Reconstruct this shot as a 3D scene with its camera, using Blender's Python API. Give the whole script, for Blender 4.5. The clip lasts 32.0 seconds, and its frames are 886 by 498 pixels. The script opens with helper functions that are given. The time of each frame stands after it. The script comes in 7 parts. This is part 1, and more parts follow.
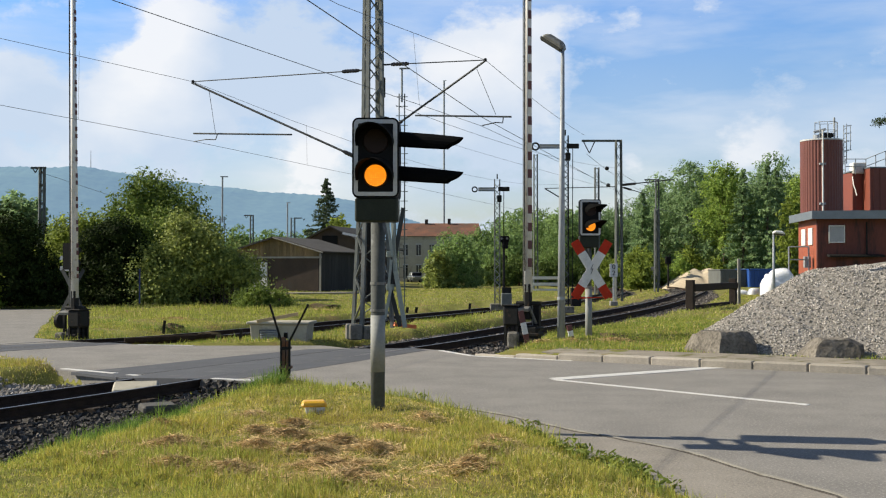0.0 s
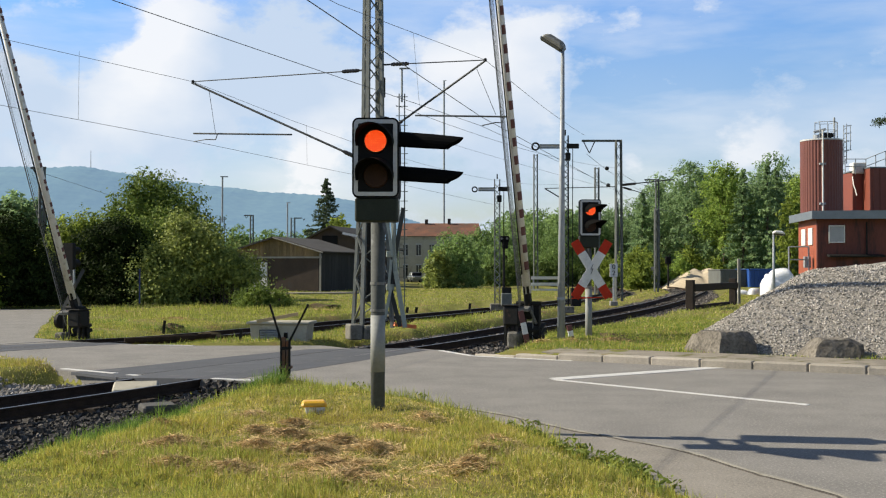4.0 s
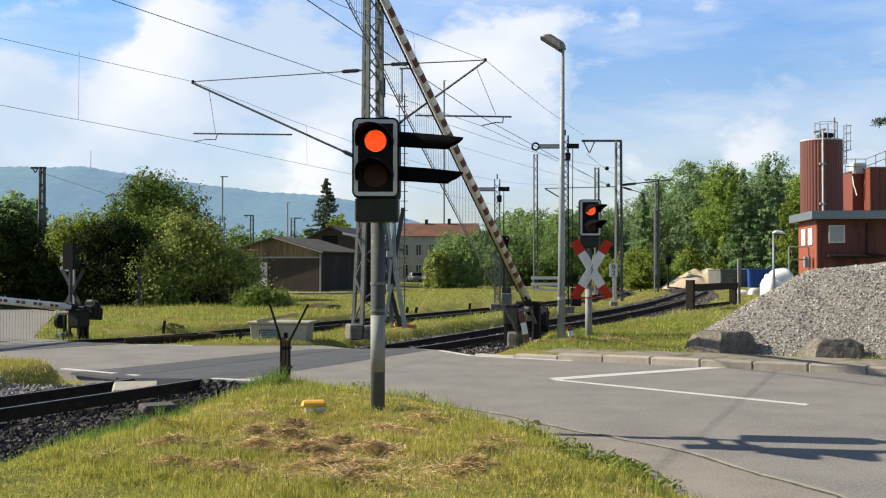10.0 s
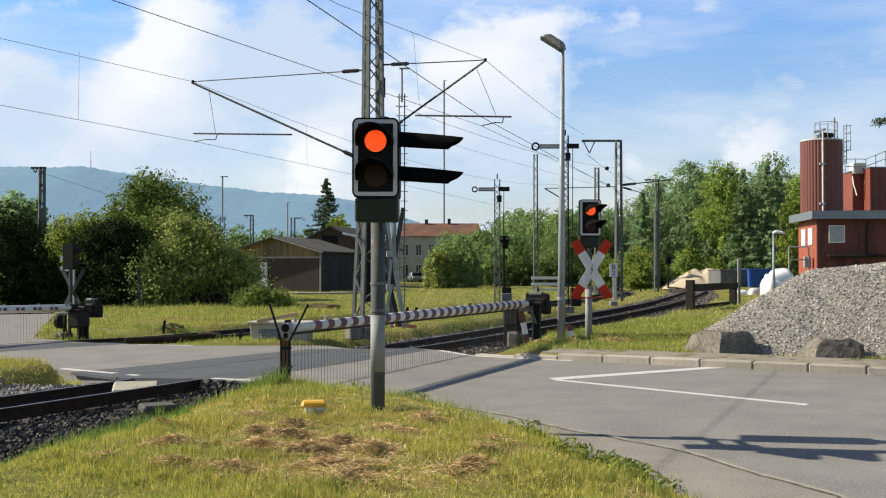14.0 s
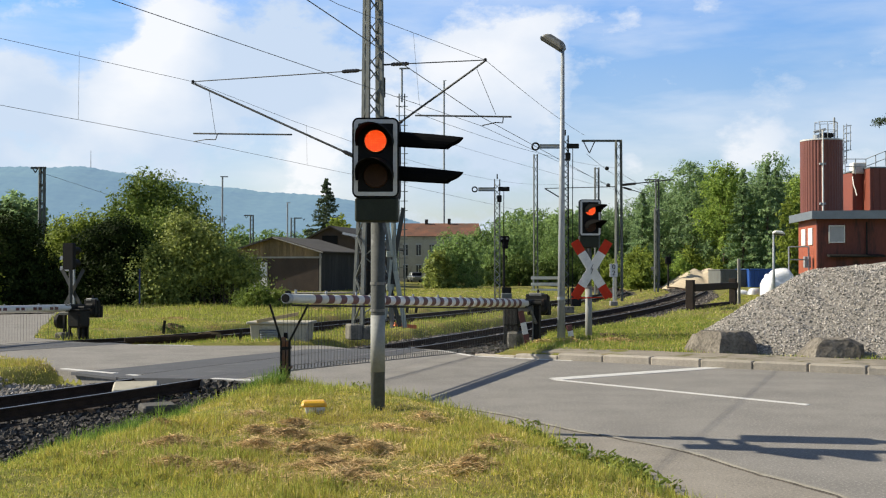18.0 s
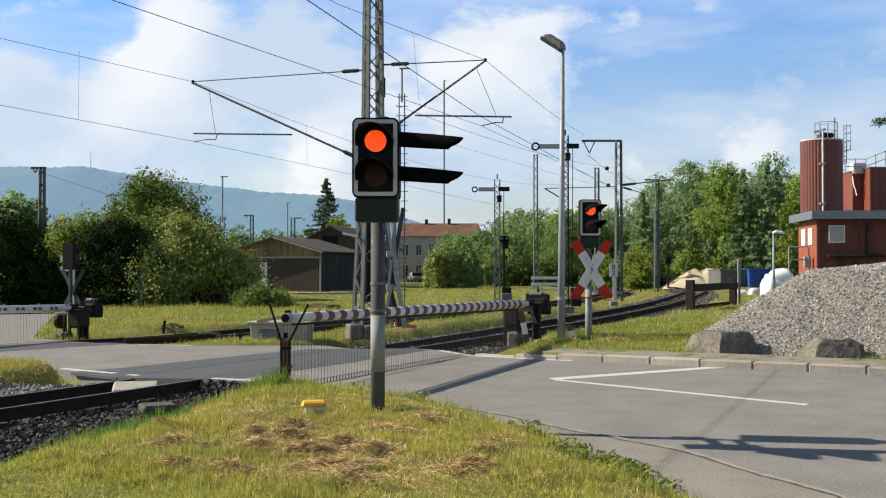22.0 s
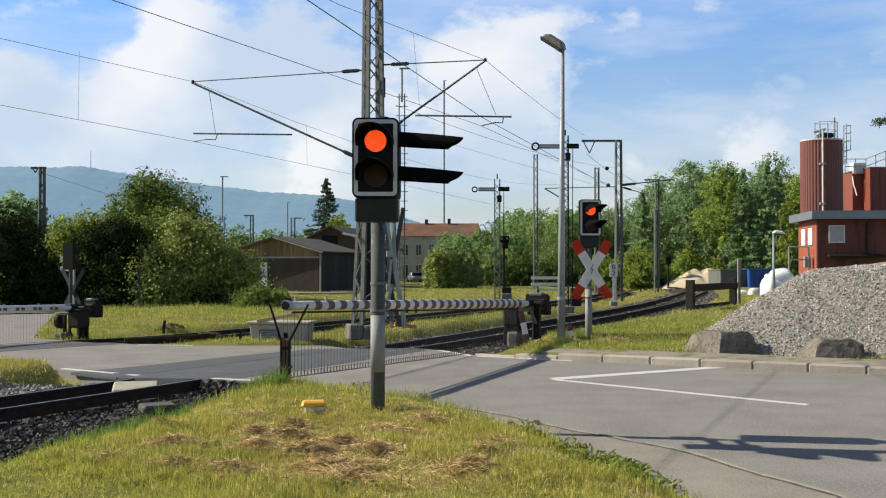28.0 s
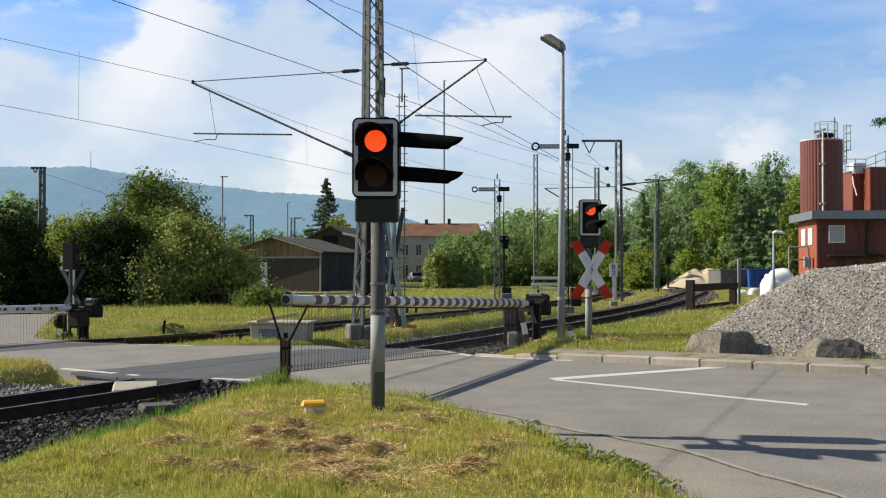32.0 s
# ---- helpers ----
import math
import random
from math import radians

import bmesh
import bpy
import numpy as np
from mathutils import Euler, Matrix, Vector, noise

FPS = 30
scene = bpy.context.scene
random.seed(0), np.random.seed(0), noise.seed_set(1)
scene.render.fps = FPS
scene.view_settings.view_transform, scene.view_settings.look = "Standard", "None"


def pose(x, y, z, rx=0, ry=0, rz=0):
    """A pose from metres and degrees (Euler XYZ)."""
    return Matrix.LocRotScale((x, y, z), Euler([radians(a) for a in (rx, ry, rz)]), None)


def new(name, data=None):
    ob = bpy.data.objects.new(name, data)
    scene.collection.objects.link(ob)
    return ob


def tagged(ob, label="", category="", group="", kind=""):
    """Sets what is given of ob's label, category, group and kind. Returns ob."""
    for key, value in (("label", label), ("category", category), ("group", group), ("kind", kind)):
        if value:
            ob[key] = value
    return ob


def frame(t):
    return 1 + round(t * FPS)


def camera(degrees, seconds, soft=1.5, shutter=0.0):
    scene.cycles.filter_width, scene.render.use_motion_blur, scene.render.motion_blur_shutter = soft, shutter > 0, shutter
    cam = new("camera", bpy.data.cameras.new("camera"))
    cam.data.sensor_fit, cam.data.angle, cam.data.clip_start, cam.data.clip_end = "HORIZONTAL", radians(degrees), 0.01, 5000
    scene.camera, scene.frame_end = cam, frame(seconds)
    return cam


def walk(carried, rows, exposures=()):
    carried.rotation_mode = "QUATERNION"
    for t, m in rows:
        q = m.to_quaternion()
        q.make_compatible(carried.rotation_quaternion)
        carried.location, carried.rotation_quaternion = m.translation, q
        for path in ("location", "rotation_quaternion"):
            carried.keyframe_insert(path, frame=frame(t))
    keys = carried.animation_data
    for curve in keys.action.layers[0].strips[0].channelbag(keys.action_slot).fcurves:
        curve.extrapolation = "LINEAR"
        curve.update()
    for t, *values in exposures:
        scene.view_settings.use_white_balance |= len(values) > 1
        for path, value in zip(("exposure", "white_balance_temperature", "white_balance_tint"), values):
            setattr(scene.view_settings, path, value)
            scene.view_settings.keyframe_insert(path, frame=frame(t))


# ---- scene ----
cam = camera(42.8, 32.0, soft=1.15)
PATH = [
    (0.0, pose(0, 0, 1.87, 90.974, 0, 0)),
    (32.0, pose(0, 0, 1.87, 90.974, 0, 0)),
]
walk(cam, PATH, exposures=[(0.0, 0.51), (3.0, 0.52), (6.0, 0.56), (9.0, 0.61), (12.0, 0.61), (17.0, 0.59), (20.0, 0.57), (25.0, 0.54), (30.0, 0.51), (32.0, 0.51)])

# ---- daylight ----
SUN_ELEVATION = radians(34)
SHADOW_WAY = Vector((0.984, -0.175, 0)).normalized()


def make_world():
    w = bpy.data.worlds.new("sky")
    scene.world = w
    w.use_nodes = True
    nt = w.node_tree
    nt.nodes.clear()
    N, L = nt.nodes.new, nt.links.new
    out, bg = N("ShaderNodeOutputWorld"), N("ShaderNodeBackground")
    sky = N("ShaderNodeTexSky")
    sky.sky_type = "NISHITA"
    sky.sun_disc = False
    sky.sun_elevation = SUN_ELEVATION
    sky.sun_rotation = math.atan2(-SHADOW_WAY.x, -SHADOW_WAY.y)
    sky.air_density, sky.dust_density, sky.ozone_density = 1.0, 0.3, 1.2
    co, mp = N("ShaderNodeTexCoord"), N("ShaderNodeMapping")
    mp.inputs["Location"].default_value = (1.27, 0.4, 0.33)
    mp.inputs["Scale"].default_value = (1.0, 1.0, 1.7)
    big, small = N("ShaderNodeTexNoise"), N("ShaderNodeTexNoise")
    big.inputs["Scale"].default_value, big.inputs["Detail"].default_value, big.inputs["Roughness"].default_value = 9.0, 12, 0.64
    small.inputs["Scale"].default_value, small.inputs["Detail"].default_value = 6.5, 9
    sep = N("ShaderNodeSeparateXYZ")
    L(co.outputs["Generated"], mp.inputs["Vector"])
    L(mp.outputs["Vector"], big.inputs["Vector"])
    L(mp.outputs["Vector"], small.inputs["Vector"])
    L(co.outputs["Generated"], sep.inputs[0])
    # banks of cumulus to the west and north, a clearer east, and open sky overhead
    banks = [(-0.262, 0.18, 900, 0.24), (-0.272, 0.142, 700, 0.20), (-0.227, 0.227, 1500, 0.16), (-0.242, 0.207, 1500, 0.12), (-0.367, 0.172, 1500, 0.17), (-0.362, 0.127, 500, 0.15),
             (-0.177, 0.182, 400, 0.21), (-0.142, 0.207, 700, 0.12), (-0.217, 0.137, 900, 0.12), (-0.175, 0.107, 900, -0.10), (-0.284, 0.215, 4000, -0.2), (-0.342, 0.205, 1500, -0.08),
             (-0.097, 0.142, 1200, 0.25), (-0.122, 0.087, 2500, 0.22), (-0.067, 0.182, 900, 0.13), (0.033, 0.172, 500, 0.25), (0.058, 0.137, 900, 0.2), (0.083, 0.187, 2500, 0.15),
             (0.073, 0.212, 2000, 0.14), (0.008, 0.212, 900, 0.15), (-0.017, 0.112, 700, 0.12), (0.135, 0.155, 1200, -0.14), (0.168, 0.0925, 14000, 0.2), (0.285, 0.108, 8000, 0.18),
             (0.258, 0.098, 14000, 0.13), (0.11, 0.229, 5000, 0.17), (0.17, 0.231, 5000, 0.16), (0.23, 0.229, 6000, 0.12), (0.308, 0.172, 1500, 0.12), (0.368, 0.178, 1500, 0.12), (0.308, 0.207, 2500, -0.08), (-0.4, 0.07, 200, 0.15)]
    # where the sun strikes the cloud tops, and the blue-grey hearts of the clouds
    relief = [(-0.262, 0.175, 900, 0.16), (-0.235, 0.215, 1500, 0.12), (-0.18, 0.18, 350, -0.20), (-0.14, 0.205, 700, -0.08), (-0.35, 0.12, 300, -0.06), (-0.097, 0.142, 1200, 0.14), (-0.122, 0.087, 2500, 0.12), (0.06, 0.18, 900, 0.14), (0.0, 0.19, 900, 0.06), (0.05, 0.10, 700, -0.10), (-0.25, 0.09, 900, -0.05), (0.28, 0.1, 3000, 0.1), (0.32, 0.18, 500, -0.05)]
    low = N("ShaderNodeMath")
    low.operation = "MULTIPLY_ADD"
    low.inputs[1].default_value, low.inputs[2].default_value = -0.9, -0.10
    L(sep.outputs["Z"], low.inputs[0])
    north = N("ShaderNodeMath")
    north.operation = "MULTIPLY_ADD"
    north.inputs[1].default_value = 0.12
    L(sep.outputs["Y"], north.inputs[0])
    L(low.outputs[0], north.inputs[2])
    total = north.outputs[0]

    def lobes(total, spots):
        for u, v, k, amount in spots:
            dot = N("ShaderNodeVectorMath")
            dot.operation = "DOT_PRODUCT"
            dot.inputs[1].default_value = Vector((u, 1.0, v)).normalized()
            L(co.outputs["Generated"], dot.inputs[0])
            top = N("ShaderNodeMath")
            top.operation = "MAXIMUM"
            top.inputs[1].default_value = 0.0
            L(dot.outputs["Value"], top.inputs[0])
            pw = N("ShaderNodeMath")
            pw.operation = "POWER"
            pw.inputs[1].default_value = k
            L(top.outputs[0], pw.inputs[0])
            ad = N("ShaderNodeMath")
            ad.operation = "MULTIPLY_ADD"
            ad.inputs[1].default_value = amount
            L(pw.outputs[0], ad.inputs[0])
            L(total, ad.inputs[2])
            total = ad.outputs[0]
        return total

    total = lobes(total, banks)
    add = N("ShaderNodeMath")
    add.operation = "ADD"
    L(big.outputs["Fac"], add.inputs[0])
    L(total, add.inputs[1])
    ramp = N("ShaderNodeValToRGB")
    ramp.color_ramp.elements[0].position, ramp.color_ramp.elements[1].position = 0.425, 0.61
    L(add.outputs[0], ramp.inputs["Fac"])
    shade = N("ShaderNodeValToRGB")
    shade.color_ramp.elements[0].position, shade.color_ramp.elements[1].position = 0.36, 0.68
    shade.color_ramp.elements[0].color = (5.6, 6.6, 8.0, 1)
    shade.color_ramp.elements[1].color = (8.7, 8.8, 9.0, 1)
    L(lobes(small.outputs["Fac"], relief), shade.inputs["Fac"])
    thin = N("ShaderNodeMath")
    thin.operation = "MULTIPLY_ADD"
    thin.inputs[1].default_value, thin.inputs[2].default_value = 0.84, 0.09
    L(ramp.outputs["Color"], thin.inputs[0])
    # thin high streaks, drawn out level
    smear, veil, veil_ramp = N("ShaderNodeMapping"), N("ShaderNodeTexNoise"), N("ShaderNodeValToRGB")
    smear.inputs["Scale"].default_value, smear.inputs["Rotation"].default_value = (2.2, 2.2, 11.0), (0.0, radians(7), 0.0)
    veil.inputs["Scale"].default_value, veil.inputs["Detail"].default_value, veil.inputs["Roughness"].default_value = 1.6, 7, 0.55
    veil_ramp.color_ramp.elements[0].position, veil_ramp.color_ramp.elements[1].position = 0.36, 0.64
    veil_ramp.color_ramp.elements[1].color = (0.62, 0.62, 0.62, 1)
    L(co.outputs["Generated"], smear.inputs["Vector"])
    L(smear.outputs["Vector"], veil.inputs["Vector"])
    L(veil.outputs["Fac"], veil_ramp.inputs["Fac"])
    streak = N("ShaderNodeMath")
    streak.operation = "MAXIMUM"
    L(thin.outputs[0], streak.inputs[0])
    L(veil_ramp.outputs["Color"], streak.inputs[1])
    mix = N("ShaderNodeMixRGB")
    clear_sky = N("ShaderNodeHueSaturation")
    clear_sky.inputs["Hue"].default_value, clear_sky.inputs["Saturation"].default_value, clear_sky.inputs["Value"].default_value = 0.508, 1.2, 1.2
    L(sky.outputs["Color"], clear_sky.inputs["Color"])
    tint = N("ShaderNodeMixRGB")
    tint.blend_type = "MULTIPLY"
    tint.inputs["Fac"].default_value = 1.0
    height = N("ShaderNodeValToRGB")
    height.color_ramp.elements[0].position, height.color_ramp.elements[1].position = 0.03, 0.24
    height.color_ramp.elements[0].color, height.color_ramp.elements[1].color = (0.80, 0.76, 0.86, 1), (0.74, 1.10, 1.42, 1)
    height.color_ramp.elements.new(0.11).color = (0.96, 0.96, 1.07, 1)
    height.color_ramp.elements.new(0.17).color = (0.88, 1.02, 1.19, 1)
    height.color_ramp.elements.new(0.5).color = (0.80, 0.70, 0.60, 1)
    L(sep.outputs["Z"], height.inputs["Fac"])
    L(height.outputs["Color"], tint.inputs["Color2"])
    L(clear_sky.outputs["Color"], tint.inputs["Color1"])
    open_top, cover = N("ShaderNodeMapRange"), N("ShaderNodeMath")
    open_top.inputs["From Min"].default_value, open_top.inputs["From Max"].default_value = 0.26, 0.5
    open_top.inputs["To Min"].default_value, open_top.inputs["To Max"].default_value = 1.0, 0.24
    cover.operation = "MULTIPLY"
    L(sep.outputs["Z"], open_top.inputs["Value"])
    L(streak.outputs[0], cover.inputs[0])
    L(open_top.outputs[0], cover.inputs[1])
    L(cover.outputs[0], mix.inputs["Fac"])
    L(tint.outputs["Color"], mix.inputs["Color1"])
    L(shade.outputs["Color"], mix.inputs["Color2"])
    L(mix.outputs["Color"], bg.inputs["Color"])
    bg.inputs["Strength"].default_value = 0.0755
    L(bg.outputs[0], out.inputs["Surface"])


make_world()
sun_data = bpy.data.lights.new("sun", "SUN")
sun_data.energy, sun_data.angle, sun_data.color = 5.0, radians(0.5), (1.0, 0.915, 0.75)
sun = new("sun", sun_data)
sun_way = SHADOW_WAY * math.cos(SUN_ELEVATION) - Vector((0, 0, math.sin(SUN_ELEVATION)))
sun.matrix_world = Matrix.Translation((-30, 13, 30)) @ sun_way.to_track_quat("-Z", "Y").to_matrix().to_4x4()

# ---- materials ----


def mat(name, a, b=None, rough=0.7, metal=0.0, scale=6.0, fine=60.0, bump=0.15, spots=None, emit=None, island=0.0, each=0.0, leaf=0.0, stretch=None, clear=0.0, spec=0.5):
    """A surface whose colour drifts from a to b at two scales, with fine relief. spots: (colour, scale, amount) for stains."""
    m = bpy.data.materials.new(name)
    m.use_nodes = True
    nt = m.node_tree
    N, L = nt.nodes.new, nt.links.new
    p = nt.nodes["Principled BSDF"]
    b = b or tuple(c * 0.7 for c in a)
    co = N("ShaderNodeTexCoord")
    src = co.outputs["Object"]
    if stretch:
        mp = N("ShaderNodeMapping")
        mp.inputs["Scale"].default_value = stretch
        L(src, mp.inputs["Vector"])
        src = mp.outputs["Vector"]
    n1, n2 = N("ShaderNodeTexNoise"), N("ShaderNodeTexNoise")
    n1.inputs["Scale"].default_value, n1.inputs["Detail"].default_value = scale, 6
    n2.inputs["Scale"].default_value, n2.inputs["Detail"].default_value = fine, 4
    L(src, n1.inputs["Vector"])
    L(src, n2.inputs["Vector"])
    mixf = N("ShaderNodeMath")
    mixf.operation = "MULTIPLY_ADD"
    mixf.inputs[1].default_value = 0.5
    half = N("ShaderNodeMath")
    half.operation = "MULTIPLY"
    half.inputs[1].default_value = 0.5
    L(n2.outputs["Fac"], half.inputs[0])
    L(n1.outputs["Fac"], mixf.inputs[0])
    L(half.outputs[0], mixf.inputs[2])
    ramp = N("ShaderNodeValToRGB")
    ramp.color_ramp.elements[0].position, ramp.color_ramp.elements[1].position = 0.36, 0.64
    ramp.color_ramp.elements[0].color, ramp.color_ramp.elements[1].color = (*a, 1), (*b, 1)
    L(mixf.outputs[0], ramp.inputs["Fac"])
    col = ramp.outputs["Color"]
    if spots:
        sc, ss, sa = spots
        n3 = N("ShaderNodeTexNoise")
        n3.inputs["Scale"].default_value, n3.inputs["Detail"].default_value, n3.inputs["Roughness"].default_value = ss, 8, 0.65
        L(src, n3.inputs["Vector"])
        r3 = N("ShaderNodeValToRGB")
        r3.color_ramp.elements[0].position, r3.color_ramp.elements[1].position = 0.62 - sa * 0.3, 0.72 - sa * 0.2
        L(n3.outputs["Fac"], r3.inputs["Fac"])
        mx = N("ShaderNodeMixRGB")
        mx.inputs["Color2"].default_value = (*sc, 1)
        L(r3.outputs["Color"], mx.inputs["Fac"])
        L(col, mx.inputs["Color1"])
        col = mx.outputs["Color"]
    if island or each:
        hv = N("ShaderNodeHueSaturation")
        if island:
            ge = N("ShaderNodeNewGeometry")
            r = ge.outputs["Random Per Island"]
        else:
            r = N("ShaderNodeObjectInfo").outputs["Random"]
        am = island or each
        ma = N("ShaderNodeMath")
        ma.operation = "MULTIPLY_ADD"
        ma.inputs[1].default_value, ma.inputs[2].default_value = 2 * am, 1 - am
        L(r, ma.inputs[0])
        L(ma.outputs[0], hv.inputs["Value"])
        hu = N("ShaderNodeMath")
        hu.operation = "MULTIPLY_ADD"
        hu.inputs[1].default_value, hu.inputs[2].default_value = -0.05 * am, 0.5 + 0.025 * am
        L(r, hu.inputs[0])
        L(hu.outputs[0], hv.inputs["Hue"])
        L(col, hv.inputs["Color"])
        col = hv.outputs["Color"]
    L(col, p.inputs["Base Color"])
    p.inputs["Roughness"].default_value = rough
    p.inputs["Metallic"].default_value = metal
    p.inputs["Specular IOR Level"].default_value = spec
    if clear:
        p.inputs["Coat Weight"].default_value = clear
    if bump:
        bp = N("ShaderNodeBump")
        bp.inputs["Strength"].default_value = bump
        bp.inputs["Distance"].default_value = 0.02
        L(mixf.outputs[0], bp.inputs["Height"])
        L(bp.outputs[0], p.inputs["Normal"])
    if emit:
        p.inputs["Emission Color"].default_value = (*emit[0], 1)
        p.inputs["Emission Strength"].default_value = emit[1]
    if leaf:
        tr = N("ShaderNodeBsdfTranslucent")
        ms = N("ShaderNodeMixShader")
        ms.inputs[0].default_value = leaf
        L(col, tr.inputs["Color"])
        L(p.outputs[0], ms.inputs[1])
        L(tr.outputs[0], ms.inputs[2])
        L(ms.outputs[0], nt.nodes["Material Output"].inputs["Surface"])
    return m


ASPHALT = mat("asphalt", (0.242, 0.228, 0.206), (0.16, 0.151, 0.139), 0.85, scale=1.1, fine=42, bump=0.4, spots=((0.38, 0.357, 0.321), 36, 0.28), spec=0.2)
ASPHALT_DARK = mat("asphalt_dark", (0.095, 0.098, 0.105), (0.07, 0.072, 0.078), 0.8, scale=1.2, fine=90, bump=0.25, spots=((0.13, 0.13, 0.13), 2.0, 0.15), spec=0.25)
PAVING = mat("asphalt_path", (0.285, 0.26, 0.225), (0.175, 0.16, 0.138), 0.9, scale=1.5, fine=34, bump=0.6, spots=((0.389, 0.35, 0.281), 45, 0.25), spec=0.15)
PAINT = mat("road_paint", (0.589, 0.58, 0.551), (0.475, 0.465, 0.446), 0.7, scale=5, fine=50, spots=((0.285, 0.275, 0.266), 7, 0.15))
SOIL = mat("meadow_soil", (0.222, 0.218, 0.0581), (0.117, 0.121, 0.0329), 0.95, scale=0.9, fine=22, bump=0.6, spots=((0.232, 0.165, 0.0726), 0.55, 0.35), spec=0.08)
GRASS_LONG = mat("long_grass_blade", (0.412, 0.431, 0.0862), (0.249, 0.287, 0.0575), 0.6, scale=0.8, fine=8, bump=0, island=0.4, leaf=0.42, spec=0.12)
GRASS = mat("grass_blade", (0.575, 0.507, 0.11), (0.364, 0.344, 0.0747), 0.6, scale=0.8, fine=8, bump=0, island=0.45, leaf=0.42, spec=0.12)
HAY = mat("matted_hay", (0.66, 0.50, 0.25), (0.36, 0.25, 0.11), 0.85, scale=5, fine=20, bump=0, island=0.6, spec=0.1)
STRAW = mat("dry_grass", (0.678, 0.552, 0.29), (0.446, 0.349, 0.155), 0.8, scale=2, fine=9, bump=0, island=0.4, spec=0.12)
# near ballast: darker copy of the grey stone below, with its shadow coloured in
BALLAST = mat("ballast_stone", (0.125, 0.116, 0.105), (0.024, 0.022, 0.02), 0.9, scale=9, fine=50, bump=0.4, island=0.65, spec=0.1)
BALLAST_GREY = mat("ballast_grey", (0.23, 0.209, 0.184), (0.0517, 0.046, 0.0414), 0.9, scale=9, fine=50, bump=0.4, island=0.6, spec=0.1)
BALLAST_PALE = mat("ballast_dusty", (0.36, 0.335, 0.30), (0.13, 0.12, 0.11), 0.9, scale=9, fine=50, bump=0.4, island=0.5, spec=0.1)
BALLAST_BED = mat("ballast_bed", (0.10, 0.092, 0.082), (0.045, 0.041, 0.037), 0.95, scale=12, fine=45, bump=1.0, spec=0.05)
GRAVEL = mat("gravel_stone", (0.50, 0.465, 0.41), (0.23, 0.215, 0.19), 0.9, scale=8, fine=50, bump=0.3, island=0.75, spec=0.12)
GRAVEL_BED = mat("gravel_bed", (0.337, 0.312, 0.277), (0.119, 0.111, 0.099), 0.95, scale=22, fine=45, bump=1.0, spec=0.05)
EARTH = mat("dug_earth", (0.10, 0.075, 0.045), (0.05, 0.04, 0.025), 0.95, scale=5, fine=25, bump=1.0, spots=((0.14, 0.14, 0.05), 6, 0.3), spec=0.05)
JOINT = mat("tar_joint", (0.14, 0.125, 0.105), (0.05, 0.045, 0.04), 0.95, scale=6, fine=40, bump=0.3, spec=0.1)
RUST = mat("rail_rust", (0.052, 0.034, 0.024), (0.024, 0.017, 0.013), 0.85, scale=5, fine=60, bump=0.3, spec=0.12)
RAIL_TOP = mat("rail_polished", (0.24, 0.22, 0.20), (0.16, 0.145, 0.13), 0.4, 0.8, scale=3, fine=40, bump=0.03)
TIMBER = mat("sleeper_timber", (0.055, 0.043, 0.035), (0.03, 0.025, 0.022), 0.9, scale=4, fine=40, bump=0.5, spec=0.1)
CONCRETE = mat("concrete", (0.30, 0.285, 0.25), (0.21, 0.20, 0.18), 0.9, scale=3, fine=40, bump=0.3, spots=((0.2, 0.19, 0.17), 3, 0.2), each=0.08, spec=0.2)
KERB_DUST = mat("kerb_dust", (0.309, 0.276, 0.224), (0.21, 0.187, 0.154), 0.95, scale=3, fine=26, bump=0.6, spots=((0.122, 0.117, 0.0468), 2.2, 0.3), spec=0.08)
KERB = mat("kerb_stone", (0.408, 0.365, 0.301), (0.301, 0.272, 0.228), 0.9, scale=4, fine=40, bump=0.4, each=0.15, spec=0.2)
GALV = mat("galvanised_steel", (0.322, 0.345, 0.363), (0.248, 0.267, 0.285), 0.55, 0.12, scale=4, fine=30, bump=0.05, spots=((0.239, 0.239, 0.239), 4, 0.12))
MAST_PAINT = mat("mast_paint", (0.165, 0.178, 0.168), (0.10, 0.11, 0.103), 0.65, 0.25, scale=4, fine=40, bump=0.1, spots=((0.12, 0.08, 0.05), 5, 0.15))
DARK_STEEL = mat("dark_steel", (0.023, 0.023, 0.021), (0.012, 0.012, 0.012), 0.65, 0.1, scale=6, fine=40, bump=0.1, spots=((0.06, 0.038, 0.026), 6, 0.18), spec=0.15)
HOOD = mat("matt_black_hood", (0.006, 0.006, 0.006), (0.004, 0.004, 0.004), 0.85, scale=6, fine=60, bump=0.05, spec=0.05)
BLACK = mat("black_enamel", (0.008, 0.008, 0.008), (0.005, 0.005, 0.005), 0.6, scale=6, fine=60, bump=0.05, spec=0.12)
OLIVE = mat("olive_box", (0.028, 0.034, 0.023), (0.019, 0.023, 0.017), 0.6, scale=6, fine=60, bump=0.05, spec=0.2)
WHITE = mat("white_paint", (0.72, 0.71, 0.68), (0.58, 0.57, 0.54), 0.55, scale=5, fine=40, bump=0.05, spots=((0.4, 0.37, 0.32), 6, 0.12))
RED = mat("red_paint", (0.50, 0.034, 0.008), (0.40, 0.026, 0.007), 0.6, scale=5, fine=40, bump=0.05, spots=((0.45, 0.2, 0.15), 8, 0.04), spec=0.2)
BOOM_RED = mat("boom_red", (0.125, 0.038, 0.034), (0.085, 0.028, 0.026), 0.55, scale=4, fine=30, bump=0.05)
LEAF_DARK = mat("leaf_dark", (0.14, 0.195, 0.04), (0.035, 0.062, 0.015), 0.6, scale=0.9, fine=3, bump=0, island=0.35, leaf=0.22, spec=0.12)
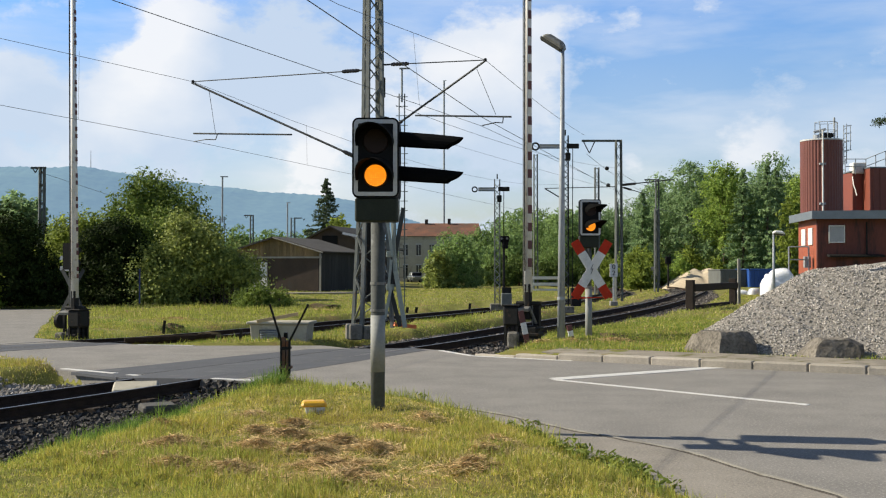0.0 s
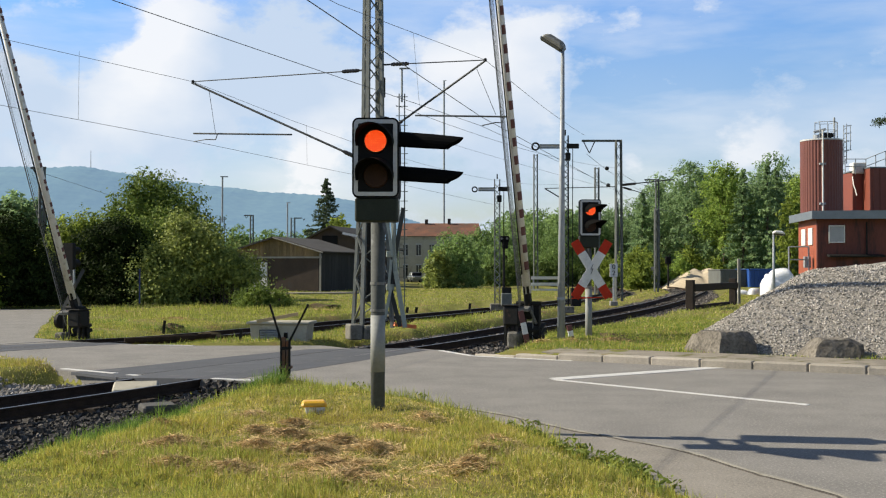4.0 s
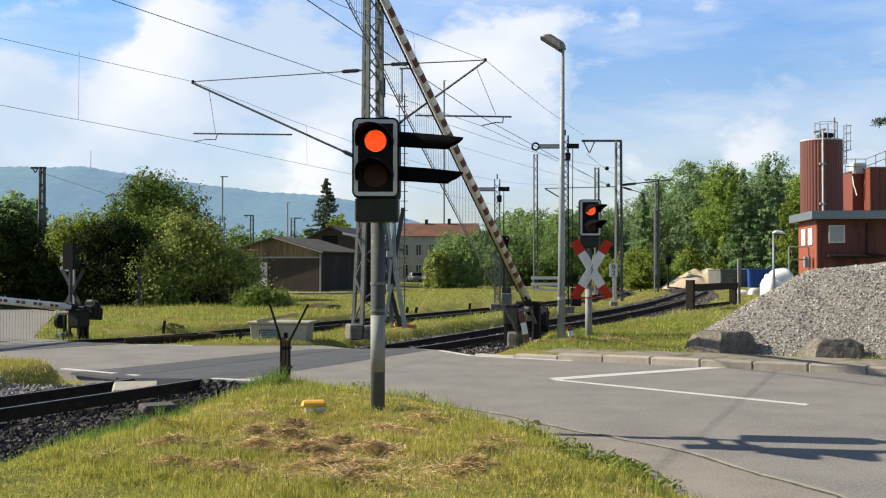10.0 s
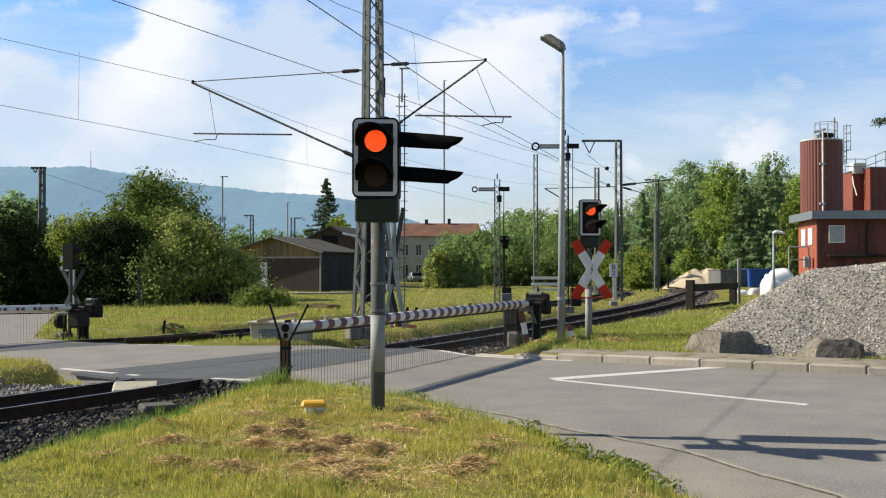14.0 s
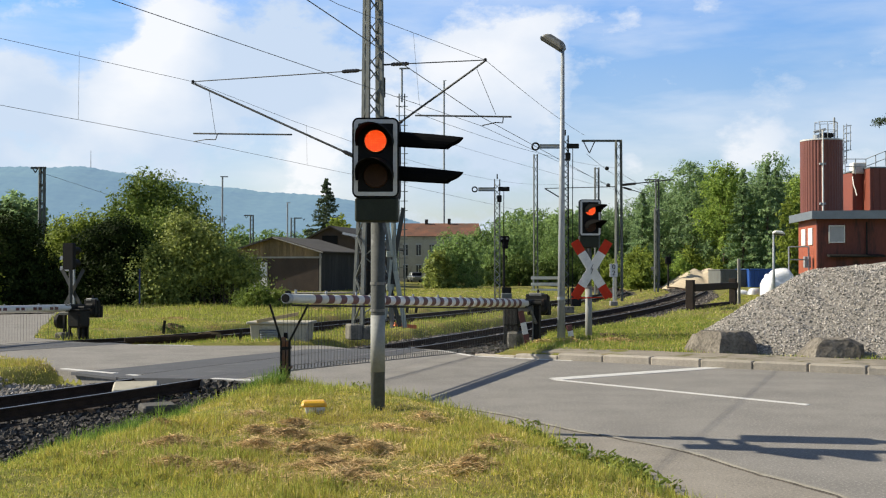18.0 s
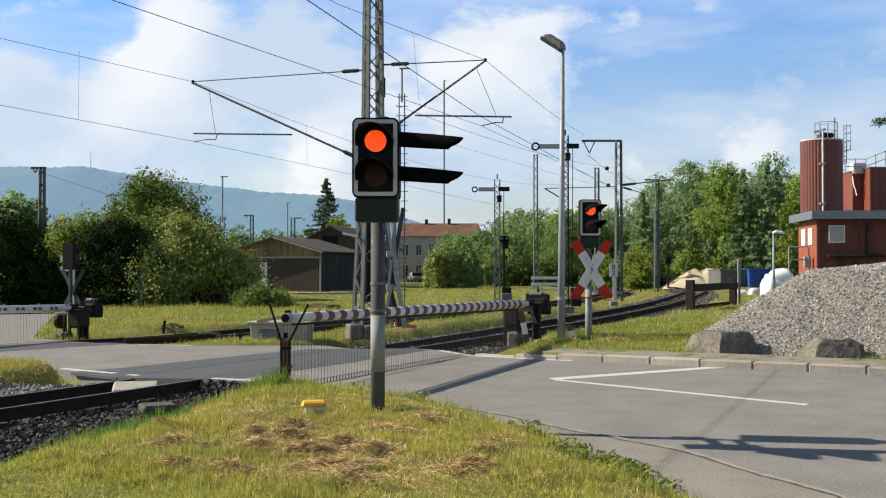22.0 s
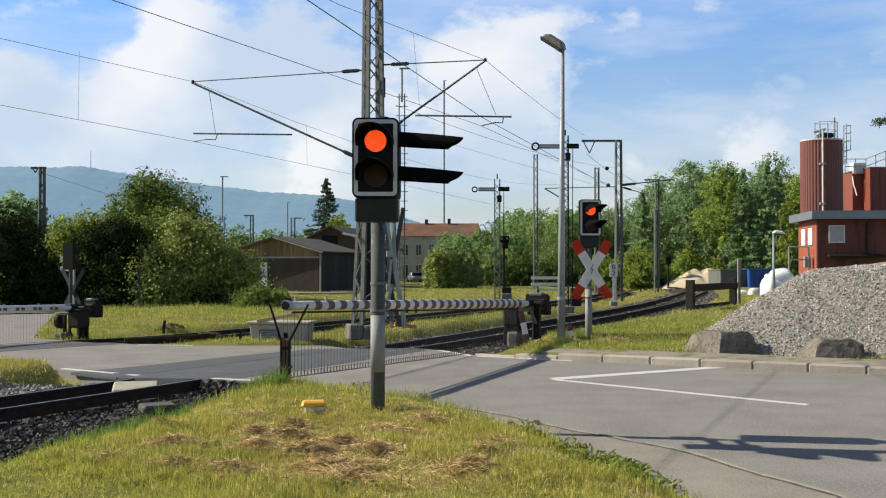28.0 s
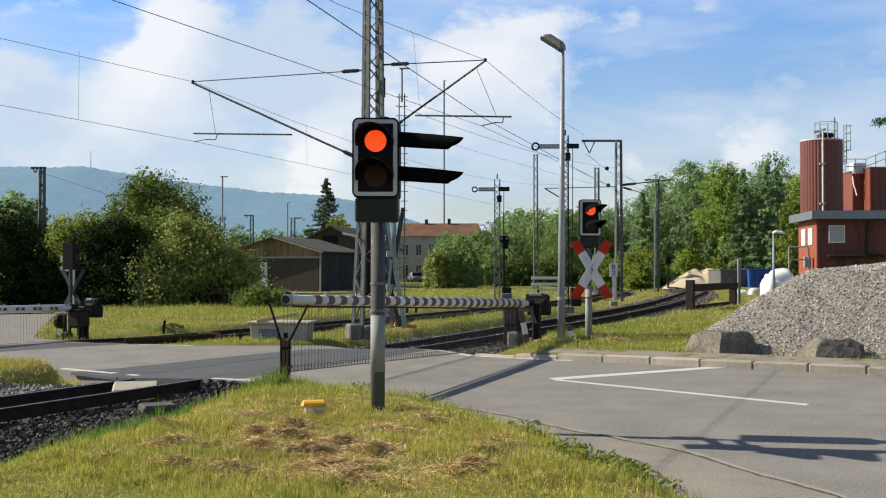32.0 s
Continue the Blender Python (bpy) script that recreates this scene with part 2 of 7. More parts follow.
# near-black leaves: the deep shade in and under the bushes, put into colour
LEAF_SHADE = mat("leaf_shade", (0.036, 0.056, 0.013), (0.012, 0.021, 0.006), 0.7, scale=0.9, fine=3, bump=0, island=0.5, leaf=0.2, spec=0.06)
LEAF_LIGHT = mat("leaf_light", (0.33, 0.39, 0.075), (0.14, 0.195, 0.035), 0.55, scale=0.9, fine=3, bump=0, island=0.35, leaf=0.55, spec=0.12)
LEAF_BIRCH = mat("leaf_birch", (0.351, 0.455, 0.0975), (0.169, 0.26, 0.0585), 0.6, scale=0.35, fine=1.6, bump=0, island=0.35, leaf=0.42, spec=0.12)
LEAF_BLUE = mat("leaf_blue_green", (0.324, 0.444, 0.204), (0.168, 0.252, 0.12), 0.6, scale=0.35, fine=1.6, bump=0, island=0.35, leaf=0.5, spec=0.12)
LEAF_GREY = mat("leaf_grey_green", (0.36, 0.41, 0.10), (0.13, 0.165, 0.042), 0.6, scale=0.9, fine=3, bump=0, island=0.4, leaf=0.3, spec=0.2)
LEAF_WOOD = mat("leaf_wood", (0.299, 0.414, 0.138), (0.138, 0.218, 0.0782), 0.6, scale=0.35, fine=1.6, bump=0, island=0.35, leaf=0.42, spec=0.12)
LEAF_ASH = mat("leaf_ash", (0.23, 0.30, 0.06), (0.07, 0.115, 0.024), 0.6, scale=0.9, fine=3, bump=0, island=0.35, leaf=0.3, spec=0.12)
GRASS_LUSH = mat("lush_grass_blade", (0.216, 0.324, 0.054), (0.117, 0.198, 0.0405), 0.6, scale=0.8, fine=8, bump=0, island=0.4, leaf=0.42, spec=0.12)
NEEDLE = mat("needle", (0.10, 0.135, 0.075), (0.05, 0.075, 0.042), 0.6, scale=0.8, fine=5, bump=0, island=0.45, leaf=0.42, spec=0.12)
BARK = mat("bark", (0.10, 0.075, 0.055), (0.06, 0.045, 0.035), 0.9, scale=4, fine=20, bump=0.6, spec=0.12)
RUSTY_POST = mat("rusty_post", (0.10, 0.075, 0.06), (0.16, 0.07, 0.035), 0.85, scale=5, fine=40, bump=0.3, spots=((0.22, 0.07, 0.02), 3.5, 0.3))


def glow(name, colour, dim, strength):
    """A lit signal lens: small prism facets over a coloured lamp."""
    m = bpy.data.materials.new(name)
    m.use_nodes = True
    nt = m.node_tree
    N, L = nt.nodes.new, nt.links.new
    p = nt.nodes["Principled BSDF"]
    p.inputs["Base Color"].default_value = (*[c * 0.1 for c in colour], 1)
    p.inputs["Roughness"].default_value = 0.5
    co, vo, ra = N("ShaderNodeTexCoord"), N("ShaderNodeTexVoronoi"), N("ShaderNodeValToRGB")
    vo.inputs["Scale"].default_value, vo.inputs["Randomness"].default_value = 42.0, 0.2
    L(co.outputs["Object"], vo.inputs["Vector"])
    ra.color_ramp.elements[0].color, ra.color_ramp.elements[1].color = (*colour, 1), (*dim, 1)
    ra.color_ramp.elements[0].position, ra.color_ramp.elements[1].position = 0.08, 0.5
    L(vo.outputs["Distance"], ra.inputs["Fac"])
    L(ra.outputs["Color"], p.inputs["Emission Color"])
    p.inputs["Emission Strength"].default_value = strength
    return m


GLOW_RED = glow("glow_red", (1.0, 0.30, 0.06), (0.55, 0.03, 0.002), 1.1)
GLOW_AMBER = glow("glow_amber", (1.0, 0.50, 0.03), (0.72, 0.17, 0.003), 1.1)
LENS_RED = mat("lens_red_unlit", (0.03, 0.016, 0.012), (0.02, 0.012, 0.01), 0.5, bump=0.0, spec=0.15)
LENS_AMBER = mat("lens_amber_unlit", (0.045, 0.02, 0.009), (0.028, 0.013, 0.007), 0.5, bump=0.0, spec=0.15)


# ---- building helpers ----
def link(name, bm, material, parent=None, label="", smooth=False):
    me = bpy.data.meshes.new(name)
    bm.to_mesh(me)
    bm.free()
    if smooth:
        me.shade_smooth()
    me.materials.append(material)
    ob = new(name, me)
    if parent:
        ob.parent = parent
    if label:
        ob["label"] = label
    return ob


def part(name, bm, material, parent, label="", smooth=False):
    return link(name, bm, material, parent, label, smooth)


def thing(name, label, category, m=None, group="", kind=""):
    ob = new(name)
    ob.empty_display_size = 0.2
    if m is not None:
        ob.matrix_basis = m
    return tagged(ob, label, category, group, kind)


def box(size, at=(0, 0, 0), turn=(0, 0, 0), bevel=0.0, bm=None, taper=1.0):
    bm = bm or bmesh.new()
    r = bmesh.ops.create_cube(bm, size=1.0)
    vs = r["verts"]
    for v in vs:
        k = taper if v.co.z > 0 else 1.0
        v.co = Vector((v.co.x * size[0] * k, v.co.y * size[1] * k, v.co.z * size[2]))
    if bevel:
        es = list({e for v in vs for e in v.link_edges})
        b = bmesh.ops.bevel(bm, geom=es, offset=bevel, segments=1, affect="EDGES")
        vs = list({v for f in b["faces"] for v in f.verts} | {v for v in vs if v.is_valid})
    bmesh.ops.transform(bm, matrix=pose(*at, *turn), verts=vs)
    return bm


def rod(p0, p1, r0, r1=None, n=8, bm=None, caps=True):
    bm = bm or bmesh.new()
    p0, p1 = Vector(p0), Vector(p1)
    d = p1 - p0
    r = bmesh.ops.create_cone(bm, cap_ends=caps, segments=n, radius1=r0, radius2=r0 if r1 is None else r1, depth=d.length)
    m = Matrix.Translation((p0 + p1) / 2) @ d.to_track_quat("Z", "Y").to_matrix().to_4x4()
    bmesh.ops.transform(bm, matrix=m, verts=r["verts"])
    return bm


def bar(p0, p1, w, t=None, bm=None):
    """A square bar from p0 to p1."""
    bm = bm or bmesh.new()
    p0, p1 = Vector(p0), Vector(p1)
    d = p1 - p0
    r = bmesh.ops.create_cube(bm, size=1.0)
    for v in r["verts"]:
        v.co = Vector((v.co.x * w, v.co.y * (t or w), v.co.z * d.length))
    m = Matrix.Translation((p0 + p1) / 2) @ d.to_track_quat("Z", "Y").to_matrix().to_4x4()
    bmesh.ops.transform(bm, matrix=m, verts=r["verts"])
    return bm


def plate(pts, z0, z1, bm=None):
    """A flat outline in x and y, given a thickness from z0 to z1."""
    bm = bm or bmesh.new()
    lo = [bm.verts.new((x, y, z0)) for x, y in pts]
    hi = [bm.verts.new((x, y, z1)) for x, y in pts]
    bm.faces.new(hi)
    bm.faces.new(lo[::-1])
    for i in range(len(pts)):
        j = (i + 1) % len(pts)
        bm.faces.new((lo[i], lo[j], hi[j], hi[i]))
    bmesh.ops.recalc_face_normals(bm, faces=bm.faces)
    return bm


def round_rect(w, h, r, n=4):
    out = []
    for cx, cy, a0 in ((w / 2 - r, h / 2 - r, 0), (-w / 2 + r, h / 2 - r, 90), (-w / 2 + r, -h / 2 + r, 180), (w / 2 - r, -h / 2 + r, 270)):
        for i in range(n + 1):
            a = radians(a0 + 90 * i / n)
            out.append((cx + r * math.cos(a), cy + r * math.sin(a)))
    return out


def upright(bm, at=(0, 0, 0), turn=(0, 0, 0)):
    """Stands a plate up: its z becomes -y, its y becomes z."""
    bmesh.ops.transform(bm, matrix=pose(*at, *turn) @ pose(0, 0, 0, 90, 0, 0), verts=bm.verts)
    return bm


def raw(name, verts, faces, material, parent=None):
    """A mesh from numpy arrays of quads or triangles."""
    me = bpy.data.meshes.new(name)
    n, k = faces.shape
    me.vertices.add(len(verts))
    me.vertices.foreach_set("co", np.asarray(verts, np.float32).ravel())
    me.loops.add(n * k)
    me.loops.foreach_set("vertex_index", faces.astype(np.int32).ravel())
    me.polygons.add(n)
    me.polygons.foreach_set("loop_start", np.arange(0, n * k, k, dtype=np.int32))
    me.update(calc_edges=True)
    me.shade_flat()
    me.materials.append(material)
    ob = new(name, me)
    if parent:
        ob.parent = parent
    return ob


def spline(pts, step=1.0):
    """A smooth line through points of the plan."""
    p = [Vector(q) for q in pts]
    p = [2 * p[0] - p[1]] + p + [2 * p[-1] - p[-2]]
    out = []
    for i in range(1, len(p) - 2):
        a, b, c, d = p[i - 1], p[i], p[i + 1], p[i + 2]
        n = max(2, int((c - b).length / step))
        for k in range(n):
            t = k / n
            out.append(0.5 * (2 * b + (c - a) * t + (2 * a - 5 * b + 4 * c - d) * t * t + (3 * b - a - 3 * c + d) * t ** 3))
    out.append(p[-2])
    return out


def beside(line, off):
    """The line moved to its left by off, in plan."""
    out = []
    for i, q in enumerate(line):
        d = (line[min(i + 1, len(line) - 1)] - line[max(i - 1, 0)]).normalized()
        out.append(q + Vector((-d.y, d.x)) * off)
    return out


def sweep(line, profile, bm=None):
    """A profile of (sideways, up) carried along a line of (x, y, z)."""
    bm = bm or bmesh.new()
    rows = []
    for i, q in enumerate(line):
        d = line[min(i + 1, len(line) - 1)] - line[max(i - 1, 0)]
        side = Vector((d.y, -d.x, 0)).normalized()
        rows.append([bm.verts.new(q + side * a + Vector((0, 0, b))) for a, b in profile])
    n = len(profile)
    for r, s in zip(rows, rows[1:]):
        for k in range(n):
            bm.faces.new((r[k], r[(k + 1) % n], s[(k + 1) % n], s[k]))
    bm.faces.new(rows[0][::-1])
    bm.faces.new(rows[-1])
    bmesh.ops.recalc_face_normals(bm, faces=bm.faces)
    return bm


def inside(x, y, poly):
    hit = np.zeros(np.shape(x), bool)
    for (x0, y0), (x1, y1) in zip(poly, poly[1:] + poly[:1]):
        cross = ((y0 > y) != (y1 > y)) & (x < (x1 - x0) * (y - y0) / (y1 - y0 + 1e-12) + x0)
        hit ^= cross
    return hit


def edge_gap(x, y, poly, closed=True):
    """Distance to an outline."""
    best = np.full(np.shape(x), 1e9)
    pairs = list(zip(poly, poly[1:] + poly[:1])) if closed else list(zip(poly, poly[1:]))
    for (x0, y0), (x1, y1) in pairs:
        dx, dy = x1 - x0, y1 - y0
        t = np.clip(((x - x0) * dx + (y - y0) * dy) / (dx * dx + dy * dy), 0, 1)
        best = np.minimum(best, np.hypot(x - x0 - t * dx, y - y0 - t * dy))
    return best


def smooth01(t):
    t = np.clip(t, 0, 1)
    return t * t * (3 - 2 * t)


# ---- the plan ----
DIP = 0.063  # the left-hand side of the near track lies a little lower
TRACK_ONE = spline([(-15.0, -4.5), (-5.89, 15.06), (-3.37, 20.8), (-0.46, 27.2), (1.6, 32.0), (5.5, 41.5), (9.4, 52.0), (13.2, 63.5), (18.7, 82.5), (22.0, 95.0), (24.2, 107.0), (24.5, 120.0), (22.5, 135.0), (17.0, 152.0)])
TRACK_TWO = spline([(-24.0, -2.0), (-14.2, 19.5), (-11.0, 26.5), (-7.0, 31.5), (-4.3, 37.3), (-0.7, 45.0), (2.4, 52.2), (5.2, 59.0), (9.0, 70.0), (13.5, 86.0), (16.0, 99.0), (16.6, 115.0), (14.0, 135.0)])
ROAD_EAST = [(-4.35, 19.2), (-3.11, 18.64), (-2.6, 18.2), (-1.6, 17.2), (-0.34, 15.62), (0.69, 14.42), (1.41, 13.07), (2.39, 11.54), (2.8, 10.28), (3.2, 9.22), (3.6, 7.0), (4.0, 3.0), (5.0, -12.0), (14.0, -12.0), (26.0, 5.0), (26.0, 9.8), (14.0, 16.4), (7.76, 19.83), (5.45, 21.17), (2.59, 22.98), (0.75, 24.2), (-0.05, 25.83), (-0.75, 26.5)]
ROAD_WEST = [(-5.75, 20.0), (-2.2, 27.2), (-3.0, 28.3), (-6.27, 28.3), (-7.8, 28.7), (-9.73, 29.8), (-11.4, 31.5), (-18.1, 53.5), (-34.0, 53.5), (-44.0, 45.0), (-40.0, 38.0), (-22.0, 29.5), (-9.2, 23.1), (-8.1, 22.3), (-7.3, 21.5)]
CROSSING = [(-4.35, 19.2), (-0.75, 26.5), (-2.2, 27.2), (-5.75, 20.0)]
PATH_EDGE = [(-0.34, 15.62), (0.69, 14.42), (1.41, 13.07), (2.39, 11.54), (2.8, 10.28), (3.2, 9.22), (3.6, 7.0), (4.0, 3.0), (5.0, -12.0), (3.0, -12.0), (2.4, 5.0), (1.95, 8.8), (1.5, 10.6), (1.02, 12.7), (-0.15, 15.1)]
BANK = [(-13.0, -6.0), (-6.0, 7.0), (-4.9, 9.5), (-4.22, 11.9), (-4.1, 13.5), (-3.85, 15.4), (-3.4, 17.3), (-2.95, 18.4)]
MOUND = [(-0.34, 15.5), (1.02, 12.9), (1.5, 10.8), (1.95, 9.0), (2.4, 5.0), (3.0, -6.0), *BANK, (-1.8, 17.2)]


def hummocks(x, y):
    """Small tussocks and hollows in the mown grass."""
    a = np.sin(x * 7.3 + 2.1 * np.sin(y * 3.1)) * np.sin(y * 8.2 + 1.9 * np.sin(x * 4.3))
    b = np.sin(x * 13.0 + 1.7 * np.sin(y * 9.0 + 1.0)) * np.sin(y * 12.0 + 1.4 * np.sin(x * 7.0))
    return 0.030 * a + 0.014 * b


def ground_height(x, y):
    """The lie of the land under the road, the tracks and the grass."""
    z = np.zeros(np.shape(x)) + 0.03
    z += 0.05 * np.sin(x * 0.9 + 1.3 * np.sin(y * 0.35)) * np.sin(y * 0.7 + 0.8)
    z += 0.02 * np.sin(x * 3.1 + y * 1.7) * np.sin(y * 2.6 - x)
    z = np.where((x < -1.0) & (y > 25), z - 0.07, z)
    m = inside(x, y, MOUND)
    foot = -0.20 + 0.22 * smooth01((y - 15.0) / 3.5)
    low = foot + (0.22 - foot) * smooth01(edge_gap(x, y, BANK, False) / 1.5)
    z = np.where(m, np.minimum(low, 0.02 + 0.2 * smooth01(edge_gap(x, y, MOUND[-1:] + MOUND[:5], False) / 1.1)) + 0.5 * (z - 0.03) + hummocks(x, y) * smooth01(edge_gap(x, y, MOUND) / 0.6), z)
    trough = ~m & (y < 19.5) & (x < 0) & (x > -9.5)
    z = np.where(trough, foot - 0.02, z)
    verge = inside(x, y, [(0.75, 24.3), (2.59, 23.1), (5.45, 21.3), (7.76, 20.0), (14.0, 16.6), (40.0, 3.0), (40.0, 40.0), (6.0, 40.0), (0.4, 26.0)])
    z = np.where(verge, 0.11 + 0.6 * (z - 0.03), z)
    for line in (TRACK_ONE, TRACK_TWO):
        floor = -0.42 if line is TRACK_ONE else -0.17 - 0.25 * smooth01((y - 33.0) / 6.0)
        c = [(q.x, q.y) for q in beside(line, 0.75)][::2]
        g = edge_gap(x, y, c, False)
        foot_gap = 2.6 - 0.75 * smooth01((y - 27.0) / 3.0)
        z = np.where(g < foot_gap + 1.0, floor + (z - floor) * smooth01((g - foot_gap) / 1.0), z)
    road = inside(x, y, ROAD_EAST) | inside(x, y, ROAD_WEST) | inside(x, y, CROSSING) | inside(x, y, PATH_EDGE)
    return np.where(road, -0.14, z)


def make_ground():
    def steps(lo, hi, fine, far):
        mid = list(np.arange(lo, hi + 1e-6, fine))
        out, d = [], fine
        while not out or out[-1] < far:
            d *= 1.25
            out.append((out[-1] if out else hi) + d)
        inn, d = [], fine
        while not inn or inn[-1] > -far:
            d *= 1.25
            inn.append((inn[-1] if inn else lo) - d)
        return np.array(inn[::-1] + mid + out)

    xs, ys = steps(-13, 13, 0.15, 3500), steps(7, 44, 0.17, 3500)
    X, Y = np.meshgrid(xs, ys)
    near = (np.abs(X) < 60) & (Y > -20) & (Y < 160)
    Z = np.full(X.shape, 0.0)
    Z[near] = ground_height(X[near], Y[near])
    nx, ny = len(xs), len(ys)
    i = np.arange(nx * ny).reshape(ny, nx)
    faces = np.stack([i[:-1, :-1], i[:-1, 1:], i[1:, 1:], i[1:, :-1]], -1).reshape(-1, 4)
    ob = raw("ground", np.stack([X, Y, Z], -1).reshape(-1, 3), faces, SOIL)
    ob.data.shade_smooth()
    tagged(ob, "sunlit rough meadow ground with dry patches", "ground", kind="structure")


make_ground()


def slab(name, poly, z, label, material, thick=0.2, category="road"):
    bm = plate(poly, -thick, 0.0)
    ob = link(name, bm, material)
    ob.location.z = z
    tagged(ob, label, category, kind="structure")
    return ob


slab("road", ROAD_EAST, 0.0, "worn grey asphalt road with patches and white lines", ASPHALT)
slab("road_beyond_track", ROAD_WEST, -DIP, "grey asphalt road beyond the railway tracks", ASPHALT)
slab("pavement", PATH_EDGE, 0.012, "brownish asphalt footway beside the grass", PAVING, category="pavement")


def crossing_deck():
    bm = bmesh.new()
    pts = [(*CROSSING[0], 0.0), (*CROSSING[1], 0.0), (*CROSSING[2], -DIP), (*CROSSING[3], -DIP)]
    top = [bm.verts.new(p) for p in pts]
    low = [bm.verts.new((p[0], p[1], -0.3)) for p in pts]
    bm.faces.new(top)
    for i in range(4):
        bm.faces.new((top[i], low[i], low[(i + 1) % 4], top[(i + 1) % 4]))
    bmesh.ops.recalc_face_normals(bm, faces=bm.faces)
    tagged(link("crossing_deck", bm, ASPHALT_DARK), "dark asphalt deck between the rails of the crossing", "crossing", kind="structure")


crossing_deck()


def strip(name, quad, z, label, material, category="road"):
    bm = plate(quad, -0.05, 0.0)
    ob = link(name, bm, material)
    ob.location.z = z
    return tagged(ob, label, category, kind="structure")


# dark repaved bands along the tracks, and painted lines
strip("repaved_band_east", [(-4.33, 19.15), (-3.6, 18.95), (-2.9, 20.2), (-1.6, 23.0), (-0.35, 25.85), (-0.72, 26.45)], 0.005, "dark repaved asphalt band beside the rail", ASPHALT_DARK)
strip("repaved_band_middle", [(-5.77, 20.0), (-2.25, 27.15), (-3.2, 27.0), (-4.6, 24.8), (-6.1, 22.1), (-6.9, 21.0)], -DIP + 0.005, "dark repaved asphalt band beside the rail", ASPHALT_DARK)
strip("repaved_band_west", [(-15.5, 20.5), (-11.2, 25.0), (-8.6, 28.4), (-8.0, 29.0), (-9.5, 29.5), (-11.2, 28.3), (-14.5, 24.0)], -DIP + 0.006, "dark repaved asphalt band along the second track", ASPHALT_DARK)


def line_mark(a, b, w, z=0.006):
    a, b = Vector(a), Vector(b)
    s = (b - a).normalized()
    s = Vector((-s.y, s.x)) * w / 2
    strip("road_marking", [tuple(a - s), tuple(b - s), tuple(b + s), tuple(a + s)], z, "worn white painted line on the asphalt", PAINT, "road marking")


line_mark((1.9, 19.1), (5.5, 21.55), 0.34)
line_mark((1.86, 19.0), (5.0, 15.5), 0.12)
line_mark((-0.05, 25.7), (0.62, 24.15), 0.12)
line_mark((0.66, 24.1), (2.6, 22.85), 0.12)
line_mark((-7.3, 21.75), (-6.0, 20.75), 0.13, -DIP + 0.011)
line_mark((-5.7, 20.5), (-5.45, 20.35), 0.13, -DIP + 0.011)
line_mark((-3.9, 19.15), (-3.1, 18.8), 0.13, 0.011)
line_mark((-7.7, 28.55), (-6.2, 28.2), 0.13, -DIP + 0.011)
line_mark((-0.34, 15.74), (0.75, 14.46), 0.10)


def along(line, z):
    return [Vector((q.x, q.y, z(q))) for q in line]


RAIL = [(-0.07, -0.172), (0.07, -0.172), (0.07, -0.155), (0.012, -0.13), (0.012, -0.045), (0.036, -0.035), (0.036, -0.003), (-0.036, -0.003), (-0.036, -0.035), (-0.012, -0.045), (-0.012, -0.13), (-0.07, -0.155)]
RAIL_HEAD = [(-0.033, -0.004), (0.033, -0.004), (0.030, 0.0), (-0.030, 0.0)]


def make_track(name, near_line, z_near, z_far, hide):
    th = thing(name, "rusty steel rails on timber sleepers in ballast", "railway track", kind="structure")
    for line, z in ((near_line, z_near), (beside(near_line, 1.505), z_far)):
        r = part("rail", sweep(along(line, z), RAIL), RUST, th)
        part("rail_head", sweep(along(line, z), RAIL_HEAD), RAIL_TOP, r, "polished rail head")
    mid = beside(near_line, 0.7525)
    bm = bmesh.new()
    prof = [(-3.1, -0.36), (-1.8, -0.25), (1.8, -0.25), (3.1, -0.36)]
    bm2 = sweep(along(mid, lambda q: (z_near(q) + z_far(q)) / 2), prof + [(3.1, -0.6), (-3.1, -0.6)], bm)
    part("ballast_bed", bm2, BALLAST_BED, th)
    me = None
    acc = 0.0
    for a, b in zip(mid, mid[1:]):
        acc += (b - a).length
        if acc < 0.62 or a.y > 75 or hide(a):
            continue
        acc = 0.0
        d = (b - a).normalized()
        z = (z_near(a) + z_far(a)) / 2 - 0.245
        if me is None:
            ob = part("sleeper", box((2.5, 0.24, 0.14), bevel=0.012), TIMBER, th)
            me = ob.data
        else:
            ob = new("sleeper", me)
            ob.parent = th
        ob.matrix_basis = pose(a.x, a.y, z, 0, 0, math.degrees(math.atan2(d.y, d.x)) - 90)
    return th


def one_far(q):
    return -DIP * (1 - float(smooth01((q.y - 28) / 16.0)))


make_track("near_track", TRACK_ONE, lambda q: 0.004, lambda q: one_far(q) + 0.004, lambda q: 18.5 < q.y < 27.3)
make_track("second_track", TRACK_TWO, lambda q: -DIP + 0.006, lambda q: -DIP + 0.006, lambda q: 22 < q.y < 29.6)


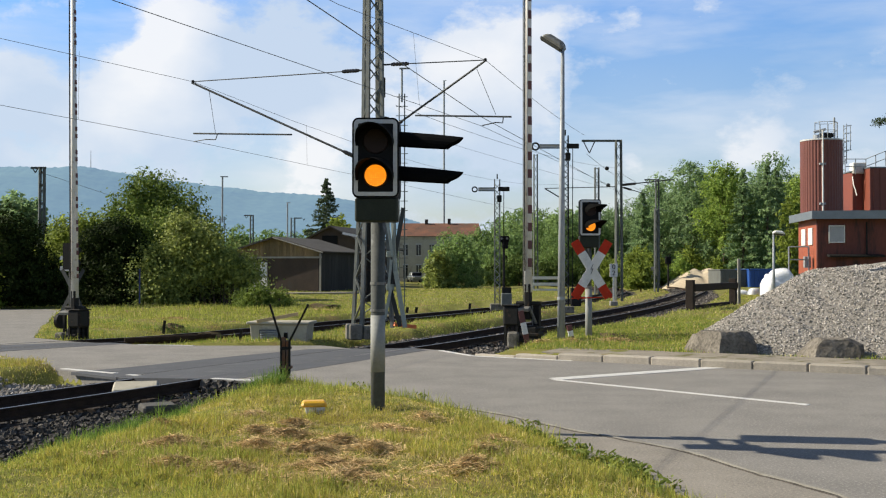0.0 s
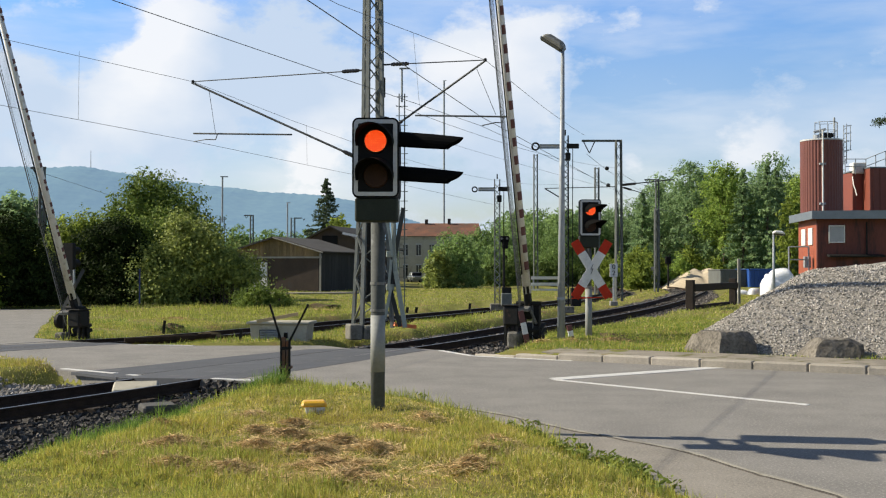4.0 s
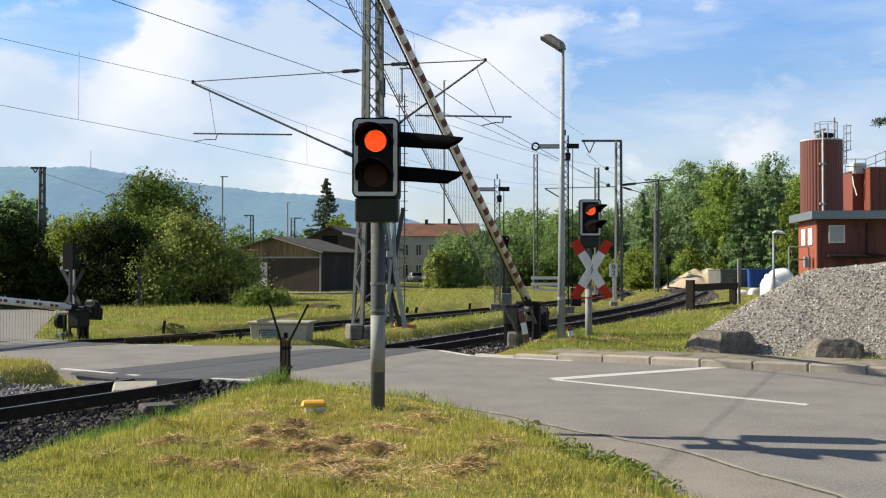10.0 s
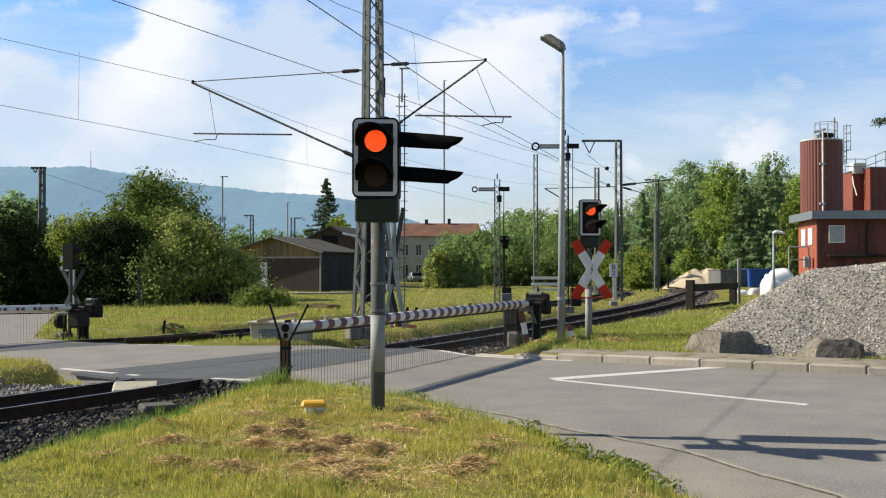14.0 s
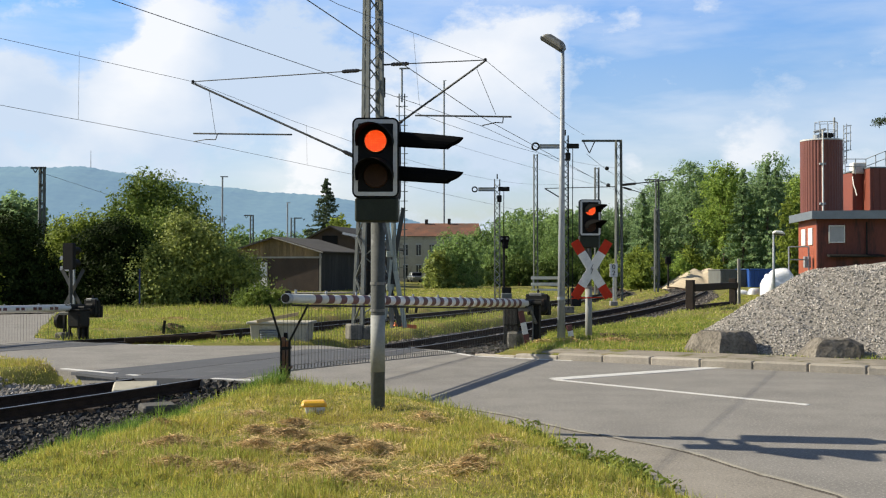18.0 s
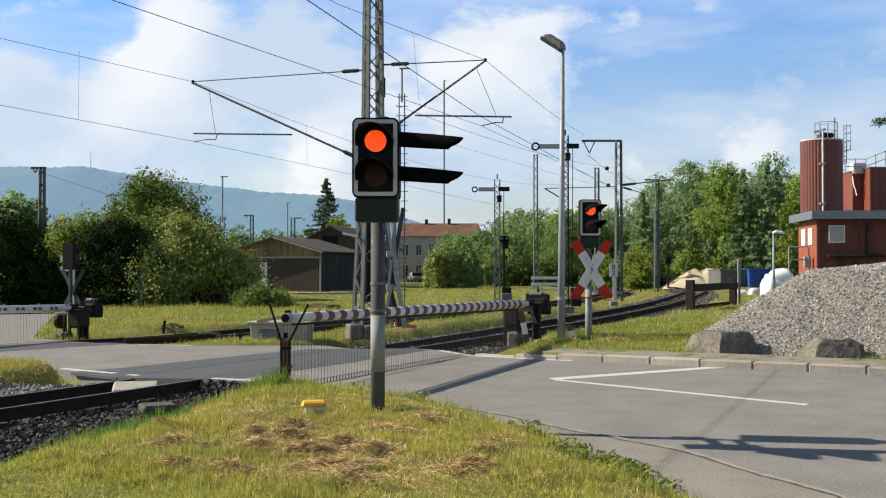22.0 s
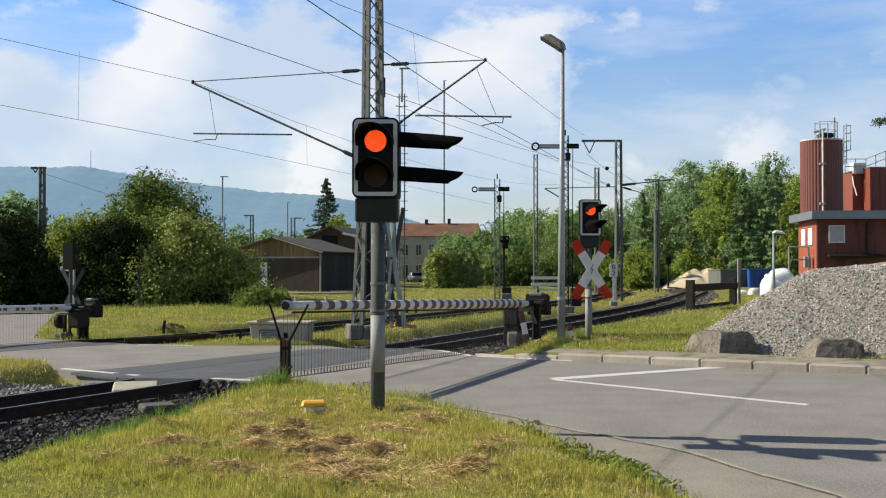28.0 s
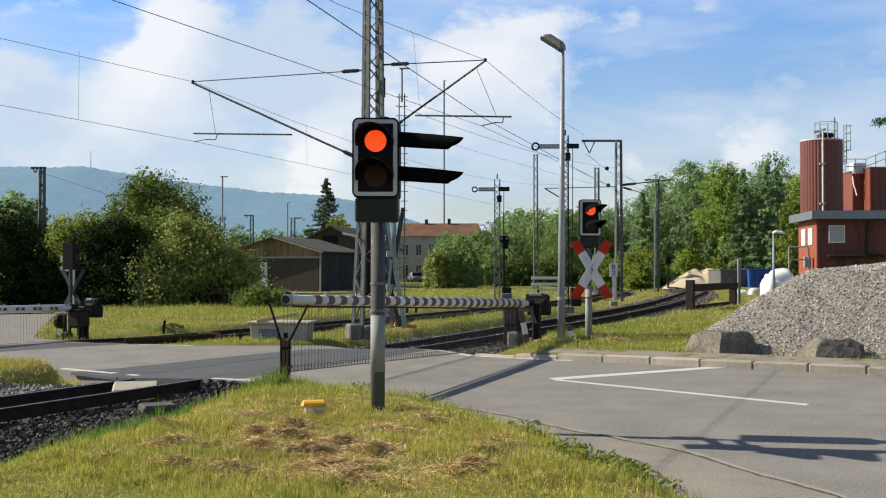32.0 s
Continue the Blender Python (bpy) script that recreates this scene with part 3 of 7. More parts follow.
# ---- signals ----
WORN_STEEL = mat("worn_steel", (0.20, 0.20, 0.185), (0.11, 0.11, 0.10), 0.6, 0.2, scale=5, fine=30, bump=0.1, spots=((0.12, 0.075, 0.05), 6, 0.2))
CONCRETE_DIRTY = mat("dirty_concrete", (0.20, 0.19, 0.165), (0.11, 0.105, 0.09), 0.95, scale=4, fine=25, bump=0.7, spots=((0.07, 0.07, 0.055), 4, 0.25), spec=0.1)
def signal_head(parent, at, turn, w, h, hood, skew=0.0, wing=1.15):
    """A black screen with a pale border, two lenses and hoods. Faces -y. Returns the two glowing inserts."""
    head = part("housing", upright(plate(round_rect(w, h, 0.07), -0.16, 0.0)), BLACK, parent)
    head.matrix_basis = pose(*at, 0, 0, turn)
    rim = bmesh.new()
    o, i = round_rect(w * 0.925, h * 0.955, 0.05), round_rect(w * 0.75, h * 0.855, 0.012)
    vo = [rim.verts.new((x, y, 0.004)) for x, y in o]
    vi = [rim.verts.new((x, y, 0.004)) for x, y in i]
    for k in range(len(o)):
        j = (k + 1) % len(o)
        rim.faces.new((vo[k], vo[j], vi[j], vi[k]))
    ex = bmesh.ops.extrude_face_region(rim, geom=list(rim.faces))
    bmesh.ops.translate(rim, vec=(0, 0, -0.006), verts=[v for v in ex["geom"] if isinstance(v, bmesh.types.BMVert)])
    bmesh.ops.recalc_face_normals(rim, faces=rim.faces)
    part("border", upright(rim), BORDER, head, "pale reflective border")
    glows = []
    r = w * 0.27
    for k, (dz, lens_m, glow_m) in enumerate(((h * 0.205, LENS_RED, GLOW_RED), (-h * 0.225, LENS_AMBER, GLOW_AMBER))):
        ring = bmesh.new()
        bmesh.ops.create_cone(ring, segments=28, radius1=r, radius2=r * 0.93, depth=0.03, cap_ends=True)
        part("lens", upright(ring, (0, -0.012, dz)), lens_m, head, "dark unlit lens")
        # hood: an open half tunnel above the lens
        hb = bmesh.new()
        n = 16
        rows = []
        for a_i in range(n + 1):
            a = radians(-15 + 210 * a_i / n)
            ln = hood * (0.30 + 0.70 * max(0.0, math.sin(max(0.0, min(math.pi, a)))) ** 1.3)
            c, s = math.cos(a) * r * wing, math.sin(a) * r * wing
            drop = 0.10 * ln
            rows.append([hb.verts.new((c * q - y * skew, y, dz + s * q - d)) for q, y, d in ((1, 0, 0), (1, -ln, drop), (0.95, -ln, drop), (0.95, 0, 0))])
        for a, b in zip(rows, rows[1:]):
            for q in range(4):
                hb.faces.new((a[q], a[(q + 1) % 4], b[(q + 1) % 4], b[q]))
        hb.faces.new(rows[0])
        hb.faces.new(rows[-1][::-1])
        bmesh.ops.recalc_face_normals(hb, faces=hb.faces)
        part("hood", hb, HOOD, head)
        g = bmesh.new()
        bmesh.ops.create_cone(g, segments=28, radius1=r * 0.86, radius2=r * 0.84, depth=0.012, cap_ends=True)
        gl = part("lamp_insert", upright(g), glow_m, head, "glowing signal lamp insert")
        glows.append((gl, dz))
    return glows


GLOWS = []
BORDER = mat("signal_border", (0.55, 0.55, 0.53), (0.44, 0.44, 0.43), 0.5, scale=6, fine=40, bump=0.03)


def near_signal():
    s = thing("crossing_signal", "black two-lamp crossing signal with pale border on grey steel pole", "traffic signal", pose(-0.75, 13.03, 0.2), group="crossing signals")
    pole = part("pole", rod((0, 0, -0.4), (0, 0, 2.35), 0.082, n=20), POLE, s, smooth=True)
    part("sleeve", rod((0, 0, 0.48), (0, 0, 1.13), 0.0845, n=20), POLE_BAND, pole, "pale reflective sleeve", True)
    for z in (1.17, 1.48):
        part("clamp", rod((0, 0, z), (0, 0, z + 0.03), 0.09, n=16), WORN_STEEL, pole)
    part("terminal_box", box((0.47, 0.3, 0.26), (0.02, -0.52, 2.31), bevel=0.015), OLIVE, s, "dark olive terminal box")
    part("box_arm", bar((0, 0, 2.3), (0.01, -0.45, 2.3), 0.06), BLACK, s)
    part("bracket", box((0.10, 0.12, 0.2), (0.03, 0.1, 2.15), bevel=0.01), DARK_STEEL, s)
    part("pole_top", rod((0, 0, 2.35), (0, 0, 3.3), 0.05, n=14), BLACK, s)
    part("head_arm", bar((0, 0, 2.5), (0.01, -0.55, 2.5), 0.05), BLACK, s)
    for g in signal_head(s, (0.012, -0.68, 2.88), 2, 0.513, 0.877, 0.5, skew=-0.12, wing=1.45):
        GLOWS.append(g)
    # second head, turned towards the side road, with long hoods
    side = part("side_housing", upright(plate(round_rect(0.5, 0.9, 0.07), -0.10, 0.0)), BLACK, s)
    side.matrix_basis = pose(0.20, 0.12, 2.93, 0, 0, 78)
    for dz, k in ((0.20, 0), (-0.20, 1)):
        hb = bmesh.new()
        rows = []
        for i in range(13):
            a = radians(-14 + 208 * i / 12)
            row = []
            for q in (1.0, 0.95):
                for f, k in ((0.0, 1.0), (0.55, 0.97), (1.0, 0.86)):
                    y = -f * (0.60 + 0.20 * max(0.0, math.sin(a)) ** 0.6)
                    row.append(hb.verts.new((math.cos(a) * 0.135 * q * k, y, dz + math.sin(a) * 0.135 * q * k + 0.085 * y)))
            rows.append(row)
        ring = [0, 1, 2, 5, 4, 3]
        for a, b in zip(rows, rows[1:]):
            for q in range(6):
                hb.faces.new((a[ring[q]], a[ring[(q + 1) % 6]], b[ring[(q + 1) % 6]], b[ring[q]]))
        for end in (rows[0], rows[-1]):
            hb.faces.new([end[q] for q in ring])
        bmesh.ops.recalc_face_normals(hb, faces=hb.faces)
        part("long_hood", hb, HOOD, side)
    return s


POLE = mat("pole_zinc", (0.075, 0.08, 0.074), (0.045, 0.05, 0.046), 0.8, 0.0, scale=4, fine=30, bump=0.05, spots=((0.2, 0.2, 0.2), 4, 0.12))
POLE_BAND = mat("pole_sleeve", (0.275, 0.281, 0.263), (0.213, 0.219, 0.206), 0.7, 0.0, scale=4, fine=30, bump=0.03)
near_signal()


def st_andrews_cross(parent, at, turn):
    cross = part("cross", box((0.16, 0.05, 0.16), (0, 0.03, 0)), DARK_STEEL, parent, "mounting plate")
    cross.matrix_basis = pose(*at, 0, 0, turn)
    for k, lean in enumerate((-32, 32)):
        y = -0.012 - 0.012 * k
        arm = part("arm", box((0.235, 0.01, 1.0), (0, y, 0), (0, lean, 0)), WHITE, cross, "white cross arm")
        for e in (-1, 1):
            d = Matrix.Rotation(radians(lean), 3, "Y") @ Vector((0, 0, e * 0.675))
            part("arm_end", box((0.235, 0.01, 0.345), (d.x, y, d.z), (0, lean, 0)), RED, cross, "red cross end")
    bolt = bmesh.new()
    for p, q in (((0.035, 0.13), (-0.03, 0.0)), ((-0.03, 0.01), (0.03, 0.02)), ((0.03, 0.02), (-0.03, -0.13))):
        bar((p[0], -0.04, p[1]), (q[0], -0.04, q[1]), 0.016, 0.008, bolt)
    part("lightning_flash", bolt, DARK_STEEL, cross, "dark lightning flash symbol")
    return cross


def far_signal(m, group=True):
    s = thing("crossing_signal", "two-lamp crossing signal over red and white St Andrew's cross", "traffic signal", m, group="crossing signals")
    part("pole", rod((0, 0, -0.3), (0, 0, 1.3), 0.088, n=16), POLE_BAND, s, smooth=True)
    part("upper_pole", rod((0, 0, 1.3), (0, 0, 2.5), 0.075, n=16), POLE, s, "dark upper pole", True)
    part("joint_collar", rod((0, 0, 1.24), (0, 0, 1.32), 0.098, n=16), WORN_STEEL, s)
    part("terminal_box", box((0.5, 0.25, 0.3), (0.0, 0.0, 2.45), bevel=0.015), OLIVE, s)
    st_andrews_cross(s, (0.06, -0.12, 1.74), 8)
    part("lower_bar", rod((-0.45, -0.16, 1.0), (0.6, -0.02, 1.03), 0.016), RED, s, "thin red tie bar")
    g = signal_head(s, (0.03, -0.16, 3.06), 3, 0.56, 0.94, 0.42, 0.75)
    return s, g


S2, G2 = far_signal(pose(3.74, 29.05, 0.1))
GLOWS += G2


# ---- barriers ----
BOOM_TURN = 20.5


def barrier(m, length, group, n_bars, banded, side, weight):
    """A lifting barrier. In its own space the boom points along +x from a pivot at z = 1, and the posts stand on z = 0."""
    b = thing("level_crossing_barrier", "red and white lifting barrier with hanging bar grille", "barrier", m, group=group)
    post = part("post_web", box((0.05, 0.16, 1.0), (-0.05, 0.2, 0.48)), DARK_STEEL, b)
    # pale flange for the lit side, dark for the unlit: light set by colour
    for y, mt in ((0.12, WORN_STEEL), (0.28, DARK_STEEL)):
        part("post_flange", box((0.17, 0.022, 1.02), (-0.05, y, 0.48)), mt, b)
    part("rear_leg", box((0.10, 0.08, 0.95), (-0.25, 0.14, 0.44), bevel=0.01), DARK_STEEL, b)
    part("side_leg", box((0.10, 0.08, 0.95), (0.06, -0.3, 0.44), bevel=0.01), DARK_STEEL, b)
    part("machine_case", box((0.5, 0.42, 0.5), (0.06, side, 0.70), bevel=0.05), DARK_STEEL, b, "dark drive machine case")
    part("case_lid", box((0.54, 0.46, 0.03), (0.06, side, 0.955), bevel=0.008), DARK_STEEL, b)
    for dx, dy in ((-0.18, -0.15), (-0.18, 0.15), (0.2, -0.15), (0.2, 0.15)):
        part("case_leg", box((0.06, 0.06, 0.5), (0.06 + dx, side + dy, 0.22)), DARK_STEEL, b)
    part("cable_drum", rod((-0.05, -0.50, 0.62), (-0.05, -0.60, 0.62), 0.22, n=18), DARK_STEEL, b, "dark round cable drum")
    part("drum_hub", rod((-0.05, -0.60, 0.62), (-0.05, -0.66, 0.62), 0.07, n=12), WORN_STEEL, b)
    part("foundation", box((0.5, 0.3, 0.42), (0.1, -0.3, 0.10), bevel=0.05), CONCRETE_DIRTY, b, "weathered concrete foundation")
    part("bearing_plate", box((0.34, 0.42, 0.09), (0.12, -0.12, 0.88), (0, 12, 0), bevel=0.01), WORN_STEEL, b, "pale steel bearing plate")
    part("knee_brace", bar((0.18, 0.1, 0.86), (-0.02, 0.2, 0.5), 0.05), WORN_STEEL, b)
    part("cross_bar", rod((-0.1, -0.4, 0.96), (-0.1, 0.32, 0.96), 0.035), DARK_STEEL, b)
    part("pivot_shaft", rod((0, -0.3, 1.0), (0, 0.34, 1.0), 0.055, n=12), DARK_STEEL, b)
    boom = part("boom", rod((0.28, 0, 0), (length, 0, 0), 0.105, 0.066, n=14), WHITE, b, "white boom with red bands", True)
    L = 1.06
    x = 0.9
    while x + 0.3 < length - 0.35:
        r = lambda q: 0.105 + (0.066 - 0.105) * (q - 0.28) / (length - 0.28) + 0.002
        if banded:
            bm = bmesh.new()
            rows = [[bm.verts.new((q, math.cos(radians(a)) * r(q), math.sin(radians(a)) * r(q))) for a in range(-78, 113, 19)] for q in (x, x + 0.215)]
            for u, v, p, q in zip(rows[0], rows[0][1:], rows[1], rows[1][1:]):
                bm.faces.new((u, p, q, v))
            part("red_band", bm, BOOM_RED, boom, "faded red band", True)
        else:
            for q in (x, x + 0.2):
                part("reflector_plate", box((0.12, 0.02, 0.075), (q, r(q) - 0.004, 0.0)), BOOM_RED, boom, "small dark reflector plate")
        x += 0.44 if banded else 0.66
    part("hanger_rail", bar((0.8, -0.05, -0.13), (length - 0.3, -0.05, -0.10), 0.022, 0.03), DARK_STEEL, boom, "thin dark rail below the boom")
    part("boom_root", box((0.9, 0.16, 0.2), (0.05, 0, 0), bevel=0.03), DARK_STEEL, boom)
    part("end_collar", rod((length - 0.10, 0, 0), (length + 0.005, 0, 0), 0.074, n=16), GALV, boom, "zinc collar at the boom end")
    part("end_lug", box((0.16, 0.03, 0.05), (length - 0.16, -0.05, 0.085), bevel=0.008), DARK_STEEL, boom)
    part("end_cap", rod((length, 0, 0), (length + 0.02, 0, 0), 0.062, n=14), BLACK, boom)
    for k in (0.3, 1.3, 2.4, 3.6, 4.9, 6.2, 7.5, 8.8):
        if k < length:
            part("reflector_stud", rod((length - k, 0, 0.06), (length - k, 0, 0.13), 0.02, n=8), GALV, boom)
    part("counterweight", box((0.40, weight, 0.40), (-0.74, 0.05, -0.06), bevel=0.06), DARK_STEEL, boom, "heavy dark counterweight")
    for x, hh, dz in ((-0.9, 0.34, -0.12), (-0.76, 0.5, -0.04), (-0.62, 0.42, 0.03)):
        part("weight_plate", box((0.09, weight + 0.06, hh), (x, 0.05, dz), bevel=0.02), DARK_STEEL, boom)
    part("weight_clamp", box((0.3, weight * 0.7, 0.10), (-0.72, 0.02, 0.22), bevel=0.03), WORN_STEEL, boom, "worn steel clamp over the weights")
    part("clamp_bolt", rod((-0.72, 0.05, 0.2), (-0.72, 0.05, 0.36), 0.03, n=8), DARK_STEEL, boom)
    part("counter_arm", bar((-0.05, 0.12, 0), (-0.6, 0.12, 0.02), 0.06), DARK_STEEL, boom)
    part("counter_arm", bar((-0.05, -0.12, 0), (-0.6, -0.12, 0.02), 0.06), DARK_STEEL, boom)
    rail_bm = bar((0.6, -0.13, 0), (length - 0.15, -0.13, 0), 0.017)
    bar((0.6, -0.13, 0.075), (length - 0.15, -0.13, 0.075), 0.008, bm=rail_bm)
    for i in range(n_bars):
        s = 0.62 + (length - 0.8) * i / (n_bars - 1)
        bar((s, -0.14, 0.0), (s, -0.14, 0.075), 0.010, 0.008, bm=rail_bm)
    base_rail = part("bottom_rail", rail_bm, WORN_STEEL, b, "worn double bottom rail of the grille")
    me, bars = None, []
    for i in range(n_bars):
        s = 0.62 + (length - 0.8) * i / (n_bars - 1)
        if me is None:
            ob = part("grille_bar", rod((0, -0.13, -L), (0, -0.13, 0), 0.0032, n=5), GALV_DARK, b)
            me = ob.data
        else:
            ob = new("grille_bar", me)
            ob.parent = b
        bars.append((ob, s))
    return boom, base_rail, bars, L


GALV_DARK = mat("grille_steel", (0.085, 0.085, 0.08), (0.05, 0.05, 0.048), 0.6, 0.4, scale=4, fine=30, bump=0)
BOOM_WAY = -90 - BOOM_TURN
EAST_BARRIER = barrier(pose(2.11, 28.0, 0.0, 0, 0, BOOM_WAY), 12.5, "lifting barriers", 106, True, -0.36, 0.52)
WEST_BARRIER = barrier(pose(-10.41, 32.0, -0.25, 0, 0, BOOM_WAY), 9.0, "lifting barriers", 76, False, 0.18, 0.34)


# ---- overhead line ----
INSULATOR = mat("insulator_brown", (0.03, 0.024, 0.021), (0.02, 0.016, 0.014), 0.3, scale=8, fine=40, bump=0)
WIRE = mat("weathered_wire", (0.15, 0.16, 0.16), (0.10, 0.108, 0.108), 0.5, 0.6, scale=3, fine=20, bump=0)
TUBE = mat("cantilever_tube", (0.09, 0.095, 0.095), (0.06, 0.063, 0.063), 0.55, 0.4, scale=4, fine=20, bump=0)


MAST_DARK = mat("mast_dark_paint", (0.12, 0.13, 0.12), (0.08, 0.09, 0.085), 0.7, 0.2, scale=4, fine=40, bump=0.1)


def lattice_mast(m, height, w0, w1, label, step=0.55, angle=0.05, brace=0.025, material=None, knee=None, kw=None, name="catenary_mast", group="lattice masts"):
    """A four-legged steel lattice mast with zigzag bracing. knee: the height at which its spread ends, kw: its width there."""
    material = material or MAST_PAINT
    s = thing(name, label, "mast", m, group=group)

    def half(z):
        if knee:
            return (w0 + (kw - w0) * z / knee if z < knee else kw + (w1 - kw) * (z - knee) / (height - knee)) / 2
        return (w0 + (w1 - w0) * z / height) / 2

    cuts = [0, knee, height] if knee else [0, height]
    for sx, sy in ((-1, -1), (1, -1), (1, 1), (-1, 1)):
        bm = bmesh.new()
        for a, b in zip(cuts, cuts[1:]):
            bar((sx * half(a), sy * half(a), a), (sx * half(b), sy * half(b), b), angle, angle * 0.8, bm)
        part("leg", bm, material, s)
    corners = [(-1, -1), (1, -1), (1, 1), (-1, 1)]
    for k in range(4):
        p, q = corners[k], corners[(k + 1) % 4]
        z, flip = 0.15, k % 2
        while z < height - 0.1:
            z2 = min(height, z + step * (0.6 + half(z) * 0.9))
            a, b = (p, q) if flip else (q, p)
            part("brace", bar((a[0] * half(z), a[1] * half(z), z), (b[0] * half(z2), b[1] * half(z2), z2), brace, brace * 0.5), material, s)
            z, flip = z2, not flip
    return s


STAY_PAINT = mat("stay_paint", (0.34, 0.37, 0.32), (0.26, 0.285, 0.25), 0.6, 0.1, scale=4, fine=40, bump=0.05)
MAST_SHADE = mat("shaded_mast_steel", (0.045, 0.05, 0.045), (0.03, 0.033, 0.03), 0.7, 0.1, scale=4, bump=0.05)
CONCRETE_OLD = mat("old_concrete", (0.24, 0.225, 0.19), (0.13, 0.122, 0.105), 0.95, scale=4, fine=25, bump=0.8, spots=((0.08, 0.08, 0.06), 4, 0.25), spec=0.1)
MAIN_MAST = lattice_mast(pose(-1.93, 31.05, 0.25, 0, 0, 20), 10.2, 0.86, 0.34, "grey-green steel lattice catenary mast with spread foot", step=0.62, angle=0.105, brace=0.05, knee=5.8, kw=0.41)
part("foundation", box((0.36, 0.5, 0.42), (-0.60, -0.25, -0.10), bevel=0.03), CONCRETE_OLD, MAIN_MAST, "weathered concrete foundation")
part("foundation", box((0.42, 0.55, 0.36), (-0.18, -0.3, -0.12), bevel=0.03), CONCRETE_OLD, MAIN_MAST)
TO_MAST = pose(-1.93, 31.05, 0.25, 0, 0, 20).inverted()
for p, q, wd in (((-1.277, 30.4, 1.79), (-1.018, 30.4, 0.28), 0.15), ((-1.505, 30.4, 3.15), (-1.353, 30.4, 2.2), 0.10), ((-1.39, 30.4, 2.1), (-1.46, 30.4, 1.36), 0.09), ((-1.39, 30.4, 1.4), (-1.56, 30.4, 0.5), 0.10), ((-1.40, 30.5, 4.6), (-1.28, 30.45, 1.75), 0.12)):
    part("stay", bar(TO_MAST @ Vector(p), TO_MAST @ Vector(q), wd * 0.8, wd * 0.8), STAY_PAINT, MAIN_MAST, "pale green-grey stay")
# the leg away from the sun: its shadow is put into a dark colour
for p, q in (((-1.44, 30.5, 1.33), (-1.07, 30.5, 3.5)), ((-1.42, 30.55, 1.3), (-1.16, 30.55, 0.3))):
    part("stay", bar(TO_MAST @ Vector(p), TO_MAST @ Vector(q), 0.11, 0.11), MAST_SHADE, MAIN_MAST, "stay with shadow in its dark colour")
for z in (1.36, 2.25, 3.2):
    part("gusset", box((0.22, 0.05, 0.16), TO_MAST @ Vector((-1.42, 30.42, z)), bevel=0.01), STAY_PAINT, MAIN_MAST)
part("tension_wheel", rod((0.34, -0.1, 5.55), (0.34, 0.02, 5.55), 0.25, n=18), DARK_STEEL, MAIN_MAST, "dark tensioning wheel")
part("weight_stack", rod((-0.15, -0.04, 0.7), (-0.15, -0.04, 3.7), 0.12, n=12), DARK_STEEL, MAIN_MAST, "dark stack of tension weights")
for k in range(13):
    part("weight_disc", rod((-0.15, -0.04, 0.72 + k * 0.23), (-0.15, -0.04, 0.90 + k * 0.23), 0.14, n=14), DARK_STEEL, MAIN_MAST)
part("switch_box", box((0.1, 0.12, 0.55), (0.28, -0.05, 6.6), bevel=0.01), DARK_STEEL, MAIN_MAST)
part("orange_bracket", box((0.62, 0.12, 0.1), (0.74, -0.6, 0.06), (0, 8, 0)), mat("orange_paint", (0.8, 0.24, 0.08), (0.65, 0.17, 0.055), 0.6, scale=6, bump=0), MAIN_MAST, "orange painted bracket")


def cantilever(group, tie, tube, reg, dropper, steady):
    """An insulated cantilever: tie rod, slanted tube, registration tube. Places are in the world."""
    c = thing("cantilever_arm", "dark steel cantilever arm with brown insulators on the mast", "cantilever", group=group)
    a, b = Vector(tie[0]), Vector(tie[1])
    w = (b - a).normalized()
    part("tie_rod", rod(a + w * 0.6, b, 0.015), TUBE, c)
    ins = rod(a + w * 0.14, a + w * 0.64, 0.045, n=10)
    for k in range(5):
        rod(a + w * (0.2 + 0.085 * k), a + w * (0.25 + 0.085 * k), 0.055, n=10, bm=ins)
    part("insulator", ins, INSULATOR, c, "brown ribbed insulator")
    part("hook", rod(a - w * 0.1, a + w * 0.14, 0.025), TUBE, c)
    a, b = Vector(tube[0]), Vector(tube[1])
    w = (b - a).normalized()
    part("slanted_tube", rod(a + w * 0.42, b, 0.03), TUBE, c)
    part("tube_root", rod(a - w * 0.25, a + w * 0.1, 0.03), TUBE, c)
    ins = rod(a + w * 0.05, a + w * 0.48, 0.048, n=10)
    for k in range(4):
        rod(a + w * (0.1 + 0.085 * k), a + w * (0.15 + 0.085 * k), 0.06, n=10, bm=ins)
    part("insulator", ins, INSULATOR, c, "brown ribbed insulator")
    part("registration_tube", rod(reg[0], reg[1], 0.024), TUBE, c)
    part("support_wire", rod(dropper[0], dropper[1], 0.008), WIRE, c)
    bm = bmesh.new()
    for p, q in zip(steady, steady[1:]):
        rod(p, q, 0.014, bm=bm)
    part("steady_arm", bm, TUBE, c)
    part("clamp", box((0.075, 0.075, 0.09), tie[1], bevel=0.015), DARK_STEEL, c)


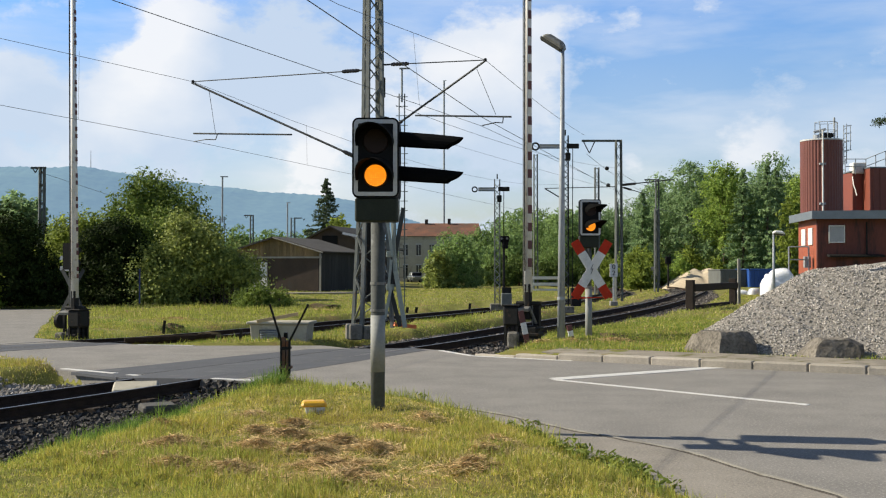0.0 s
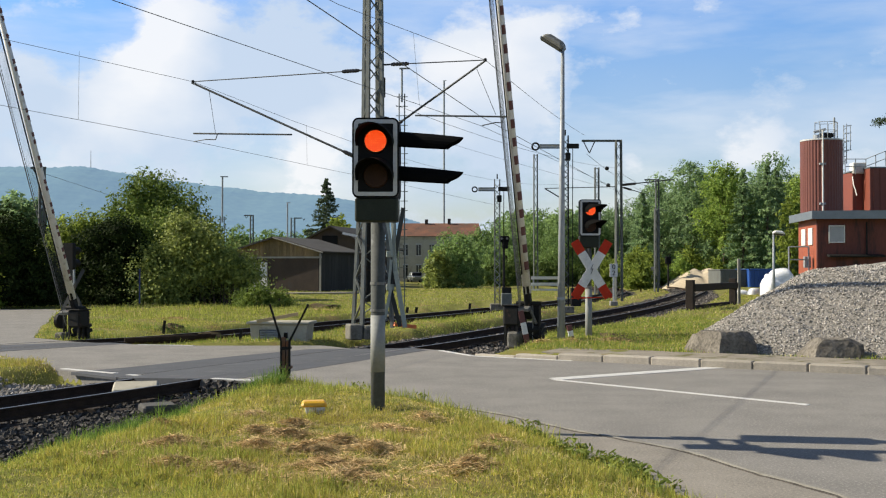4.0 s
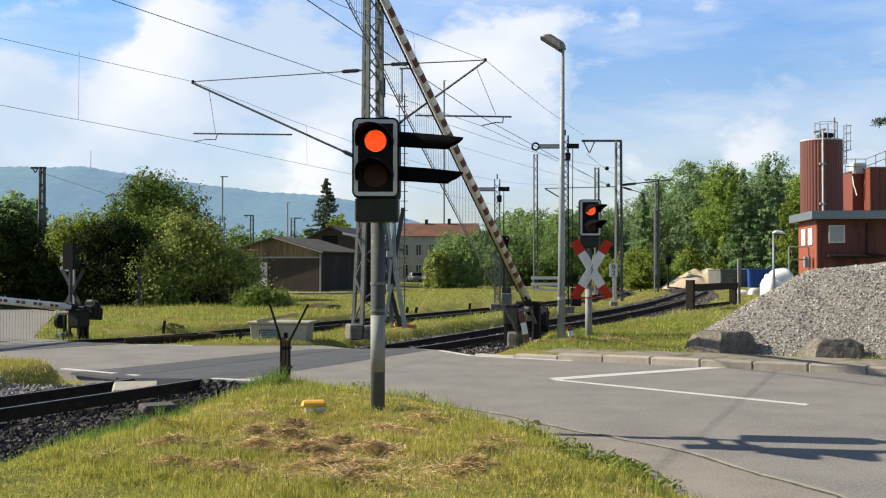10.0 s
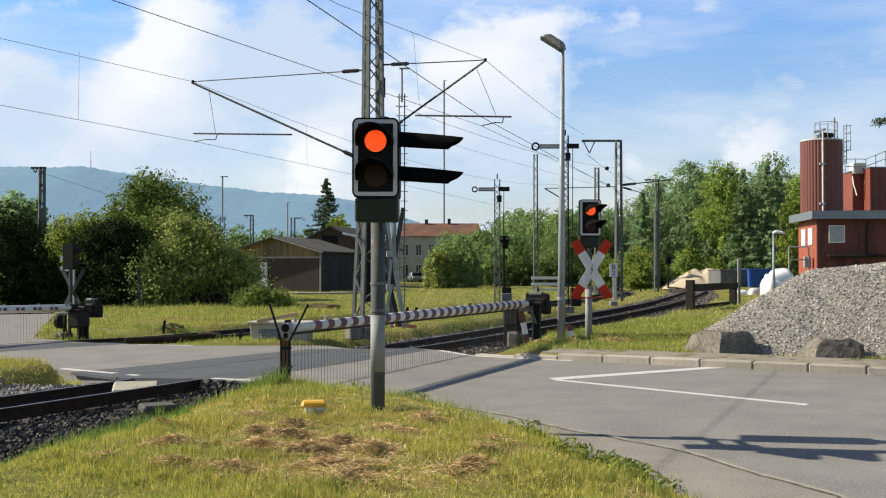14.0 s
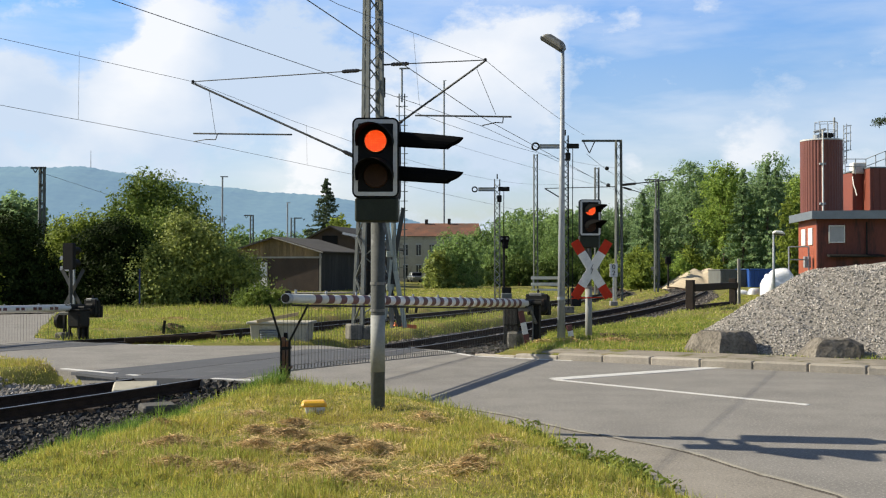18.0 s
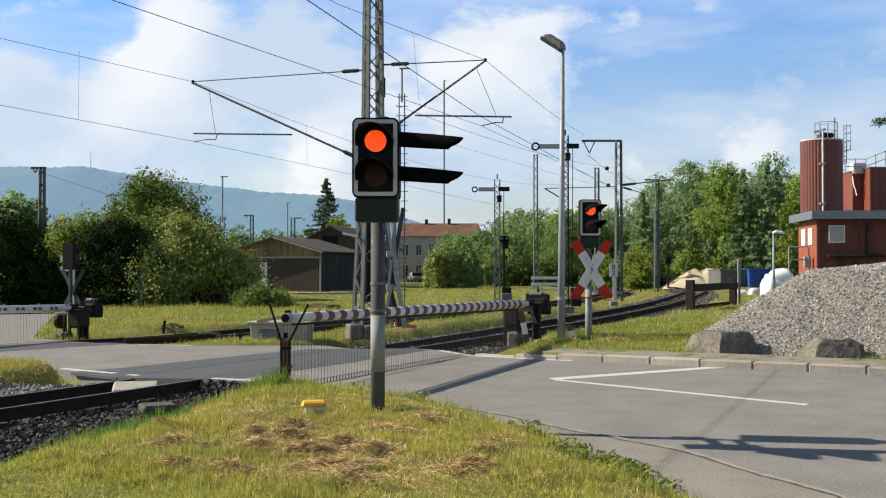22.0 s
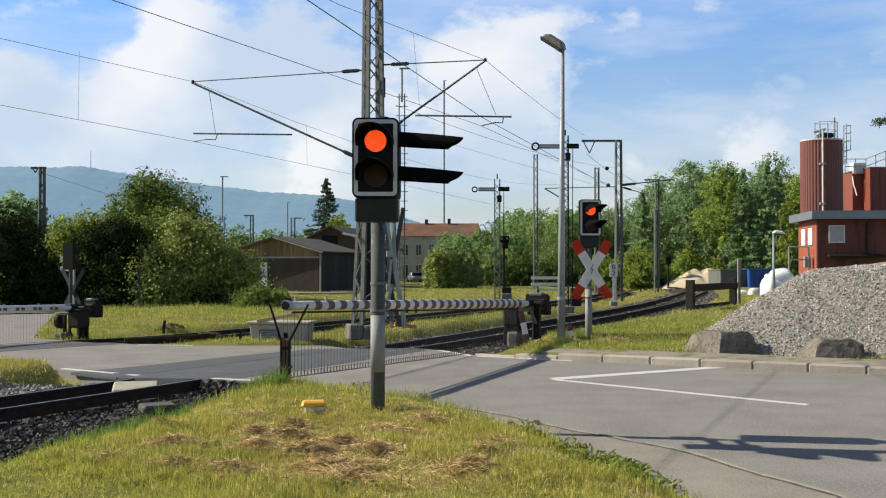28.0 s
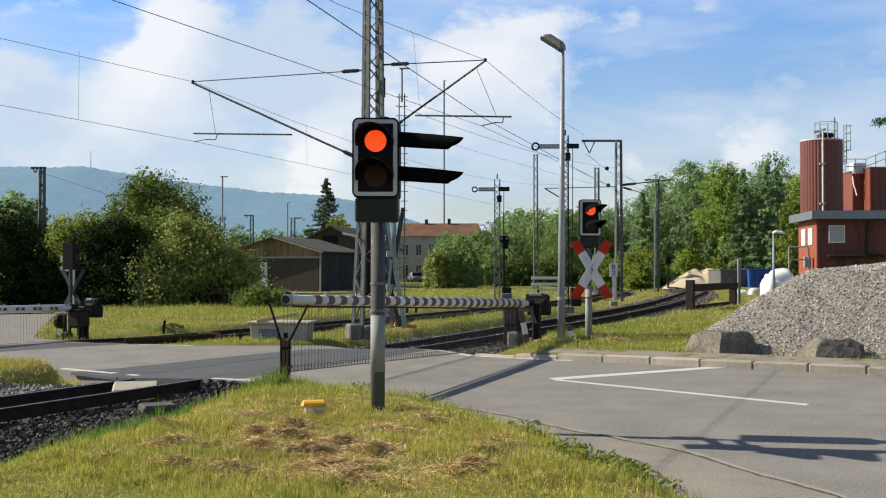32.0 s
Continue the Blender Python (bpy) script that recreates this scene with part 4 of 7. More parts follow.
cantilever("cantilever arms", [(-1.55, 30.9, 7.45), (1.13, 30.05, 7.42)], [(-1.5, 30.85, 5.62), (1.1, 30.05, 7.38)],
           [(-0.75, 30.5, 6.0), (1.81, 29.8, 5.87)], [(0.9, 30.1, 7.2), (1.4, 29.95, 5.95)], [(1.6, 29.9, 5.88), (1.58, 29.9, 5.72), (1.4, 29.95, 5.74), (1.03, 30.0, 5.66)])
cantilever("cantilever arms", [(-2.2, 31.2, 7.35), (-7.32, 33.0, 7.33)], [(-2.35, 31.25, 4.92), (-7.35, 33.0, 7.3)],
           [(-4.3, 32.1, 5.67), (-7.3, 33.0, 5.81)], [(-6.8, 32.8, 7.0), (-6.6, 32.75, 5.75)], [(-6.55, 32.75, 5.75), (-6.6, 32.75, 5.6), (-6.9, 32.85, 5.62), (-7.28, 33.0, 5.57)])


def wire(name, pts, label, r=0.0062, sag=0.0):
    line = [Vector(pts[0])]
    for p, q in zip(pts, pts[1:]):
        p, q = Vector(p), Vector(q)
        n = 8 if sag else 1
        ln = (q - p).length
        line += [p.lerp(q, i / n) - Vector((0, 0, sag * ln * ln * (i / n) * (1 - i / n))) for i in range(1, n + 1)]
    bm = sweep(line, [(r * math.cos(k * math.pi / 3), r * math.sin(k * math.pi / 3)) for k in range(6)])
    return tagged(link(name, bm, WIRE), label, "overhead wire", group="overhead wires")


wire("contact_wire", [(-9.6, 3.7, 5.66), (0.99, 29.96, 5.66), (7.7, 52.3, 5.72), (11.2, 66.0, 5.75)], "taut dark contact wire above the near track")
wire("messenger_wire", [(-7.5, 10.0, 7.6), (-2.2, 23.7, 7.42), (1.13, 30.05, 7.42)], "thin dark messenger wire above the near track")
wire("messenger_wire", [(1.13, 30.05, 7.42), (8.13, 64.5, 9.45)], "thin dark messenger wire above the near track", sag=0.0004, r=0.008)
wire("contact_wire", [(-20.0, 2.0, 5.6), (-10.1, 25.85, 5.6), (-7.3, 33.0, 5.58), (-1.5, 51.5, 5.6), (2.8, 65.7, 5.6), (9.5, 90.0, 5.7)], "taut dark contact wire above the second track")
wire("messenger_wire", [(-17.0, 6.0, 7.5), (-10.5, 26.8, 7.33), (-7.32, 33.0, 7.33)], "thin dark messenger wire above the second track")
wire("messenger_wire", [(-7.32, 33.0, 7.33), (9.0, 88.0, 8.4)], "thin dark messenger wire above the second track", sag=0.0011)
wire("feeder_wire", [(-5.5, 9.0, 7.0), (-2.58, 21.6, 7.0), (1.26, 38.1, 7.0), (9.8, 68.0, 6.9)], "dark feeder wire running along the line", r=0.011)
wire("feeder_wire", [(-1.3, 31.0, 6.35), (9.9, 64.5, 7.6)], "dark feeder wire running along the line", sag=0.001)
wire("feeder_wire", [(-1.4, 53.5, 8.3), (10.0, 64.5, 6.3)], "dark feeder wire running along the line", sag=0.001)
wire("feeder_wire", [(8.2, 64.5, 8.4), (19.6, 107.0, 8.9)], "dark feeder wire running along the line", sag=0.0006, r=0.012)
wire("feeder_wire", [(10.0, 64.4, 7.4), (20.2, 107.0, 9.6)], "dark feeder wire running along the line", sag=0.0006, r=0.012)
wire("feeder_wire", [(11.2, 66.0, 5.75), (22.0, 96.0, 5.9), (23.4, 112.0, 6.0)], "dark contact wire in the bend", r=0.012)
wire("feeder_wire", [(-21.5, 60.0, 7.0), (-17.5, 75.0, 5.2)], "dark feeder wire beyond the trees", r=0.009)
for a, b in (((-9.15, 28.35, 7.33), (-9.15, 28.3, 5.6)), ((-0.7, 26.6, 7.42), (-0.55, 26.3, 5.66)), ((-4.9, 40.5, 7.0), (-4.9, 40.7, 5.6))):
    tagged(link("dropper_wire", rod(a, b, 0.004, n=4), WIRE), "thin dropper between messenger and contact wire", "overhead wire", group="overhead wires")
for p in ((9.32, 64.2, 7.55), (9.42, 64.4, 6.6)):
    bm = bmesh.new()
    bmesh.ops.create_icosphere(bm, subdivisions=2, radius=0.12)
    tagged(link("line_insulator", bm, DARK_STEEL), "small dark line insulator", "insulator", group="line insulators").matrix_basis = pose(*p)


def gantry_mast(m, height, w, reach, label, drop=0.7):
    s = lattice_mast(m, height, w, w * 0.8, label, step=0.7, angle=0.08, brace=0.045, material=MAST_DARK)
    part("boom_arm", bar((0.2, 0, height - 0.05), (-reach, 0, height - 0.05), 0.12), MAST_DARK, s)
    bm = bmesh.new()
    x = -reach + 0.1
    for a, b in (((x, 0, height - 0.1), (x + drop * 0.45, 0, height - drop)), ((x + drop * 0.85, 0, height - 0.1), (x + drop * 0.45, 0, height - drop))):
        rod(a, b, 0.03, bm=bm)
    part("v_hanger", bm, INSULATOR, s, "dark v-shaped insulator hanger")
    return s


gantry_mast(pose(10.03, 64.5, 0.0), 9.2, 0.36, 2.1, "grey lattice mast with boom and v-hanger", 0.75)
gantry_mast(pose(-21.3, 60.0, 0.0), 7.25, 0.27, 0.6, "dark lattice mast standing behind the bushes", 0.3)
gantry_mast(pose(20.3, 107.0, 0.0), 10.3, 0.34, 1.2, "grey lattice mast beside the bend of the track", 0.5)
arm = thing("cantilever_arm", "dark steel cantilever arms either side of a far mast", "cantilever", group="cantilever arms")
for name, p, q, r in (("registration_tube", (5.8, 64.4, 6.42), (9.9, 64.4, 6.52), 0.022), ("slanted_tube", (5.8, 64.4, 6.42), (6.75, 64.4, 5.85), 0.035), ("outer_tube", (10.2, 64.4, 6.62), (13.2, 64.6, 6.95), 0.032), ("insulator", (10.25, 64.4, 6.62), (11.0, 64.45, 6.70), 0.07), ("outer_tie", (10.2, 64.4, 6.5), (11.6, 64.5, 6.1), 0.022), ("tie_insulator", (10.3, 64.4, 6.47), (10.75, 64.42, 6.34), 0.06)):
    part(name, rod(p, q, r, n=8), INSULATOR if "insulator" in name else TUBE, arm)
lattice_mast(pose(7.67, 93.5, 0.0), 11.3, 0.32, 0.28, "slender grey lattice mast in the distance", step=1.0, angle=0.07, brace=0.045, material=MAST_DARK)
lattice_mast(pose(10.9, 80.0, 0.0), 9.0, 0.3, 0.26, "grey steel lattice mast beside track", step=1.0, angle=0.07, brace=0.045, material=MAST_DARK)
lattice_mast(pose(16.6, 88.0, 0.0), 6.5, 0.27, 0.23, "grey steel lattice mast beside track", step=1.0, angle=0.07, brace=0.045, material=MAST_DARK)
lattice_mast(pose(20.0, 130.0, 0.0), 9.5, 0.32, 0.28, "grey lattice mast before the woods", step=1.1, angle=0.08, brace=0.05, material=MAST_DARK)


def station_lamp(m, h, split, label, r=0.05):
    s = thing("station_lamp", label, "lamp", m, group="station lamps")
    for x in (-0.13, 0.13):
        part("mast_leg", rod((x, 0, 0), (x, 0, split), 0.032, n=6), MAST_PAINT, s)
    part("upper_mast", rod((0, 0, split - 0.4), (0, 0, h), r, n=8), GALV, s)
    part("lamp_bar", box((0.5, 0.12, 0.07), (0.12, 0, h), bevel=0.01), GALV, s)
    for k in range(int(split / 0.45)):
        part("rung", rod((-0.28, 0, 0.6 + k * 0.45), (0.28, 0, 0.6 + k * 0.45), 0.018, n=5), MAST_PAINT, s)
    return s


station_lamp(pose(-1.95, 53.5, -0.05), 11.4, 10.2, "tall grey lamp mast with climbing rungs")
station_lamp(pose(-14.65, 75.0, 0.0), 7.95, 5.3, "grey lamp mast behind the bushes", 0.06)
station_lamp(pose(-17.9, 130.0, 0.0), 9.4, 4.0, "thin grey lamp mast far off", 0.09)
station_lamp(pose(0.16, 172.0, 0.0), 30.5, 6.0, "tall thin aerial mast behind the station", 0.14)
gantry_mast(pose(-22.0, 130.0, 0.0), 8.0, 0.4, 0.9, "distant lattice mast with short boom", 0.4)
gantry_mast(pose(-17.0, 128.0, 0.0), 7.6, 0.5, -1.0, "distant lattice mast with short boom", 0.3)


# ---- semaphore signals ----
def semaphore(m, h, label, arm, ring, paint, lacing):
    s = thing("semaphore_signal", label, "railway signal", m, group="semaphore signals")
    for sx in (-1, 1):
        part("post", box((0.05, 0.16, h), (sx * 0.125, 0, h / 2)), paint, s)
    z, f = 0.3, 1
    while z < h - 0.3:
        part("brace", bar((-0.12 * f, -0.06, z), (0.12 * f, -0.06, z + 0.26), 0.05, 0.03), lacing, s)
        part("brace", bar((0.12 * f, 0.06, z), (-0.12 * f, 0.06, z + 0.26), 0.05, 0.03), paint, s)
        z, f = z + 0.26, -f
    z = h - 0.5
    part("arm", box((arm, 0.03, 0.16), (-0.1 - arm / 2, -0.12, z)), WHITE_FAR, s, "pale signal arm with dark edges")
    for dz in (-0.075, 0.075):
        part("arm_edge", box((arm, 0.02, 0.04), (-0.1 - arm / 2, -0.145, z + dz)), DARK_STEEL, s)
    bm = bmesh.new()
    n = 20
    rows = []
    for i in range(n):
        a = 2 * math.pi * i / n
        rows.append([bm.verts.new((-0.1 - arm - 0.18 + math.cos(a) * q, y, z + math.sin(a) * q)) for q, y in ((ring, -0.14), (ring * 0.6, -0.14), (ring * 0.6, -0.1), (ring, -0.1))])
    for i in range(n):
        a, b = rows[i], rows[(i + 1) % n]
        for k in range(4):
            bm.faces.new((a[k], a[(k + 1) % 4], b[(k + 1) % 4], b[k]))
    bmesh.ops.recalc_face_normals(bm, faces=bm.faces)
    part("arm_ring", bm, DARK_STEEL, s)
    part("spectacle", box((0.55, 0.06, 0.22), (0.32, -0.1, z + 0.02), bevel=0.02), DARK_STEEL, s)
    part("lamp_case", box((0.22, 0.22, 0.34), (0.1, -0.12, z - 0.45), bevel=0.03), DARK_STEEL, s)
    part("finial", rod((0, 0, h), (0, 0, h + 0.25), 0.03), DARK_STEEL, s)
    part("pull_rod", rod((0.3, -0.06, 0.6), (0.32, -0.08, z), 0.018, n=6), DARK_STEEL, s)
    part("foot", box((0.7, 0.7, 0.3), (0, 0, 0.05), bevel=0.03), CONCRETE_OLD, s)
    part("drive_box", box((0.45, 0.35, 0.8), (0.45, 0.0, 0.6), bevel=0.02), DARK_STEEL, s)
    return s


WHITE_FAR = mat("signal_white", (0.55, 0.56, 0.55), (0.42, 0.42, 0.42), 0.6, scale=5, bump=0)
semaphore(pose(5.42, 50.0, 0.0), 7.75, "dark lattice semaphore signal with level arm", 1.05, 0.19, DARK_STEEL, MAST_PAINT)
semaphore(pose(2.64, 55.0, -0.05), 6.25, "grey lattice semaphore signal with level arm", 0.82, 0.15, WORN_STEEL, STAY_PAINT)
dwarf = thing("dwarf_signal", "black dwarf light signal with two pale lamps on a post", "railway signal", pose(3.02, 55.6, 3.15))
part("housing", box((0.48, 0.22, 0.30), (0, 0, 0.16), bevel=0.04), BLACK, dwarf)
part("lower_housing", box((0.30, 0.2, 0.36), (0.03, 0, -0.14), bevel=0.04), BLACK, dwarf)
for x in (-0.13, 0.13):
    part("lens", rod((x, -0.10, 0.18), (x, -0.13, 0.18), 0.055, n=12), WHITE, dwarf, "pale lamp lens")
    part("lens_hood", rod((x, -0.10, 0.20), (x, -0.24, 0.19), 0.075, n=12, caps=False), BLACK, dwarf)
tagged(link("signal_post", rod((3.0, 55.7, 0), (3.0, 55.7, 2.85), 0.06), DARK_STEEL), "slim dark signal post", "post")
tagged(link("relay_cabinet", box((0.5, 0.4, 0.62), (3.05, 54.4, 0.35), bevel=0.03), MAST_PAINT), "small grey metal relay cabinet beside the signal", "cabinet")


# ---- street lamps ----
def street_lamp(m, h, r0, r1, label, head_turn, tilt, shell):
    s = thing("street_lamp", label, "lamp", m, group="street lamps")
    part("pole", rod((0, 0, -0.3), (0, 0, h), r0, r1, n=16), GALV, s, smooth=True)
    part("collar", rod((0, 0, 1.0), (0, 0, 1.06), r0 * 1.04, n=16), GALV, s)
    hd = part("lamp_head", box((0.70, 0.42, 0.17), (-0.27, 0, 0.06), bevel=0.06, taper=0.62), shell, s, "flat lamp head")
    hd.matrix_basis = pose(0, 0, h, 0, tilt, head_turn)
    part("diffuser", box((0.6, 0.3, 0.10), (-0.29, 0, -0.06), bevel=0.03, taper=1.12), LAMP_GLASS, hd)
    return s


LAMP_SHELL = mat("lamp_shell", (0.19, 0.19, 0.17), (0.14, 0.14, 0.13), 0.6, 0.1, scale=5, fine=40, bump=0.05)
LAMP_GLASS = mat("lamp_diffuser", (0.05, 0.05, 0.04), (0.03, 0.03, 0.025), 0.4, scale=5, bump=0, clear=0.5)
street_lamp(pose(2.89, 27.69, 0.1, 0, 0.4, 0), 7.17, 0.10, 0.045, "tall tapered grey steel street lamp", -24, 34, LAMP_SHELL)
street_lamp(pose(17.55, 60.0, 0.0), 3.75, 0.08, 0.05, "short grey lamp in the works yard", 180, -6, WHITE)


# ---- trackside things ----
def fork_rest():
    s = thing("boom_rest_post", "rusty barrier rest post with two steel prongs", "post", pose(-2.27, 16.35, 0.1))
    part("post", box((0.06, 0.12, 0.95), (-0.03, 0, 0.30), bevel=0.006), RUSTY_POST, s)
    part("post_flange", box((0.035, 0.14, 0.9), (0.03, 0, 0.28), bevel=0.006), RUSTY_POST, s)
    for x0, x1, z in ((-0.06, -0.225, 1.25), (0.06, 0.33, 1.25)):
        part("prong", bar((x0, -0.05, 0.72), (x1, -0.05, z), 0.018, 0.03), DARK_STEEL, s)
        part("prong_foot", box((0.026, 0.05, 0.5), (x0, -0.05, 0.48)), DARK_STEEL, s)
    part("rubber_stop", box((0.05, 0.09, 0.08), (0, 0, 0.8)), BLACK, s)
    part("clamp_band", box((0.15, 0.16, 0.04), (0, 0, 0.62), bevel=0.008), DARK_STEEL, s)
    part("clamp_band", box((0.18, 0.16, 0.04), (0, 0, 0.34), bevel=0.008), RUSTY_POST, s)
    flap = bmesh.new()
    for k in range(6):
        a, c = radians(40 * k), radians(40 * (k + 1))
        rod((-0.19 + 0.09 * math.cos(a), 0.02, 0.06 + 0.10 * math.sin(a)), (-0.19 + 0.09 * math.cos(c), 0.02, 0.06 + 0.10 * math.sin(c)), 0.028, n=6, bm=flap)
    part("rubber_loop", flap, BLACK, s, "black rubber loop at the foot")


fork_rest()


def cable_cabinet():
    s = thing("cable_cabinet", "pale concrete cable cabinet with lid and louvre", "cabinet", pose(-4.25, 29.9, -0.05, 0, 0, -6))
    part("body", box((1.45, 0.75, 0.5), (0, 0, 0.2), bevel=0.015, taper=1.06), CONCRETE_PALE, s)
    part("lid", box((1.68, 0.95, 0.07), (0, 0, 0.49), bevel=0.015), CONCRETE_PALE, s)
    part("loose_plank", bar((-0.55, -0.5, 0.53), (0.45, -0.1, 0.72), 0.05, 0.09), PLANK_PALE, s, "pale loose plank lying on the lid")
    lou = part("louvre", box((0.52, 0.06, 0.25), (-0.24, -0.40, 0.19)), DARK_STEEL, s, "grey louvred vent")
    for k in range(5):
        part("slat", box((0.48, 0.05, 0.016), (-0.24, -0.44, 0.10 + k * 0.045), (35, 0, 0)), GALV, lou)


PLANK_PALE = mat("pale_plank", (0.5, 0.38, 0.2), (0.38, 0.28, 0.15), 0.8, scale=3, fine=20, bump=0.2)
CONCRETE_PALE = mat("pale_concrete", (0.423, 0.396, 0.322), (0.34, 0.317, 0.258), 0.9, spec=0.15, scale=3, fine=40, bump=0.2, spots=((0.258, 0.239, 0.184), 4, 0.12))
cable_cabinet()

ROCK_SLAB = mat("dark_slab", (0.085, 0.08, 0.072), (0.055, 0.052, 0.048), 0.9, scale=4, fine=30, bump=0.4)
wedge = bmesh.new()
box((0.74, 0.5, 0.07), (0, 0, 0), (13, 0, 0), bevel=0.015, bm=wedge, taper=0.92)
tagged(link("concrete_wedge", wedge, CONCRETE_PALE), "pale concrete wedge between the rails", "concrete block").matrix_basis = pose(-4.98, 18.35, -0.06, 0, 0, 12)
tagged(link("concrete_slab", box((0.5, 0.34, 0.12), bevel=0.03), ROCK_SLAB), "grey concrete slab lying in the ballast", "concrete block").matrix_basis = pose(-4.1, 16.3, -0.14, 4, 0, 30)


def yellow_lid():
    s = thing("survey_box", "small white box with bright yellow lid in the grass", "box", pose(-1.45, 12.75, 0.25, 0, 0, 8))
    y = mat("yellow_plastic", (0.72, 0.40, 0.02), (0.6, 0.32, 0.02), 0.45, scale=8, bump=0.02)
    part("lid", box((0.30, 0.24, 0.065), (0, 0, 0.10), bevel=0.02, taper=0.86), y, s)
    part("body", box((0.22, 0.17, 0.09), (0.01, 0, 0.03), bevel=0.01), WHITE, s)


yellow_lid()


def red_white_stake(m, h, w, label):
    s = thing("marker_stake", label, "stake", m, group="marker stakes")
    n = 3
    for k in range(n):
        part("band", box((w, w * 0.5, h / n), (0, 0, h * (k + 0.5) / n)), (BOOM_RED, WHITE)[k % 2], s)


red_white_stake(pose(2.03, 27.0, 0.02, 0, -12, 0), 0.85, 0.13, "leaning faded red and white marker post")
red_white_stake(pose(3.12, 27.3, 0.1, 0, -12, 10), 0.4, 0.12, "short red and white leaning marker stake")
tagged(link("blue_marker", box((0.06, 0.06, 1.6)), mat("blue_marker_paint", (0.02, 0.035, 0.12), None, 0.6, bump=0)), "blue marker post before the bushes", "post").matrix_basis = pose(-13.95, 52.0, 1.05)
for x, y, hh in ((-8.4, 34.0, 0.3), (-5.35, 29.8, 0.25)):
    tagged(link("iron_stub", bar((x, y, -0.1), (x + 0.04, y, hh), 0.07), DARK_STEEL), "short rusty iron stub in the grass", "post", group="iron stubs")
for x, y, hh in ((1.26, 54.0, 0.2), (-1.2, 50.0, 0.15), (-1.6, 50.0, 0.15)):
    tagged(link("iron_stub", bar((x, y, -0.1), (x + 0.04, y, hh), 0.12), DARK_STEEL), "short rusty iron stub in the grass", "post", group="iron stubs")
dw = thing("shunting_signal", "small dark signal lamp on a post", "railway signal", pose(23.3, 117.0, 0.0))
part("post", rod((0, 0, 0), (0, 0, 2.4), 0.09), DARK_STEEL, dw)
part("lamp_case", box((0.6, 0.4, 0.8), (0, 0, 2.7), bevel=0.08), BLACK, dw)
tagged(link("concrete_post", box((0.4, 0.4, 2.2), (19.6, 106.0, 0.9), bevel=0.03), CONCRETE), "stout concrete post by the bend", "post")
part("white_arm", bar(TO_MAST @ Vector((-2.33, 30.6, 2.74)), TO_MAST @ Vector((-2.72, 30.6, 2.82)), 0.06), WHITE, MAIN_MAST, "small white arm")
for k in range(5):
    tagged(link("old_rail", bar((-8.3 + 0.12 * k, 29.5 + 0.1 * k, 0.0), (-6.6 + 0.1 * k, 30.3 + 0.14 * k, 0.03 + 0.03 * (k % 2)), 0.09), RUST), "old rusty rail lying by the track", "rail", group="old rails")


def number_board():
    s = thing("distance_board", "white board with black numerals on post", "sign", pose(9.05, 60.0, 0.0))
    part("post", rod((0, 0, -0.1), (0, 0, 2.1), 0.045), GALV, s)
    bd = part("board", box((0.42, 0.03, 0.70), (0, -0.05, 1.76), bevel=0.01), WHITE, s)
    for ch, z in (("0", 1.82), ("2", 1.50)):
        cu = bpy.data.curves.new("numeral", "FONT")
        cu.body, cu.size, cu.align_x, cu.extrude = ch, 0.36, "CENTER", 0.004
        ob = bpy.data.objects.new("numeral", cu)
        scene.collection.objects.link(ob)
        me = bpy.data.meshes.new_from_object(ob.evaluated_get(bpy.context.evaluated_depsgraph_get()))
        bpy.data.objects.remove(ob)
        me.materials.clear()
        me.materials.append(BLACK)
        t = new("numeral", me)
        t.parent = bd
        t.matrix_basis = pose(0, -0.072, z, 90, 0, 0)
    part("foot", box((0.4, 0.35, 0.25), (0, 0, 0.0), bevel=0.03), CONCRETE, s)


number_board()


def board_fence():
    s = thing("white_board_barrier", "white three-board barrier at the track end", "barrier", pose(8.2, 90.0, 0.0))
    for z in (0.12, 0.6, 1.1):
        part("board", box((2.4, 0.05, 0.24), (0, 0, z)), WHITE, s)
    for x in (-1.0, 1.0):
        part("post", box((0.12, 0.12, 1.3), (x, 0.08, 0.6)), GALV, s)


board_fence()


def buffer_stop():
    s = thing("buffer_stop", "dark timber buffer stop with heavy crossbeam", "buffer stop", pose(12.8, 53.6, 0.0, 0, 0, 62))
    for x in (-3.9, 3.9):
        part("post", box((0.34, 0.34, 1.5), (x, 0, 0.6), bevel=0.02), TIMBER, s)
    part("crossbeam", box((7.9, 0.3, 0.32), (0, -0.1, 1.0), bevel=0.03), TIMBER, s)
    part("sill", box((7.6, 0.2, 0.2), (0, 0.1, 0.1), bevel=0.02), TIMBER, s)


buffer_stop()
tagged(link("timber_post", box((0.14, 0.14, 2.5), (15.05, 57.5, 1.1), bevel=0.02), CONCRETE), "weathered timber post beside the yard", "post")

# the second crossing signal, seen from behind, stands by the far barrier
CROSS_BACK = mat("cross_back", (0.05, 0.054, 0.052), (0.03, 0.033, 0.032), 0.6, 0.3, scale=5, bump=0.05)
S3 = thing("crossing_signal", "crossing signal and cross seen from behind, dark", "traffic signal", pose(-11.85, 36.0, -0.1, 0, 0, 160), group="crossing signals")
part("pole", rod((0, 0, -0.3), (0, 0, 2.3), 0.06, n=12), CROSS_BACK, S3)
part("housing", upright(plate(round_rect(0.38, 0.85, 0.06), -0.16, 0.0), (0, 0, 2.35)), BLACK, S3)
for dz in (0.2, -0.2):
    part("hood", rod((0, 0.1, 2.35 + dz), (0, -0.35, 2.33 + dz), 0.14, 0.12, n=12, caps=False), BLACK, S3)
